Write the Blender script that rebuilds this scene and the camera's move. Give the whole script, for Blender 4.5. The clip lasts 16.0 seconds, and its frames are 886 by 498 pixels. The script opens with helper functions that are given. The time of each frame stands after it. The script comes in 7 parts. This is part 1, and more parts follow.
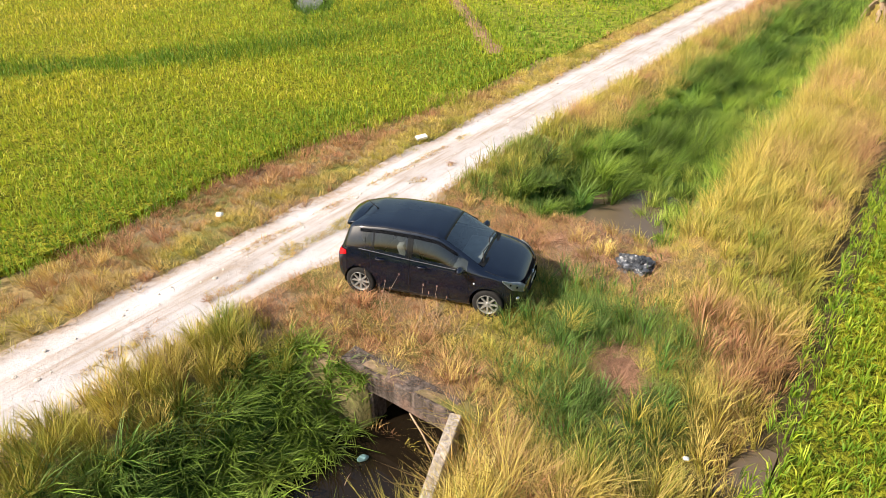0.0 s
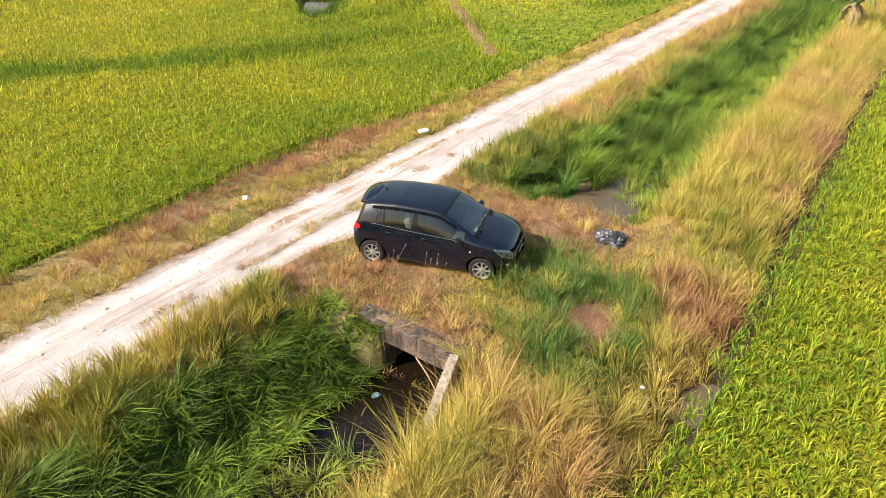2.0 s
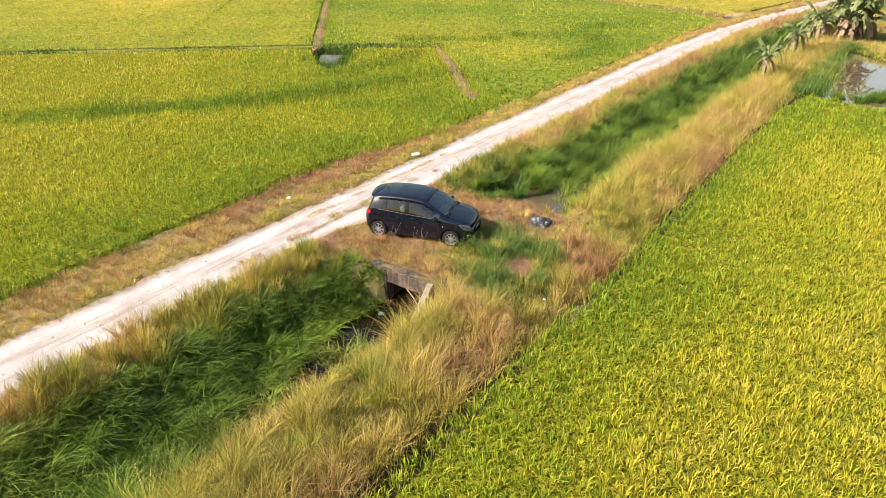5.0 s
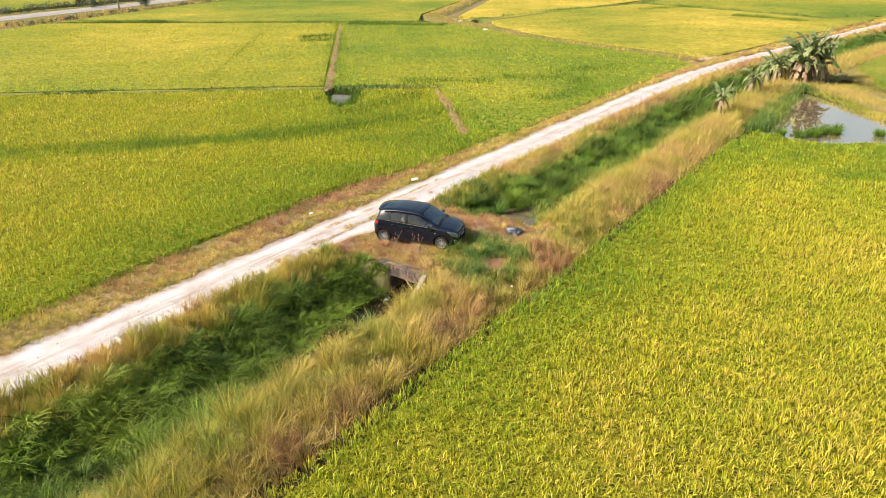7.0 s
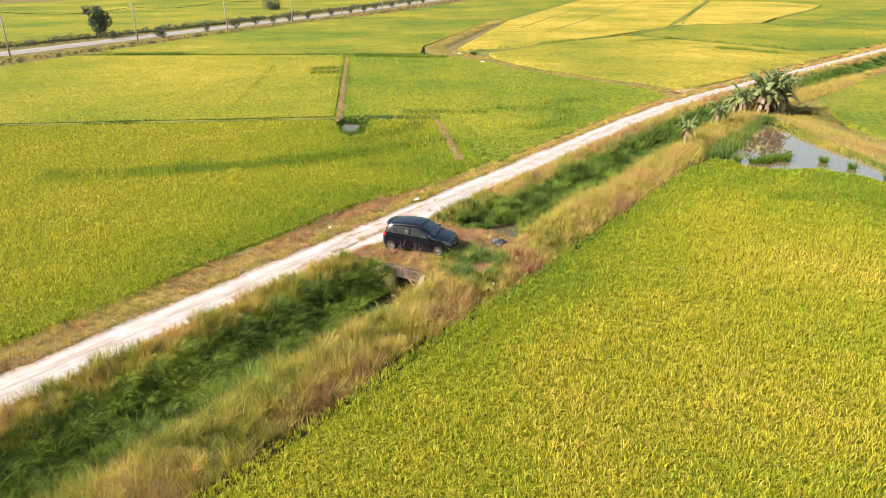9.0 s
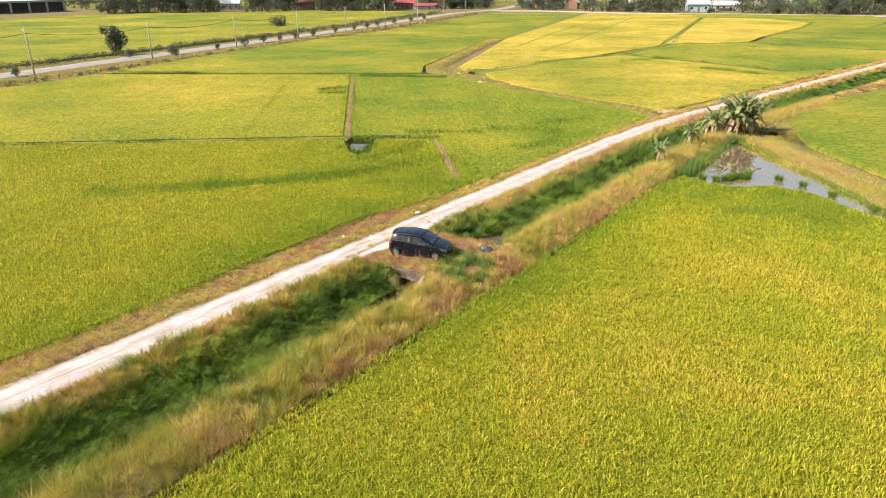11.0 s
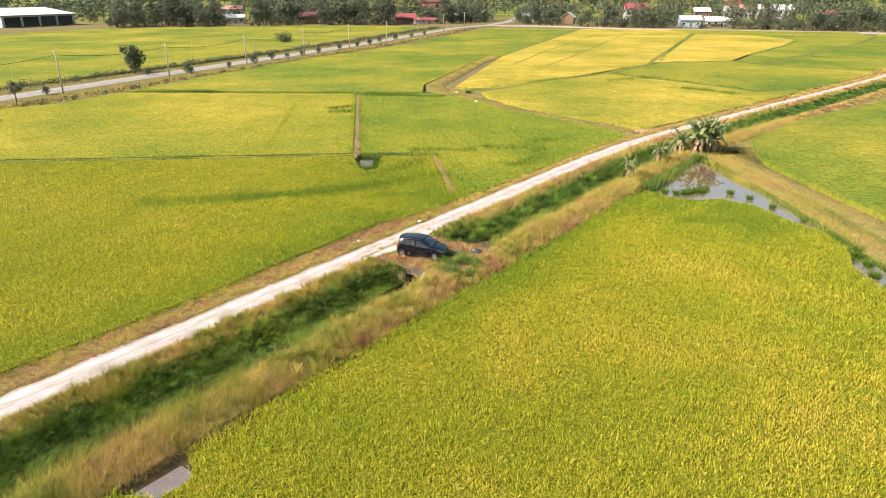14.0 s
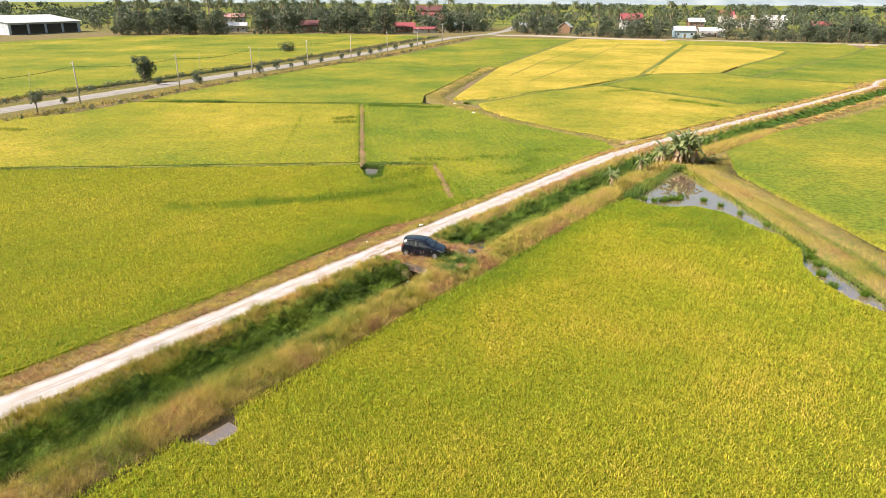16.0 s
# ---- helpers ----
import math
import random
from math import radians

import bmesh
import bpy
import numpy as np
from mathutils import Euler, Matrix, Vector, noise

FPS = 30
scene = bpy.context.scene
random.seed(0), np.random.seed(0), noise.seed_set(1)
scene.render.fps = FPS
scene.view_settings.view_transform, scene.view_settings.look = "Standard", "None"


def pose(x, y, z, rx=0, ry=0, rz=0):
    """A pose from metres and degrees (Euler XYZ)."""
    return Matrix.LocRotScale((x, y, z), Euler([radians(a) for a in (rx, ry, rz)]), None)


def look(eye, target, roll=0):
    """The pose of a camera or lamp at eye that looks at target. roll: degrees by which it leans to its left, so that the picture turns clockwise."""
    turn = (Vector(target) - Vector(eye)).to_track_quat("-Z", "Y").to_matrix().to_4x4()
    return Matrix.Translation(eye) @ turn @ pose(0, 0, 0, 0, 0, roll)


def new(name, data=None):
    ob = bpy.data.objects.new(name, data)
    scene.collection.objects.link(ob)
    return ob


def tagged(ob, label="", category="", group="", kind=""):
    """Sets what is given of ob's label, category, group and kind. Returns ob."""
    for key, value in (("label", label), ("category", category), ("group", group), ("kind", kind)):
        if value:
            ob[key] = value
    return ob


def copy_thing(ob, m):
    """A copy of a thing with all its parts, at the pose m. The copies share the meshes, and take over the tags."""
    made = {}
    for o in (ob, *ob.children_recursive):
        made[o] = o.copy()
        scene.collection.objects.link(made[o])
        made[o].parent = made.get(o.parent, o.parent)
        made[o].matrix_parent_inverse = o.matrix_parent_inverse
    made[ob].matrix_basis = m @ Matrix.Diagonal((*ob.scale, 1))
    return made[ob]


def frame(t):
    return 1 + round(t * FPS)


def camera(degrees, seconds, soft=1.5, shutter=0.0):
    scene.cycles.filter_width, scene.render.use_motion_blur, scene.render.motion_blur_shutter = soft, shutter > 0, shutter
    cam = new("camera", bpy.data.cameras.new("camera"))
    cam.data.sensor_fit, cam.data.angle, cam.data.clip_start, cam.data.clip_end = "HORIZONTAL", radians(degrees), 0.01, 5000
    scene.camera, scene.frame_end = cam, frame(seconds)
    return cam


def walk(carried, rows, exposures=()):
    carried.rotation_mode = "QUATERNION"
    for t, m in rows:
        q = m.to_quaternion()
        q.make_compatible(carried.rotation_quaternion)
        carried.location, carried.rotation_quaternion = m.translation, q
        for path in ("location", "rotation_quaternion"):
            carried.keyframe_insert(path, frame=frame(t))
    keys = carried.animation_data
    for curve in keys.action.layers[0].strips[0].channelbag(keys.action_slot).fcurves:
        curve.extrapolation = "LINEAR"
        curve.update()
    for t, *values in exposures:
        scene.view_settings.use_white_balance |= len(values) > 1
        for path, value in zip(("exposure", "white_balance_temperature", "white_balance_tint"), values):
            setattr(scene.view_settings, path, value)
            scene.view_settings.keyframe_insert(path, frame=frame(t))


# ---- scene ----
cam = camera(66.5, 16.0, soft=0.6)
PATH = [
    (0, (-0.005, 0.698, 7.025), (-0.033, 2.418, 6.005), -0.3),
    (0.5, (-0.022, 0.493, 7.014), (-0.047, 2.214, 5.996), -0.3),
    (1, (-0.078, 0.116, 7.149), (-0.103, 1.836, 6.13), -0.3),
    (1.5, (-0.044, -0.456, 7.324), (-0.072, 1.263, 6.302), -0.4),
    (2, (0.001, -1.268, 7.557), (-0.025, 0.453, 6.54), -0.3),
    (2.5, (0.015, -2.283, 7.882), (-0.003, -0.554, 6.876), -0.1),
    (3, (0.152, -3.26, 8.206), (0.126, -1.527, 7.208), -0.4),
    (3.5, (0.284, -4.501, 8.546), (0.257, -2.756, 7.568), -0.4),
    (4, (0.387, -5.681, 8.846), (0.358, -3.926, 7.886), -0.4),
    (4.5, (0.51, -6.818, 9.12), (0.481, -5.054, 8.18), -0.4),
    (5, (0.65, -8.21, 9.409), (0.622, -6.431, 8.495), -0.3),
    (7.5, (1.223, -14.868, 11.176), (1.186, -13.038, 10.369), -0.3),
    (8, (1.316, -16.265, 11.585), (1.278, -14.428, 10.794), -0.3),
    (8.5, (1.419, -17.69, 12.067), (1.379, -15.848, 11.29), -0.3),
    (9, (1.491, -19.136, 12.504), (1.45, -17.288, 11.741), -0.3),
    (11.5, (1.945, -26.12, 15.023), (1.901, -24.258, 14.294), -0.1),
    (12, (2.024, -27.484, 15.417), (1.981, -25.619, 14.695), -0.0),
    (12.5, (2.095, -28.895, 15.875), (2.052, -27.029, 15.156), 0.0),
    (13, (2.152, -30.201, 16.344), (2.108, -28.334, 15.629), -0.1),
    (13.5, (2.153, -31.576, 16.82), (2.111, -29.708, 16.107), -0.0),
    (14, (2.147, -33.014, 17.292), (2.106, -31.145, 16.582), -0.0),
    (14.5, (2.146, -34.475, 17.777), (2.107, -32.604, 17.07), 0.1),
    (15, (2.181, -35.91, 18.253), (2.142, -34.039, 17.548), 0.1),
    (15.5, (2.208, -37.377, 18.71), (2.17, -35.504, 18.01), 0.1),
    (16, (2.164, -38.858, 19.052), (2.129, -36.983, 18.358), 0.3),
]
walk(cam, [(t, look(eye, target, roll)) for t, eye, target, roll in PATH])

# ---- light ----
SUN_AZ, SUN_EL = 203.0, 38.0      # compass angle of the sun counted from +x, and its height
world = bpy.data.worlds.new("sky")
scene.world = world
world.use_nodes = True
wnt = world.node_tree
wnt.nodes.clear()
sky = wnt.nodes.new("ShaderNodeTexSky")
sky.sky_type, sky.sun_disc = "NISHITA", False
sky.sun_elevation, sky.sun_rotation = radians(SUN_EL), radians(90.0 - SUN_AZ)
sky.air_density, sky.dust_density = 1.6, 2.0
wbg = wnt.nodes.new("ShaderNodeBackground")
wbg.inputs["Strength"].default_value = 0.075
wout = wnt.nodes.new("ShaderNodeOutputWorld")
wnt.links.new(sky.outputs[0], wbg.inputs["Color"])
wnt.links.new(wbg.outputs[0], wout.inputs["Surface"])
sun_data = bpy.data.lights.new("sun", "SUN")
sun_data.energy, sun_data.angle, sun_data.color = 4.8, radians(0.6), (1.0, 0.885, 0.765)
sun = new("sun", sun_data)
to_sun = Vector((math.cos(radians(SUN_AZ)) * math.cos(radians(SUN_EL)), math.sin(radians(SUN_AZ)) * math.cos(radians(SUN_EL)), math.sin(radians(SUN_EL))))
sun.matrix_world = look(to_sun * 300, (0, 0, 0))
scene.view_settings.exposure = 0.86

# ---- materials ----
rng = np.random.default_rng(7)


class Mat:
    """A node material with a short way of wiring."""

    def __init__(self, name, rough=0.7, spec=0.3, metal=0.0, color=(0.5, 0.5, 0.5)):
        self.m = bpy.data.materials.new(name)
        self.m.use_nodes = True
        self.nt = self.m.node_tree
        self.b = self.nt.nodes["Principled BSDF"]
        self.out = self.nt.nodes["Material Output"]
        self.b.inputs["Roughness"].default_value = rough
        self.b.inputs["Specular IOR Level"].default_value = spec
        self.b.inputs["Metallic"].default_value = metal
        self.b.inputs["Base Color"].default_value = (*color, 1)

    def node(self, kind, **values):
        nd = self.nt.nodes.new(kind)
        for k, v in values.items():
            nd.inputs[k].default_value = v
        return nd

    def link(self, a, b):
        self.nt.links.new(a, b)

    def coords(self, scale=(1, 1, 1)):
        geo = self.nt.nodes.new("ShaderNodeNewGeometry")
        mp = self.nt.nodes.new("ShaderNodeMapping")
        mp.inputs["Scale"].default_value = scale
        self.link(geo.outputs["Position"], mp.inputs["Vector"])
        return mp.outputs[0]

    def local(self, scale=(1, 1, 1)):
        tc = self.nt.nodes.new("ShaderNodeTexCoord")
        mp = self.nt.nodes.new("ShaderNodeMapping")
        mp.inputs["Scale"].default_value = scale
        self.link(tc.outputs["Object"], mp.inputs["Vector"])
        return mp.outputs[0]

    def noise(self, scale, detail=4, rough=0.55, vec=None):
        nz = self.node("ShaderNodeTexNoise", Scale=scale, Detail=detail, Roughness=rough)
        self.link(vec if vec is not None else self.coords(), nz.inputs["Vector"])
        return nz.outputs["Fac"]

    def attr(self, name, kind="GEOMETRY"):
        a = self.nt.nodes.new("ShaderNodeAttribute")
        a.attribute_name, a.attribute_type = name, kind
        return a.outputs["Fac"]

    def math(self, op, a, b=None, c=None, clamp=False):
        nd = self.nt.nodes.new("ShaderNodeMath")
        nd.operation, nd.use_clamp = op, clamp
        for i, v in enumerate((a, b, c)):
            if v is None:
                continue
            if isinstance(v, (int, float)):
                nd.inputs[i].default_value = v
            else:
                self.link(v, nd.inputs[i])
        return nd.outputs[0]

    def ramp(self, fac, stops):
        r = self.nt.nodes.new("ShaderNodeValToRGB")
        els = r.color_ramp.elements
        while len(els) < len(stops):
            els.new(0.5)
        for e, (p, c) in zip(els, stops):
            e.position, e.color = p, (*c, 1) if len(c) == 3 else c
        self.link(fac, r.inputs[0])
        return r.outputs[0]

    def mix(self, fac, a, b, mode="MIX"):
        nd = self.nt.nodes.new("ShaderNodeMix")
        nd.data_type, nd.blend_type = "RGBA", mode
        for sock, v in ((nd.inputs[0], fac), (nd.inputs[6], a), (nd.inputs[7], b)):
            if isinstance(v, (int, float)):
                sock.default_value = v
            elif isinstance(v, tuple):
                sock.default_value = (*v, 1)
            else:
                self.link(v, sock)
        return nd.outputs[2]

    def color(self, c):
        self.link(c, self.b.inputs["Base Color"])
        return self

    def bump(self, h, strength=0.3, dist=0.02):
        nd = self.node("ShaderNodeBump", Strength=strength, Distance=dist)
        self.link(h, nd.inputs["Height"])
        self.link(nd.outputs[0], self.b.inputs["Normal"])
        return self

    def leafy(self, c, share=0.35):
        """Mix in light that shines through the leaf."""
        tr = self.nt.nodes.new("ShaderNodeBsdfTranslucent")
        self.link(c, tr.inputs[0])
        mx = self.node("ShaderNodeMixShader")
        mx.inputs[0].default_value = share
        self.link(self.b.outputs[0], mx.inputs[1])
        self.link(tr.outputs[0], mx.inputs[2])
        self.link(mx.outputs[0], self.out.inputs["Surface"])
        return self


def plain(name, color, rough=0.6, spec=0.3, metal=0.0, vary=0.15, scale=6.0):
    """A surface of one paint with a little uneven wear."""
    k = Mat(name, rough, spec, metal, color)
    if vary:
        n1 = k.noise(scale, 5, vec=k.local())
        dark = tuple(v * (1 - vary) for v in color)
        lite = tuple(min(1, v * (1 + vary)) for v in color)
        k.color(k.ramp(n1, [(0.3, dark), (0.7, lite)]))
        k.bump(k.noise(scale * 12, 3, vec=k.local()), 0.08, 0.01)
    return k.m


# plant blades: "dry" 0 green .. 1 straw, "tone" random per blade, "along" base to tip
def blade_mat(name, stops, gain=(0.6, 1.35), tip=(0.3, 0.25, 0.06), tip_share=0.35, share=0.35):
    k = Mat(name, 0.55, 0.25)
    big = k.math("MULTIPLY_ADD", k.noise(0.35, 3), 0.24, -0.12)
    f = k.math("ADD", k.attr("dry"), k.math("MULTIPLY_ADD", k.attr("tone"), 0.30, -0.15))
    f = k.math("ADD", f, big, clamp=True)
    c = k.ramp(f, stops)
    c = k.mix(k.math("MULTIPLY", k.math("POWER", k.attr("along"), 2.0), tip_share), c, tip)
    g = k.math("FRACT", k.math("MULTIPLY", k.attr("tone"), 7.31))
    g = k.ramp(g, [(0, (gain[0],) * 3), (1, (gain[1],) * 3)])
    c = k.mix(1.0, c, g, "MULTIPLY")
    k.color(c)
    k.leafy(c, share)
    return k.m


M_RICE = blade_mat("rice_leaf", [(0.0, (0.12, 0.265, 0.014)), (0.35, (0.335, 0.425, 0.018)), (0.7, (0.56, 0.51, 0.030)), (1.0, (0.74, 0.58, 0.10))],
                   gain=(0.78, 1.18), tip=(0.60, 0.55, 0.13), tip_share=0.35, share=0.34)
M_GRASS = blade_mat("wild_grass", [(0.0, (0.070, 0.17, 0.025)), (0.3, (0.17, 0.25, 0.03)), (0.55, (0.44, 0.37, 0.055)), (0.75, (0.60, 0.455, 0.125)), (0.88, (0.50, 0.315, 0.125)), (1.0, (0.41, 0.195, 0.105))],
                    tip=(0.50, 0.40, 0.17), tip_share=0.25, share=0.15)
M_REED = blade_mat("ditch_reed", [(0.0, (0.038, 0.098, 0.010)), (0.5, (0.17, 0.26, 0.024)), (1.0, (0.48, 0.44, 0.10))], gain=(0.3, 1.7),
                   tip=(0.25, 0.30, 0.06), tip_share=0.35, share=0.08)


M_DEADGRASS = blade_mat("dead_red_grass", [(0.0, (0.30, 0.15, 0.09)), (1.0, (0.52, 0.31, 0.20))], tip=(0.50, 0.32, 0.20), tip_share=0.2, share=0.15)


def canopy_mat():
    """The closed mass of rice leaves between the standing blades; 'ripe' is set per field."""
    k = Mat("rice_canopy", 0.8, 0.15)
    ripe = k.attr("ripe", "OBJECT")
    vec = k.coords()
    big = k.noise(0.035, 4, 0.62, vec)
    mid = k.noise(0.30, 4, 0.6, vec)
    fine = k.noise(6.5, 5, 0.75, vec)
    f = k.math("ADD", ripe, k.math("MULTIPLY_ADD", big, 1.5, -0.75))
    f = k.math("ADD", f, k.math("MULTIPLY_ADD", mid, 0.4, -0.2))
    f = k.math("ADD", f, k.math("MULTIPLY_ADD", fine, 0.3, -0.15), clamp=True)
    c = k.ramp(f, [(0.0, (0.060, 0.130, 0.014)), (0.35, (0.16, 0.21, 0.020)), (0.65, (0.31, 0.285, 0.030)), (1.0, (0.58, 0.42, 0.065))])
    # hollows darkened and tops lightened in colour, as shade between the clumps
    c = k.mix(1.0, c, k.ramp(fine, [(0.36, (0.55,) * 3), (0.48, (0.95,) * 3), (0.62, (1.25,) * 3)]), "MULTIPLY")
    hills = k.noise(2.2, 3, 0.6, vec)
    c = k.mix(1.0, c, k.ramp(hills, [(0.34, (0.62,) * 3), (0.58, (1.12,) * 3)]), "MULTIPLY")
    k.color(c)
    k.bump(k.math("ADD", fine, hills), 0.4, 0.2)
    return k.m


M_CANOPY = canopy_mat()


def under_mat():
    """Lower leaves and stems between the standing blades, gap shade painted in as speckles."""
    k = Mat("rice_under_shade", 0.9, 0.1)
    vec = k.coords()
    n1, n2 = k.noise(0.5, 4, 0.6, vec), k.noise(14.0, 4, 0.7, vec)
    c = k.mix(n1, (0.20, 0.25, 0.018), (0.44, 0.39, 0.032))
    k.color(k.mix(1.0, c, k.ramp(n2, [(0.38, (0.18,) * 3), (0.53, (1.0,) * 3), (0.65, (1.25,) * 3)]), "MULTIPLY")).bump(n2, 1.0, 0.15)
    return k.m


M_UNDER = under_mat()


def ground_mat():
    k = Mat("field_soil", 0.95, 0.1)
    vec = k.coords()
    n1, n2, n3 = k.noise(0.5, 5, 0.6, vec), k.noise(9.0, 4, 0.6, vec), k.noise(0.02, 3, 0.5, vec)
    soil = k.ramp(n2, [(0.3, (0.16, 0.105, 0.065)), (0.7, (0.33, 0.235, 0.15))])
    turf = k.ramp(n2, [(0.3, (0.09, 0.11, 0.025)), (0.7, (0.24, 0.21, 0.065))])
    c = k.mix(k.ramp(n1, [(0.42, (0, 0, 0)), (0.58, (1, 1, 1))]), soil, turf)
    far = k.ramp(n3, [(0.4, (0.11, 0.15, 0.03)), (0.6, (0.24, 0.24, 0.05))])
    c = k.mix(k.attr("far"), c, far)
    c = k.mix(k.attr("straw"), c, k.ramp(n2, [(0.3, (0.17, 0.125, 0.052)), (0.7, (0.36, 0.265, 0.11))]))
    c = k.mix(k.attr("lush"), c, k.ramp(n2, [(0.3, (0.045, 0.10, 0.02)), (0.7, (0.12, 0.21, 0.035))]))
    mud_and_shade = k.ramp(n2, [(0.3, (0.05, 0.04, 0.022)), (0.7, (0.10, 0.075, 0.04))])
    c = k.mix(k.attr("mud_and_shade"), c, mud_and_shade)
    k.color(c).bump(n2, 0.5, 0.06)
    return k.m


def road_mat():
    """Crushed limestone: pale crust, streaked along the way of the wheels."""
    k = Mat("limestone_track", 0.95, 0.1)
    vec = k.coords()
    lane = k.nt.nodes.new("ShaderNodeCombineXYZ")
    k.link(k.math("MULTIPLY", k.attr("run"), 0.35), lane.inputs[0])
    k.link(k.math("MULTIPLY", k.attr("side"), 5.0), lane.inputs[1])
    n1, n2, n3 = k.noise(0.8, 5, 0.62, vec), k.noise(7.0, 5, 0.68, vec), k.noise(40.0, 3, 0.6, vec)
    streak = k.noise(1.3, 5, 0.65, lane.outputs[0])
    c = k.ramp(n1, [(0.34, (0.45, 0.405, 0.385)), (0.46, (0.53, 0.49, 0.48)), (0.62, (0.61, 0.575, 0.58))])
    c = k.mix(k.ramp(streak, [(0.30, (0.75,) * 3), (0.47, (0, 0, 0))]), c, (0.40, 0.32, 0.26))
    c = k.mix(k.ramp(n2, [(0.57, (0, 0, 0)), (0.70, (0.55, 0.55, 0.55))]), c, (0.36, 0.27, 0.20))
    c = k.mix(k.math("MULTIPLY", k.attr("edge"), k.ramp(n2, [(0.3, (0.2,) * 3), (0.6, (1, 1, 1))])), c, (0.36, 0.25, 0.16))
    c = k.mix(k.math("MULTIPLY", k.attr("crown"), k.ramp(streak, [(0.35, (0.8,) * 3), (0.6, (0.15,) * 3)])), c, (0.33, 0.25, 0.18))
    k.color(c).bump(k.math("ADD", n2, k.math("MULTIPLY", n3, 0.4)), 0.5, 0.05)
    return k.m


M_GROUND, M_TRACK = ground_mat(), road_mat()


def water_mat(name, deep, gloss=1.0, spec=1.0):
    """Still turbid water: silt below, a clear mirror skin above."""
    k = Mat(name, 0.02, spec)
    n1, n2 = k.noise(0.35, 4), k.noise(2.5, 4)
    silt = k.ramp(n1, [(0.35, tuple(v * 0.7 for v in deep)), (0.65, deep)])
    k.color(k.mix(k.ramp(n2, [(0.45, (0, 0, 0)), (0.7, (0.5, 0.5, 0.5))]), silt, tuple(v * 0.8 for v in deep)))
    k.b.inputs["Coat Weight"].default_value = gloss
    k.b.inputs["Coat IOR"].default_value = 3.4
    k.b.inputs["Coat Roughness"].default_value = 0.01
    k.bump(k.noise(3.0, 3), 0.03, 0.01)
    return k.m


M_WATER = water_mat("muddy_water", (0.28, 0.195, 0.125))
M_PUDDLE = water_mat("shallow_mud_water", (0.15, 0.11, 0.07), 0.12, 0.5)
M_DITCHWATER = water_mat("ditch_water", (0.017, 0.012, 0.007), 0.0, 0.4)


# ---- plan of the place: s runs along the dirt track, d to its right ----
OX, OY, UX, UY = 1.9, 19.8, 0.58, 0.8146
C_S = np.array([-80, 25, 36, 46, 58, 70, 82, 105, 125, 140, 147, 153, 160, 168, 200.0])
C_D = np.array([0, 0.0, 0.5, 1.7, 3.9, 6.0, 8.1, 12.2, 15.7, 18.0, 19.0, 18.6, 18.6, 20.5, 34.0])


def bend(s):
    return np.interp(s, C_S, C_D)


def spread(d):
    return np.clip((90 - np.abs(d)) / 75.0, 0, 1)


def world_xy(s, d):
    q = d + bend(s) * spread(d)
    return OX + UX * s + UY * q, OY + UY * s - UX * q


def track_sd(x, y):
    s = (x - OX) * UX + (y - OY) * UY
    return s, (x - OX) * UY - (y - OY) * UX - bend(s)


def smooth(a, b, v):
    t = np.clip((v - a) / (b - a), 0, 1)
    return t * t * (3 - 2 * t)


CULV_A, CULV_B = -10.95, -4.9        # where the crossing over the ditch begins and ends
DITCH = ([-5.4, -3.7, -1.6, -1.2, -0.3, 0.8, 1.4, 2.0, 3.7, 4.1, 5.2, 5.5, 6.5, 7.6, 8.6, 9.0],
         [-0.38, -0.10, 0.02, 0.0, 0.05, 0.0, 0.05, -0.1, -1.0, -1.35, -1.35, -1.1, 0.1, 0.15, -0.2, -0.38])
CROSS = ([-5.4, -3.7, -1.6, -1.2, -0.3, 0.8, 3.8, 3.9, 5.5, 5.6, 7.6, 8.6, 9.0],
         [-0.38, -0.1, 0.02, 0.0, 0.05, 0.0, -0.02, -1.35, -1.35, 0.0, 0.1, -0.2, -0.38])


def height(s, d):
    on = smooth(CULV_A - 0.35, CULV_A, s) * (1 - smooth(CULV_B, CULV_B + 0.9, s))
    a, b = np.interp(d, *DITCH), np.interp(d, *CROSS)
    shallow = smooth(CULV_B, CULV_B + 1.5, s)           # the ditch is silted up beyond the crossing
    a = np.where((a < -0.3) & (d > 2) & (d < 6.5), a * (1 - 0.38 * shallow), a)
    z = a * (1 - on) + b * on
    lumps = 0.05 * np.sin(s * 1.7 + d) * np.sin(d * 2.3 - s * 0.6) + 0.03 * np.sin(s * 4.1) * np.sin(d * 3.7 + 1)
    return z + lumps * np.clip((np.abs(d + 0.3) - 0.8), 0, 1) * np.clip((14 - np.abs(d)) / 4, 0, 1)


def surface(s, d):
    """Top of the ground, with the earth over the culvert's slab."""
    deck = (d > 3.6) & (d < 5.8) & (s > CULV_A + 0.02) & (s < CULV_B + 0.5)
    return np.where(deck, 0.0, height(s, d))


def inside(poly, x, y):
    poly = np.asarray(poly, float)
    hit = np.zeros(x.shape, bool)
    j = len(poly) - 1
    for i in range(len(poly)):
        (xi, yi), (xj, yj) = poly[i], poly[j]
        if yi != yj:
            hit ^= ((yi > y) != (yj > y)) & (x < (xj - xi) * (y - yi) / (yj - yi) + xi)
        j = i
    return hit


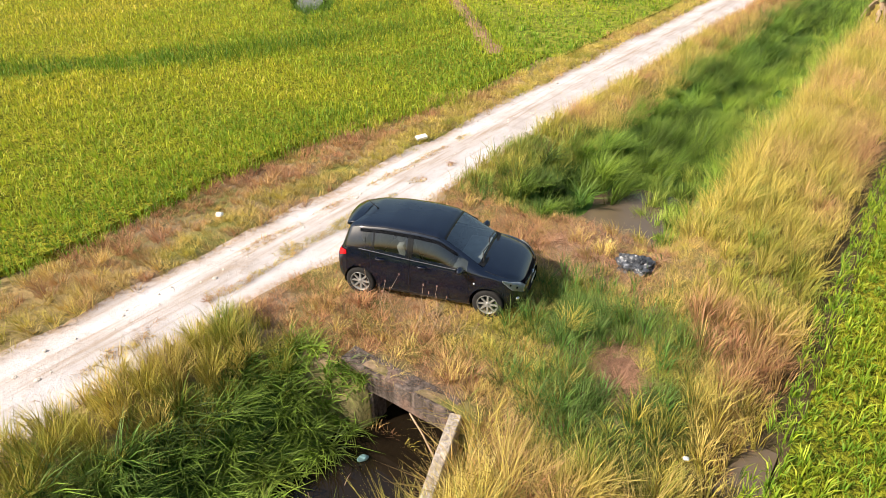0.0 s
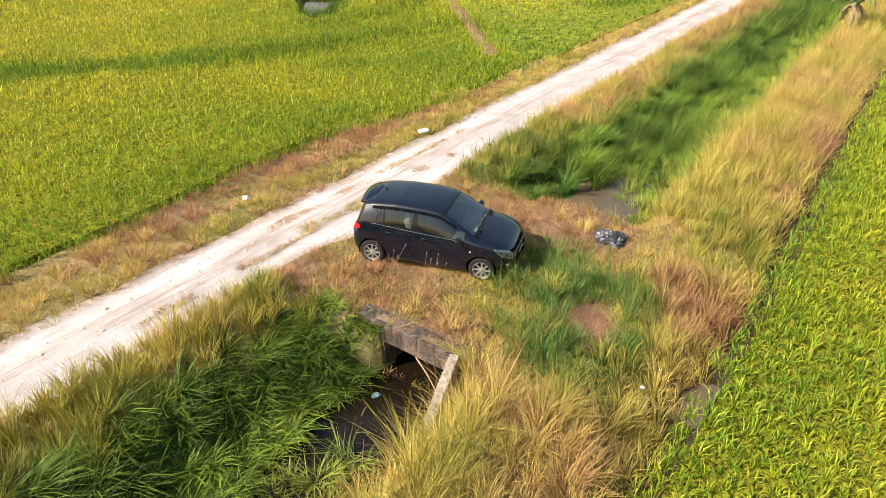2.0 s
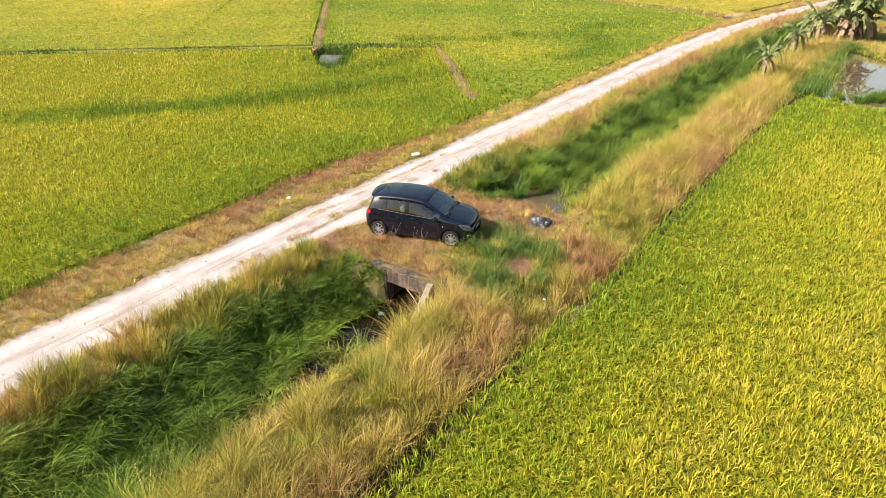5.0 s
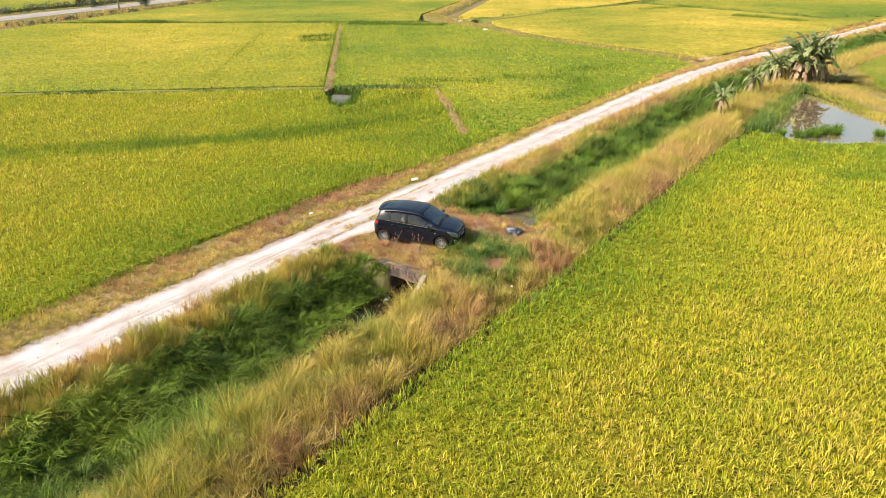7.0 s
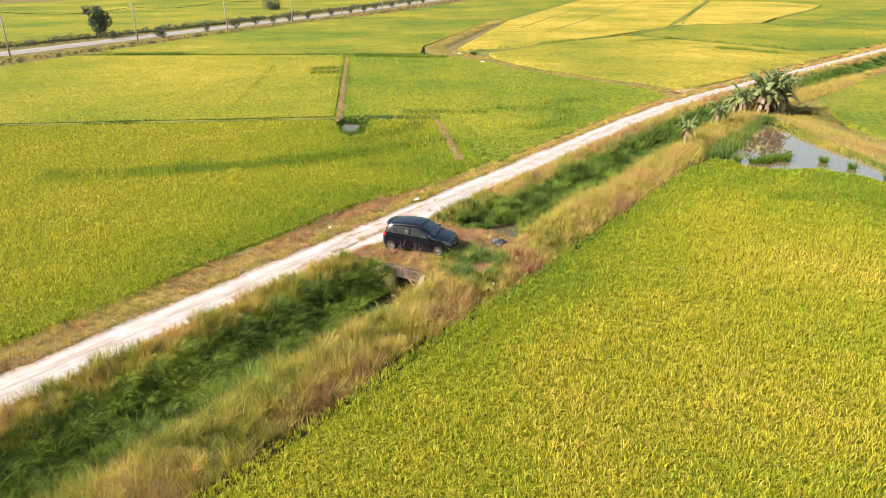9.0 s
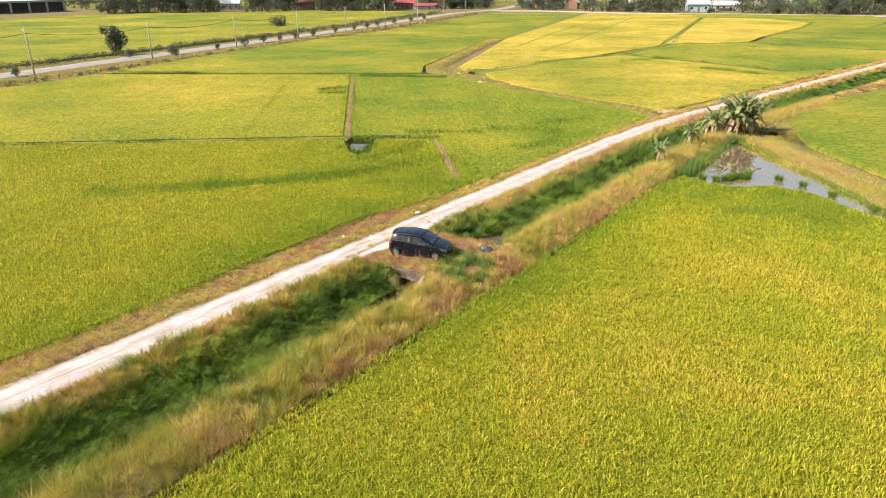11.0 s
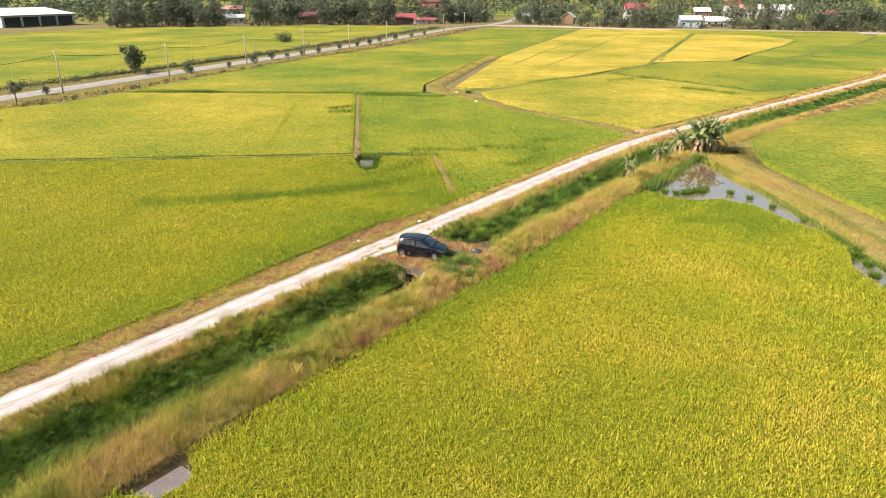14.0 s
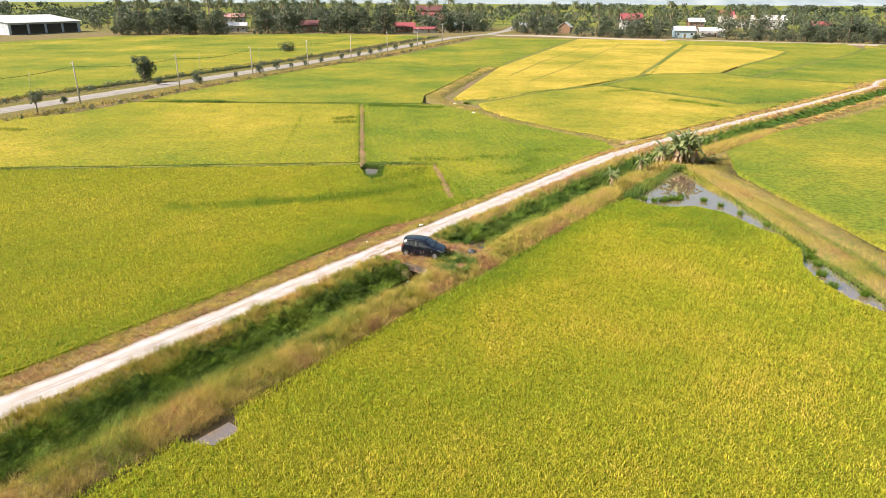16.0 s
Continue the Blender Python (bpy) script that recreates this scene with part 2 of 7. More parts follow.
def value_noise(x, y, cell, seed=0):
    """Smooth random field between 0 and 1."""
    r = np.random.default_rng(seed).random((128, 128))
    gx, gy = x / cell, y / cell
    ix, iy = np.floor(gx).astype(int), np.floor(gy).astype(int)
    fx, fy = gx - ix, gy - iy
    fx, fy = fx * fx * (3 - 2 * fx), fy * fy * (3 - 2 * fy)
    a, b = r[ix % 128, iy % 128], r[(ix + 1) % 128, iy % 128]
    c, e = r[ix % 128, (iy + 1) % 128], r[(ix + 1) % 128, (iy + 1) % 128]
    return (a * (1 - fx) + b * fx) * (1 - fy) + (c * (1 - fx) + e * fx) * fy


def raw_mesh(name, co, quads, tris=None, mats=(), attrs=None, smooth_faces=False):
    me = bpy.data.meshes.new(name)
    co = np.asarray(co, np.float32)
    quads = np.zeros((0, 4), np.int32) if quads is None else np.asarray(quads, np.int32)
    tris = np.zeros((0, 3), np.int32) if tris is None else np.asarray(tris, np.int32)
    me.vertices.add(len(co))
    me.vertices.foreach_set("co", co.ravel())
    loops = np.concatenate([quads.ravel(), tris.ravel()])
    me.loops.add(len(loops))
    me.loops.foreach_set("vertex_index", loops)
    starts = np.concatenate([np.arange(len(quads)) * 4, len(quads) * 4 + np.arange(len(tris)) * 3]).astype(np.int32)
    me.polygons.add(len(starts))
    me.polygons.foreach_set("loop_start", starts)
    for k, v in (attrs or {}).items():
        a = me.attributes.new(k, "FLOAT", "POINT")
        a.data.foreach_set("value", np.asarray(v, np.float32))
    me.update(calc_edges=True)
    if smooth_faces:
        me.polygons.foreach_set("use_smooth", np.ones(len(starts), bool))
    for m in mats:
        me.materials.append(m)
    return me


def part(name, data, material, parent, label=""):
    """One mesh object under a thing or a part; data is a bmesh or a mesh."""
    if isinstance(data, bmesh.types.BMesh):
        me = bpy.data.meshes.new(name)
        data.to_mesh(me)
        data.free()
    else:
        me = data
    if material is not None:
        me.materials.clear()
        me.materials.append(material)
    ob = new(name, me)
    ob.parent = parent
    if label:
        tagged(ob, label)
    return ob


def thing(name, label, category, group="", kind="", at=None):
    ob = new(name)
    ob.empty_display_size = 0.2
    if at is not None:
        ob.matrix_world = at
    return tagged(ob, label, category, group, kind)


def smooth_mesh(bm):
    for f in bm.faces:
        f.smooth = True
    return bm


def box(bm, x0, x1, y0, y1, z0, z1, bevel=0.0):
    vs = [bm.verts.new((x, y, z)) for z in (z0, z1) for x, y in ((x0, y0), (x1, y0), (x1, y1), (x0, y1))]
    fs = [bm.faces.new([vs[i] for i in f]) for f in ((3, 2, 1, 0), (4, 5, 6, 7), (0, 1, 5, 4), (1, 2, 6, 5), (2, 3, 7, 6), (3, 0, 4, 7))]
    if bevel:
        es = {e for f in fs for e in f.edges}
        bmesh.ops.bevel(bm, geom=list(es), offset=bevel, segments=2, affect="EDGES", profile=0.6)
    return bm


def tube(bm, pts, radii, sides=8, caps=True):
    """A round bar along points, with a radius for each."""
    pts = [Vector(p) for p in pts]
    rings = []
    for i, p in enumerate(pts):
        way = (pts[min(i + 1, len(pts) - 1)] - pts[max(i - 1, 0)]).normalized()
        side = way.orthogonal().normalized() if i == 0 else (rings_side - way * rings_side.dot(way)).normalized()
        rings_side = side
        up = way.cross(side)
        r = radii[i] if isinstance(radii, (list, tuple)) else radii
        rings.append([bm.verts.new(p + (side * math.cos(a) + up * math.sin(a)) * r) for a in (2 * math.pi * k / sides for k in range(sides))])
    for a, b in zip(rings, rings[1:]):
        for k in range(sides):
            f = bm.faces.new((a[k], a[(k + 1) % sides], b[(k + 1) % sides], b[k]))
            f.smooth = True
    if caps:
        bm.faces.new(rings[0][::-1])
        bm.faces.new(rings[-1])
    return bm


# ---- ground sheet ----
def steps(*spans):
    out = []
    for a, b, n in spans:
        out += list(np.linspace(a, b, n, endpoint=False))
    return np.array(out + [spans[-1][1]])


s_lines = np.unique(np.concatenate([steps((-900, -200, 10), (-200, -60, 14), (-60, -34, 26), (-34, 30, 130), (30, 75, 45), (75, 175, 60), (175, 600, 30), (600, 3500, 20)),
                                    [CULV_A - 0.36, CULV_A - 0.01, CULV_B, CULV_B + 0.9]]))
d_lines = np.unique(np.concatenate([steps((-3000, -400, 16), (-400, -90, 20), (-90, -14, 30), (-14, -4, 12), (-4, 10, 62), (10, 14, 8), (14, 90, 30), (90, 400, 20), (400, 3000, 16)),
                                    [3.8, 3.9, 5.5, 5.6]]))
SS, DD = np.meshgrid(s_lines, d_lines, indexing="ij")
GX, GY = world_xy(SS, DD)
GZ = height(SS, DD) - 0.09 * smooth(-1.45, -1.1, DD) * (1 - smooth(0.45, 0.85, DD)) * (SS > -72) * (SS < 192)   # bed under the track
ni, nj = SS.shape
idx = np.arange(ni * nj).reshape(ni, nj)
quads = np.stack([idx[:-1, :-1], idx[1:, :-1], idx[1:, 1:], idx[:-1, 1:]], -1).reshape(-1, 4)[:, ::-1]
far_w = np.clip((np.hypot(GX, GY - 100) - 330) / 120, 0, 1)
on_cross = smooth(CULV_A - 1, CULV_A, SS) * (1 - smooth(CULV_B, CULV_B + 1.5, SS))
strip_on = (SS > -80) * (SS < 190) * (1 - on_cross)
# paddy mud; carried to the bank foot it paints the shaded gap dark
mud_shade_w = np.where(((DD < -9) | (DD > 8.6)) & (GY < 58) | (DD < -5) & (GY < 40), 1.0, 0) * (1 - far_w)
mud_shade_w = mud_shade_w + smooth(-0.85, -1.1, GZ) * (np.abs(DD) < 9)
straw_w = strip_on * (smooth(5.6, 6.4, DD) * (1 - smooth(8.2, 8.6, DD)) + smooth(0.7, 1.0, DD) * (1 - smooth(1.6, 2.2, DD)) + 0.85 * smooth(-5.4, -4.2, DD) * (1 - smooth(-1.7, -1.3, DD)))
lush_w = strip_on * smooth(1.6, 2.3, DD) * (1 - smooth(5.4, 6.2, DD))
ground = new("ground", raw_mesh("ground", np.stack([GX, GY, GZ], -1).reshape(-1, 3), quads, mats=[M_GROUND],
                                attrs={"far": far_w.ravel(), "mud_and_shade": np.clip(mud_shade_w, 0, 1).ravel(), "straw": straw_w.ravel(), "lush": lush_w.ravel()}, smooth_faces=True))
tagged(ground, "flat farmland soil with ditch, banks and dry turf", "ground", kind="structure")

# ---- dirt track: a pale crushed-limestone crust on the ground ----
ts = np.unique(np.concatenate([np.linspace(-70, 40, 300), np.linspace(40, 190, 220)]))
td = np.linspace(-1, 1, 17)
TS, TD = np.meshgrid(ts, td, indexing="ij")
left = -1.42 + 0.30 * (value_noise(TS, TS * 0, 1.1, 3) - 0.5) + 0.12 * (value_noise(TS, TS * 0, 0.37, 4) - 0.5)
right = 0.85 + 0.45 * (value_noise(TS, TS * 0, 1.4, 5) - 0.5) + 0.9 * np.exp(-((TS + 7.3) / 2.0) ** 2)
narrow = np.where(TS > 40, 0.9, 1.0)
dd = (left + (right - left) * (TD + 1) / 2) * narrow
tx, ty = world_xy(TS, dd)
ruts = -0.035 * (np.exp(-((dd + 0.95) / 0.22) ** 2) + np.exp(-((dd - 0.35) / 0.22) ** 2))
tz = height(TS, dd) + 0.03 * (1 - np.abs(TD) ** 6) - 0.02 + ruts
ti, tj = TS.shape
idx = np.arange(ti * tj).reshape(ti, tj)
quads = np.stack([idx[:-1, :-1], idx[1:, :-1], idx[1:, 1:], idx[:-1, 1:]], -1).reshape(-1, 4)[:, ::-1]
track = new("dirt_road", raw_mesh("dirt_road", np.stack([tx, ty, tz], -1).reshape(-1, 3), quads, mats=[M_TRACK],
                                  attrs={"edge": smooth(0.6, 1.0, np.abs(TD)).ravel(), "crown": np.exp(-((dd + 0.3) / 0.3) ** 2).ravel(), "run": TS.ravel(), "side": dd.ravel()}, smooth_faces=True))
tagged(track, "pale crushed limestone farm track with wheel ruts", "dirt road", kind="structure")

# ---- blades of grass and rice ----
def blades(name, x, y, z, h, w, lean, way, dry, mat, parent, label="", seg=2, tuft=None):
    n = len(x)
    tone = rng.random(n)
    if tuft is not None:                  # most blades of a tuft share its tone
        tone = np.where(rng.random(n) < 0.6, tuft, tone)
    spin = rng.random(n) * math.pi
    lx, ly = np.cos(way), np.sin(way)
    sx, sy = np.cos(spin), np.sin(spin)
    if seg == 0:                          # an arched leaf, widest in the middle, its tip hanging over
        bow = np.minimum(lean, 1.3)
        mx, my, mz = x + lx * h * lean * 0.34, y + ly * h * lean * 0.34, z + h * (0.62 - 0.1 * bow)
        ex, ey, ez = x + lx * h * lean, y + ly * h * lean, z + h * (1.0 - 0.52 * bow)
        half = 0.5 * w
        co = np.stack([np.stack([x, y, z], -1), np.stack([mx - sx * half, my - sy * half, mz], -1), np.stack([ex, ey, ez], -1), np.stack([mx + sx * half, my + sy * half, mz], -1)], 1)
        me = raw_mesh(name, co.reshape(-1, 3), np.arange(n * 4).reshape(n, 4), None, [mat],
                      {"tone": np.repeat(tone, 4), "dry": np.repeat(dry, 4), "along": np.tile([0.0, 0.5, 1.0, 0.5], n)})
        ob = new(name, me)
        ob.parent = parent
        return tagged(ob, label, kind="stuff") if parent is None else ob
    t = np.linspace(0, 1, seg + 1)
    cols, along = [], []
    for j, tj in enumerate(t):
        fwd = h * lean * tj ** 1.8
        up = h * tj * (1 - 0.45 * np.minimum(lean, 1.2) * tj)
        cx, cy, cz = x + lx * fwd, y + ly * fwd, z + up
        if j == seg:
            cols.append(np.stack([cx, cy, cz], -1)[:, None])
            along.append(np.full((n, 1), tj))
        else:
            half = 0.5 * w * (1.0 - 0.55 * tj) * (0.7 if j == 0 else 1.0)
            cols.append(np.stack([np.stack([cx - sx * half, cy - sy * half, cz], -1), np.stack([cx + sx * half, cy + sy * half, cz], -1)], 1))
            along.append(np.full((n, 2), tj))
    co = np.concatenate(cols, 1)
    per = co.shape[1]
    base = (np.arange(n) * per)[:, None]
    quads = np.concatenate([base + np.array([[2 * j, 2 * j + 1, 2 * j + 3, 2 * j + 2]]) for j in range(seg - 1)]) if seg > 1 else None
    tris = base + np.array([[2 * seg - 2, 2 * seg - 1, 2 * seg]])
    me = raw_mesh(name, co.reshape(-1, 3), quads, tris, [mat],
                  {"tone": np.repeat(tone, per), "dry": np.repeat(dry, per), "along": np.concatenate(along, 1).ravel()})
    ob = new(name, me)
    ob.parent = parent
    return tagged(ob, label, kind="stuff") if parent is None else ob


def in_sight(x, y):
    """The wedge of land on which the walk looks."""
    return y + 46 > np.abs(x - 2) * 1.35


# ---- rice fields: plan outlines ----
def edge(d, s0, s1, n=12):
    s = np.linspace(s0, s1, n)
    x, y = world_xy(s, np.full(n, float(d)))
    return list(zip(x, y))


def front_left_rim(e=0.0):
    return edge(-3.0 - e, -75, -22) + edge(-3.4 - e, -14, -11, 3) + edge(-3.7 - e, -8, -5, 3) + edge(-2.5 - e, 0, 8, 4)


def front_right_rim(e=0.0):
    nook = edge(9.7 + e * 0.5, -33.6, -33.5, 1) + edge(10.7, -33.2, -31.9, 3) + edge(9.9 + e * 0.5, -31.4, -31.3, 1)
    return edge(9.05 + e, -75, -33.9, 6) + nook + edge(9.05 + e, -31.0, -11, 5) + edge(9.15 + e, -7, 13.5, 8)


FIELDS = {
    "front_left": (front_left_rim() + [(1.2, 27.6), (0.3, 34.4), (-0.9, 41.8), (-6.4, 41.6), (-6.2, 36.2), (-7.2, 35), (-8.2, 36.4), (-8.9, 39), (-9.7, 41.6), (-26, 40), (-52, 37.4), (-110, 32), (-110, -60)], 0.60),
    "left_mid": ([(-9.9, 43.2), (-26, 41.4), (-52, 38.6), (-108, 33.5), (-74, 70), (-64, 79), (-60.5, 92), (-16.6, 91.9)], 0.62),
    "centre_mid": ([(-0.1, 43.0), (2.2, 28.4)] + edge(-2.4, 7.5, 40, 9) + [(23.2, 57.5), (17.8, 64.6), (9.8, 74.5), (5.3, 84.2), (-1.2, 92), (-15.5, 91.9), (-8.9, 43.1)], 0.44),
    "left_far": ([(-59.5, 93.8), (-4.5, 93.4), (-4.6, 105), (-0.8, 120.5), (6.8, 155.5), (9, 167), (-18, 176), (-33, 178), (-41, 158), (-52.5, 120)], 0.47),
    "strip_far": ([(15.2, 170), (18.2, 186), (62, 326), (18, 336), (-19, 212), (-31, 182), (-2, 172)], 0.45),
    "ripe_big": ([(1.6, 101.6), (9, 99.6), (26.5, 118.8), (50, 146.5), (73, 203.6), (105, 283), (104, 320), (64, 325), (19.4, 184), (14.5, 168)], 0.82),
    "ripe_right": ([(53.6, 152.4), (76, 157.5), (88, 177), (118, 219), (132.5, 243), (130, 269), (107, 283), (74.6, 203)], 0.86),
    "green_right": ([(80.5, 148.5), (107, 180), (149, 228), (174, 263), (185, 296), (108, 322), (106, 285), (131, 271), (134, 243), (119, 218), (89, 176), (77.5, 156.6)], 0.50),
    "green_right_far": ([(82, 147.5), (92, 138.2), (104, 136), (175, 200), (190, 290), (176, 263), (150, 227), (108, 178)], 0.42),
    "centre_far": ([(6.6, 94.2), (21.5, 112.6), (36.5, 124.5), (46.3, 111.8), (53, 103.2), (57, 95.2), (66, 98)] + edge(-3.4, 100, 46, 8) + [(25.5, 60.4), (19.8, 66.4), (12, 76.4), (7.8, 86)], 0.66),
    "centre_far_upper": ([(37.8, 126), (55.3, 150.8), (75, 154.8), (79.5, 146), (91.5, 136.2), (99.8, 132.6)] + edge(-3.4, 142, 106, 5) + [(58.3, 97.2), (54.5, 104.6), (47.6, 113)], 0.50),
    "beyond_road": ([(-86, 101), (-73, 133), (-60, 168), (-41, 236), (-26, 296), (-10, 346), (-34, 356), (-80, 362), (-128, 344), (-178, 325), (-202, 270), (-190, 200), (-130, 60), (-101, 60)], 0.52),
    "right_far": ([(38.5, 51.5), (52, 66.5)] + edge(11.2, 95, 140, 6) + [(150, 150), (240, 200), (260, 60), (150, -60), (60, -50), (40, -10), (38.0, 12), (37.4, 20), (36.4, 30), (35.6, 40)], 0.50),
    "front_right": (front_right_rim() + [(20.0, 28.4), (21.4, 25.9), (23.4, 25.2), (25.8, 25.6), (28.0, 23.4), (29.1, 19.2), (30.4, 16.4), (30.3, 13), (28.9, 9.8), (28.6, 7.2), (29.2, 3.6), (31, 0.5), (36, -20), (60, -90)], 0.66),
    "far_right": ([(110, 137), (180, 198), (196, 290), (330, 255), (330, 150), (200, 130)], 0.50),
}


# blades on a square metre near the crossing, share of it kept far off
DENSE = {"front_left": 225, "front_right": 400, "centre_mid": 100, "left_mid": 85}


def paddy(name, outline, ripe, top, label):
    """A field of standing rice: the closed leaf mass with its own side faces."""
    bm = bmesh.new()
    vs = [bm.verts.new((x, y, top)) for x, y in outline]
    f = bm.faces.new(vs)
    if f.normal.z < 0:
        f.normal_flip()
    lower = bmesh.ops.extrude_face_region(bm, geom=[f])
    for v in (g for g in lower["geom"] if isinstance(g, bmesh.types.BMVert)):
        v.co.z = -0.45
    if name not in DENSE and name not in ("right_far", "left_far"):
        bmesh.ops.inset_region(bm, faces=[max(bm.faces, key=lambda q: q.calc_center_median().z)], thickness=0.5, use_even_offset=True)
        for v in bm.verts:
            if v.co.z > 0 and any(abs(e.other_vert(v).co.z + 0.45) < 0.01 for e in v.link_edges):
                v.co.z = 0.03
    bmesh.ops.triangulate(bm, faces=[q for q in bm.faces if len(q.verts) > 4])
    bmesh.ops.recalc_face_normals(bm, faces=bm.faces)
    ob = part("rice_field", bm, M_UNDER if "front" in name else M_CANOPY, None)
    ob["ripe"] = float(ripe)
    return tagged(ob, label, "rice field", "rice fields", "stuff")


def ripeness(x, y, base):
    """How yellow the rice stands at a place."""
    s, d = track_sd(x, y)
    r = base - 0.02 + 0.34 * (value_noise(x, y, 9, 21) - 0.5) + 0.3 * (value_noise(x, y, 2.5, 22) - 0.5)
    green_left = np.exp(-((d + 3.5) / 3.2) ** 2) * (d < 0) * (s < 30)
    dark_band = np.exp(-((y - 27.5 - 0.12 * x + 3 * (value_noise(x, x * 0, 9, 5) - 0.5)) / 1.3) ** 2) * (x < 2) * (x > -26) * (0.2 + 0.8 * smooth(0.35, 0.62, value_noise(x, y * 1.5, 2.2, 15)))
    wet = np.exp(-(((x + 5) / 8) ** 2 + ((y - 33) / 6) ** 2)) * 0.6
    green_right = np.exp(-((d - 9) / 2.6) ** 2) * (d > 8) * np.exp(-((s + 5) / 16) ** 2)
    pond_side = np.exp(-(((x - 24) / 7) ** 2 + ((y - 21) / 7) ** 2)) * 0.5 * (0.3 + 1.2 * value_noise(x, y, 1.6, 28)) * (d > 8)
    return np.clip(r - 0.34 * green_left - dark_band * 0.9 - wet * 0.5 - 0.5 * green_right - pond_side, 0, 1)


def hill_rice(x, y, ripe, parent, scale=1.0):
    """Rice planted in hills: leaves fan out from the foot, and ripe ears hang over."""
    n = len(x)
    cell = 0.19 * scale ** 0.8
    cx, cy = (np.floor(x / cell) + 0.5) * cell, (np.floor(y / cell) + 0.5) * cell
    jx = (np.modf(np.sin(cx * 12.9 + cy * 78.2) * 43758.5)[0]) * 0.42 * cell
    jy = (np.modf(np.sin(cx * 39.3 + cy * 11.1) * 24634.6)[0]) * 0.42 * cell
    loose = 0.65 if scale < 1.2 else 0.9
    bx, by = cx + jx + (x - cx) * loose, cy + jy + (y - cy) * loose
    grow = 0.34 + 0.12 * (value_noise(x, y, 1.3, 8) - 0.5) + 0.16 * (value_noise(x, y, 0.45, 9) - 0.5)
    gap = np.exp(-(((x + 15.9) / 1.3) ** 2 + ((y - 27.6) / 0.5) ** 2)) + np.exp(-(((x + 21) / 1.6) ** 2 + ((y - 26.8) / 0.4) ** 2))
    hill = np.modf(np.abs(np.sin(cx * 45.1 + cy * 17.7) * 9143.3))[0]
    ear = rng.random(n) < (0.30 if scale < 1.8 else 0.0)
    h = grow * (0.62 + 0.5 * hill) * (0.75 + 0.4 * rng.random(n)) * (1 - 0.55 * np.clip(gap, 0, 1)) * np.where(ear, 1.05, 1.0)
    wide = (0.022 if scale < 1.1 else 0.028) * scale * (0.7 + 0.6 * rng.random(n)) * np.where(ear, 0.85, 1.0)
    out_way = np.arctan2(by - cy - jy, bx - cx - jx) + rng.normal(0, 0.6, n)
    lean = np.where(ear, 0.4 + 0.5 * rng.random(n), 0.08 + 0.5 * rng.random(n))
    dry = np.clip(ripeness(x, y, ripe) + 0.34 * (np.modf(hill * 5.7)[0] - 0.5) + np.where(ear, 0.14, -0.08), 0, 1)
    return blades("rice_leaves", bx, by, np.full(n, -0.04), h * 0.9, wide, lean, out_way, dry, M_RICE, parent, seg=0, tuft=hill)


def free(s, d):
    """No grass grows in the bare scar, in the pool, or over the young banana plants."""
    ragged = 1 + 1.3 * (value_noise(s, d, 0.22, 94) - 0.5)
    scar = (((s + 8.6) * 0.85 - (d - 6.9) * 0.5) / 0.8) ** 2 + (((s + 8.6) * 0.5 + (d - 6.9) * 0.85) / 0.27) ** 2 < ragged
    pool = ((s + 2.2) / 0.78) ** 2 + ((d - 4.35) / 0.45) ** 2 < ragged
    wet = ((s + 9.1) / 0.42) ** 2 + ((d - 9.12) / 0.24) ** 2 < ragged
    nook = ((s + 32.5) / 0.85) ** 2 + ((d - 10.0) / 0.75) ** 2 < ragged
    open_water = ((s + 40.0) / 1.9) ** 2 + ((d - 4.75) / 0.55) ** 2 < ragged
    young = (np.hypot(s - 20.0, d - 6.5) < 0.8) | (np.hypot(s - 28.7, d - 6.6) < 0.9)
    return ~(scar | pool | wet | nook | open_water | young)


paddies = {}
for key, (outline, ripe) in FIELDS.items():
    near = key in ("front_left", "front_right")
    words = "ripe golden rice standing in a paddy" if ripe > 0.8 else "yellow-green rice standing in a paddy"
    core = {"front_left": front_left_rim(0.5), "front_right": front_right_rim(0.35)}.get(key, []) + outline[len(front_left_rim()) if key == "front_left" else len(front_right_rim()) if near else 0:]
    paddies[key] = paddy(key, core, ripe, 0.03 if near else (0.06 if key in DENSE else 0.12), words)
    if key not in DENSE:
        continue
    P = np.array(outline)
    (x0, y0), (x1, y1) = np.maximum(P.min(0), (-75, -47)), np.minimum(P.max(0), (110, 155))
    want = int((x1 - x0) * (y1 - y0) * DENSE[key])
    x, y = x0 + rng.random(want) * (x1 - x0), y0 + rng.random(want) * (y1 - y0)
    dist = np.hypot(x - 1, y - 6)
    keep = in_sight(x, y) & (rng.random(want) < np.clip((15 / np.maximum(dist, 1)) ** 1.35, 0.12, 1.0))
    x, y, dist = x[keep], y[keep], dist[keep]
    ok = inside(outline, x, y) & free(*track_sd(x, y))
    x, y, dist = x[ok], y[ok], dist[ok]
    if near:
        dist = dist + 14 * (rng.random(len(dist)) - 0.5)
        a = dist < 18
        hill_rice(x[a], y[a], ripe, paddies[key])
        b = (dist >= 18) & (dist < 38)
        hill_rice(x[b], y[b], ripe, paddies[key], 1.2)
        c = dist >= 38
        hill_rice(x[c], y[c], ripe, paddies[key], 1.55)
    else:
        hill_rice(x, y, ripe, paddies[key], 1.9)


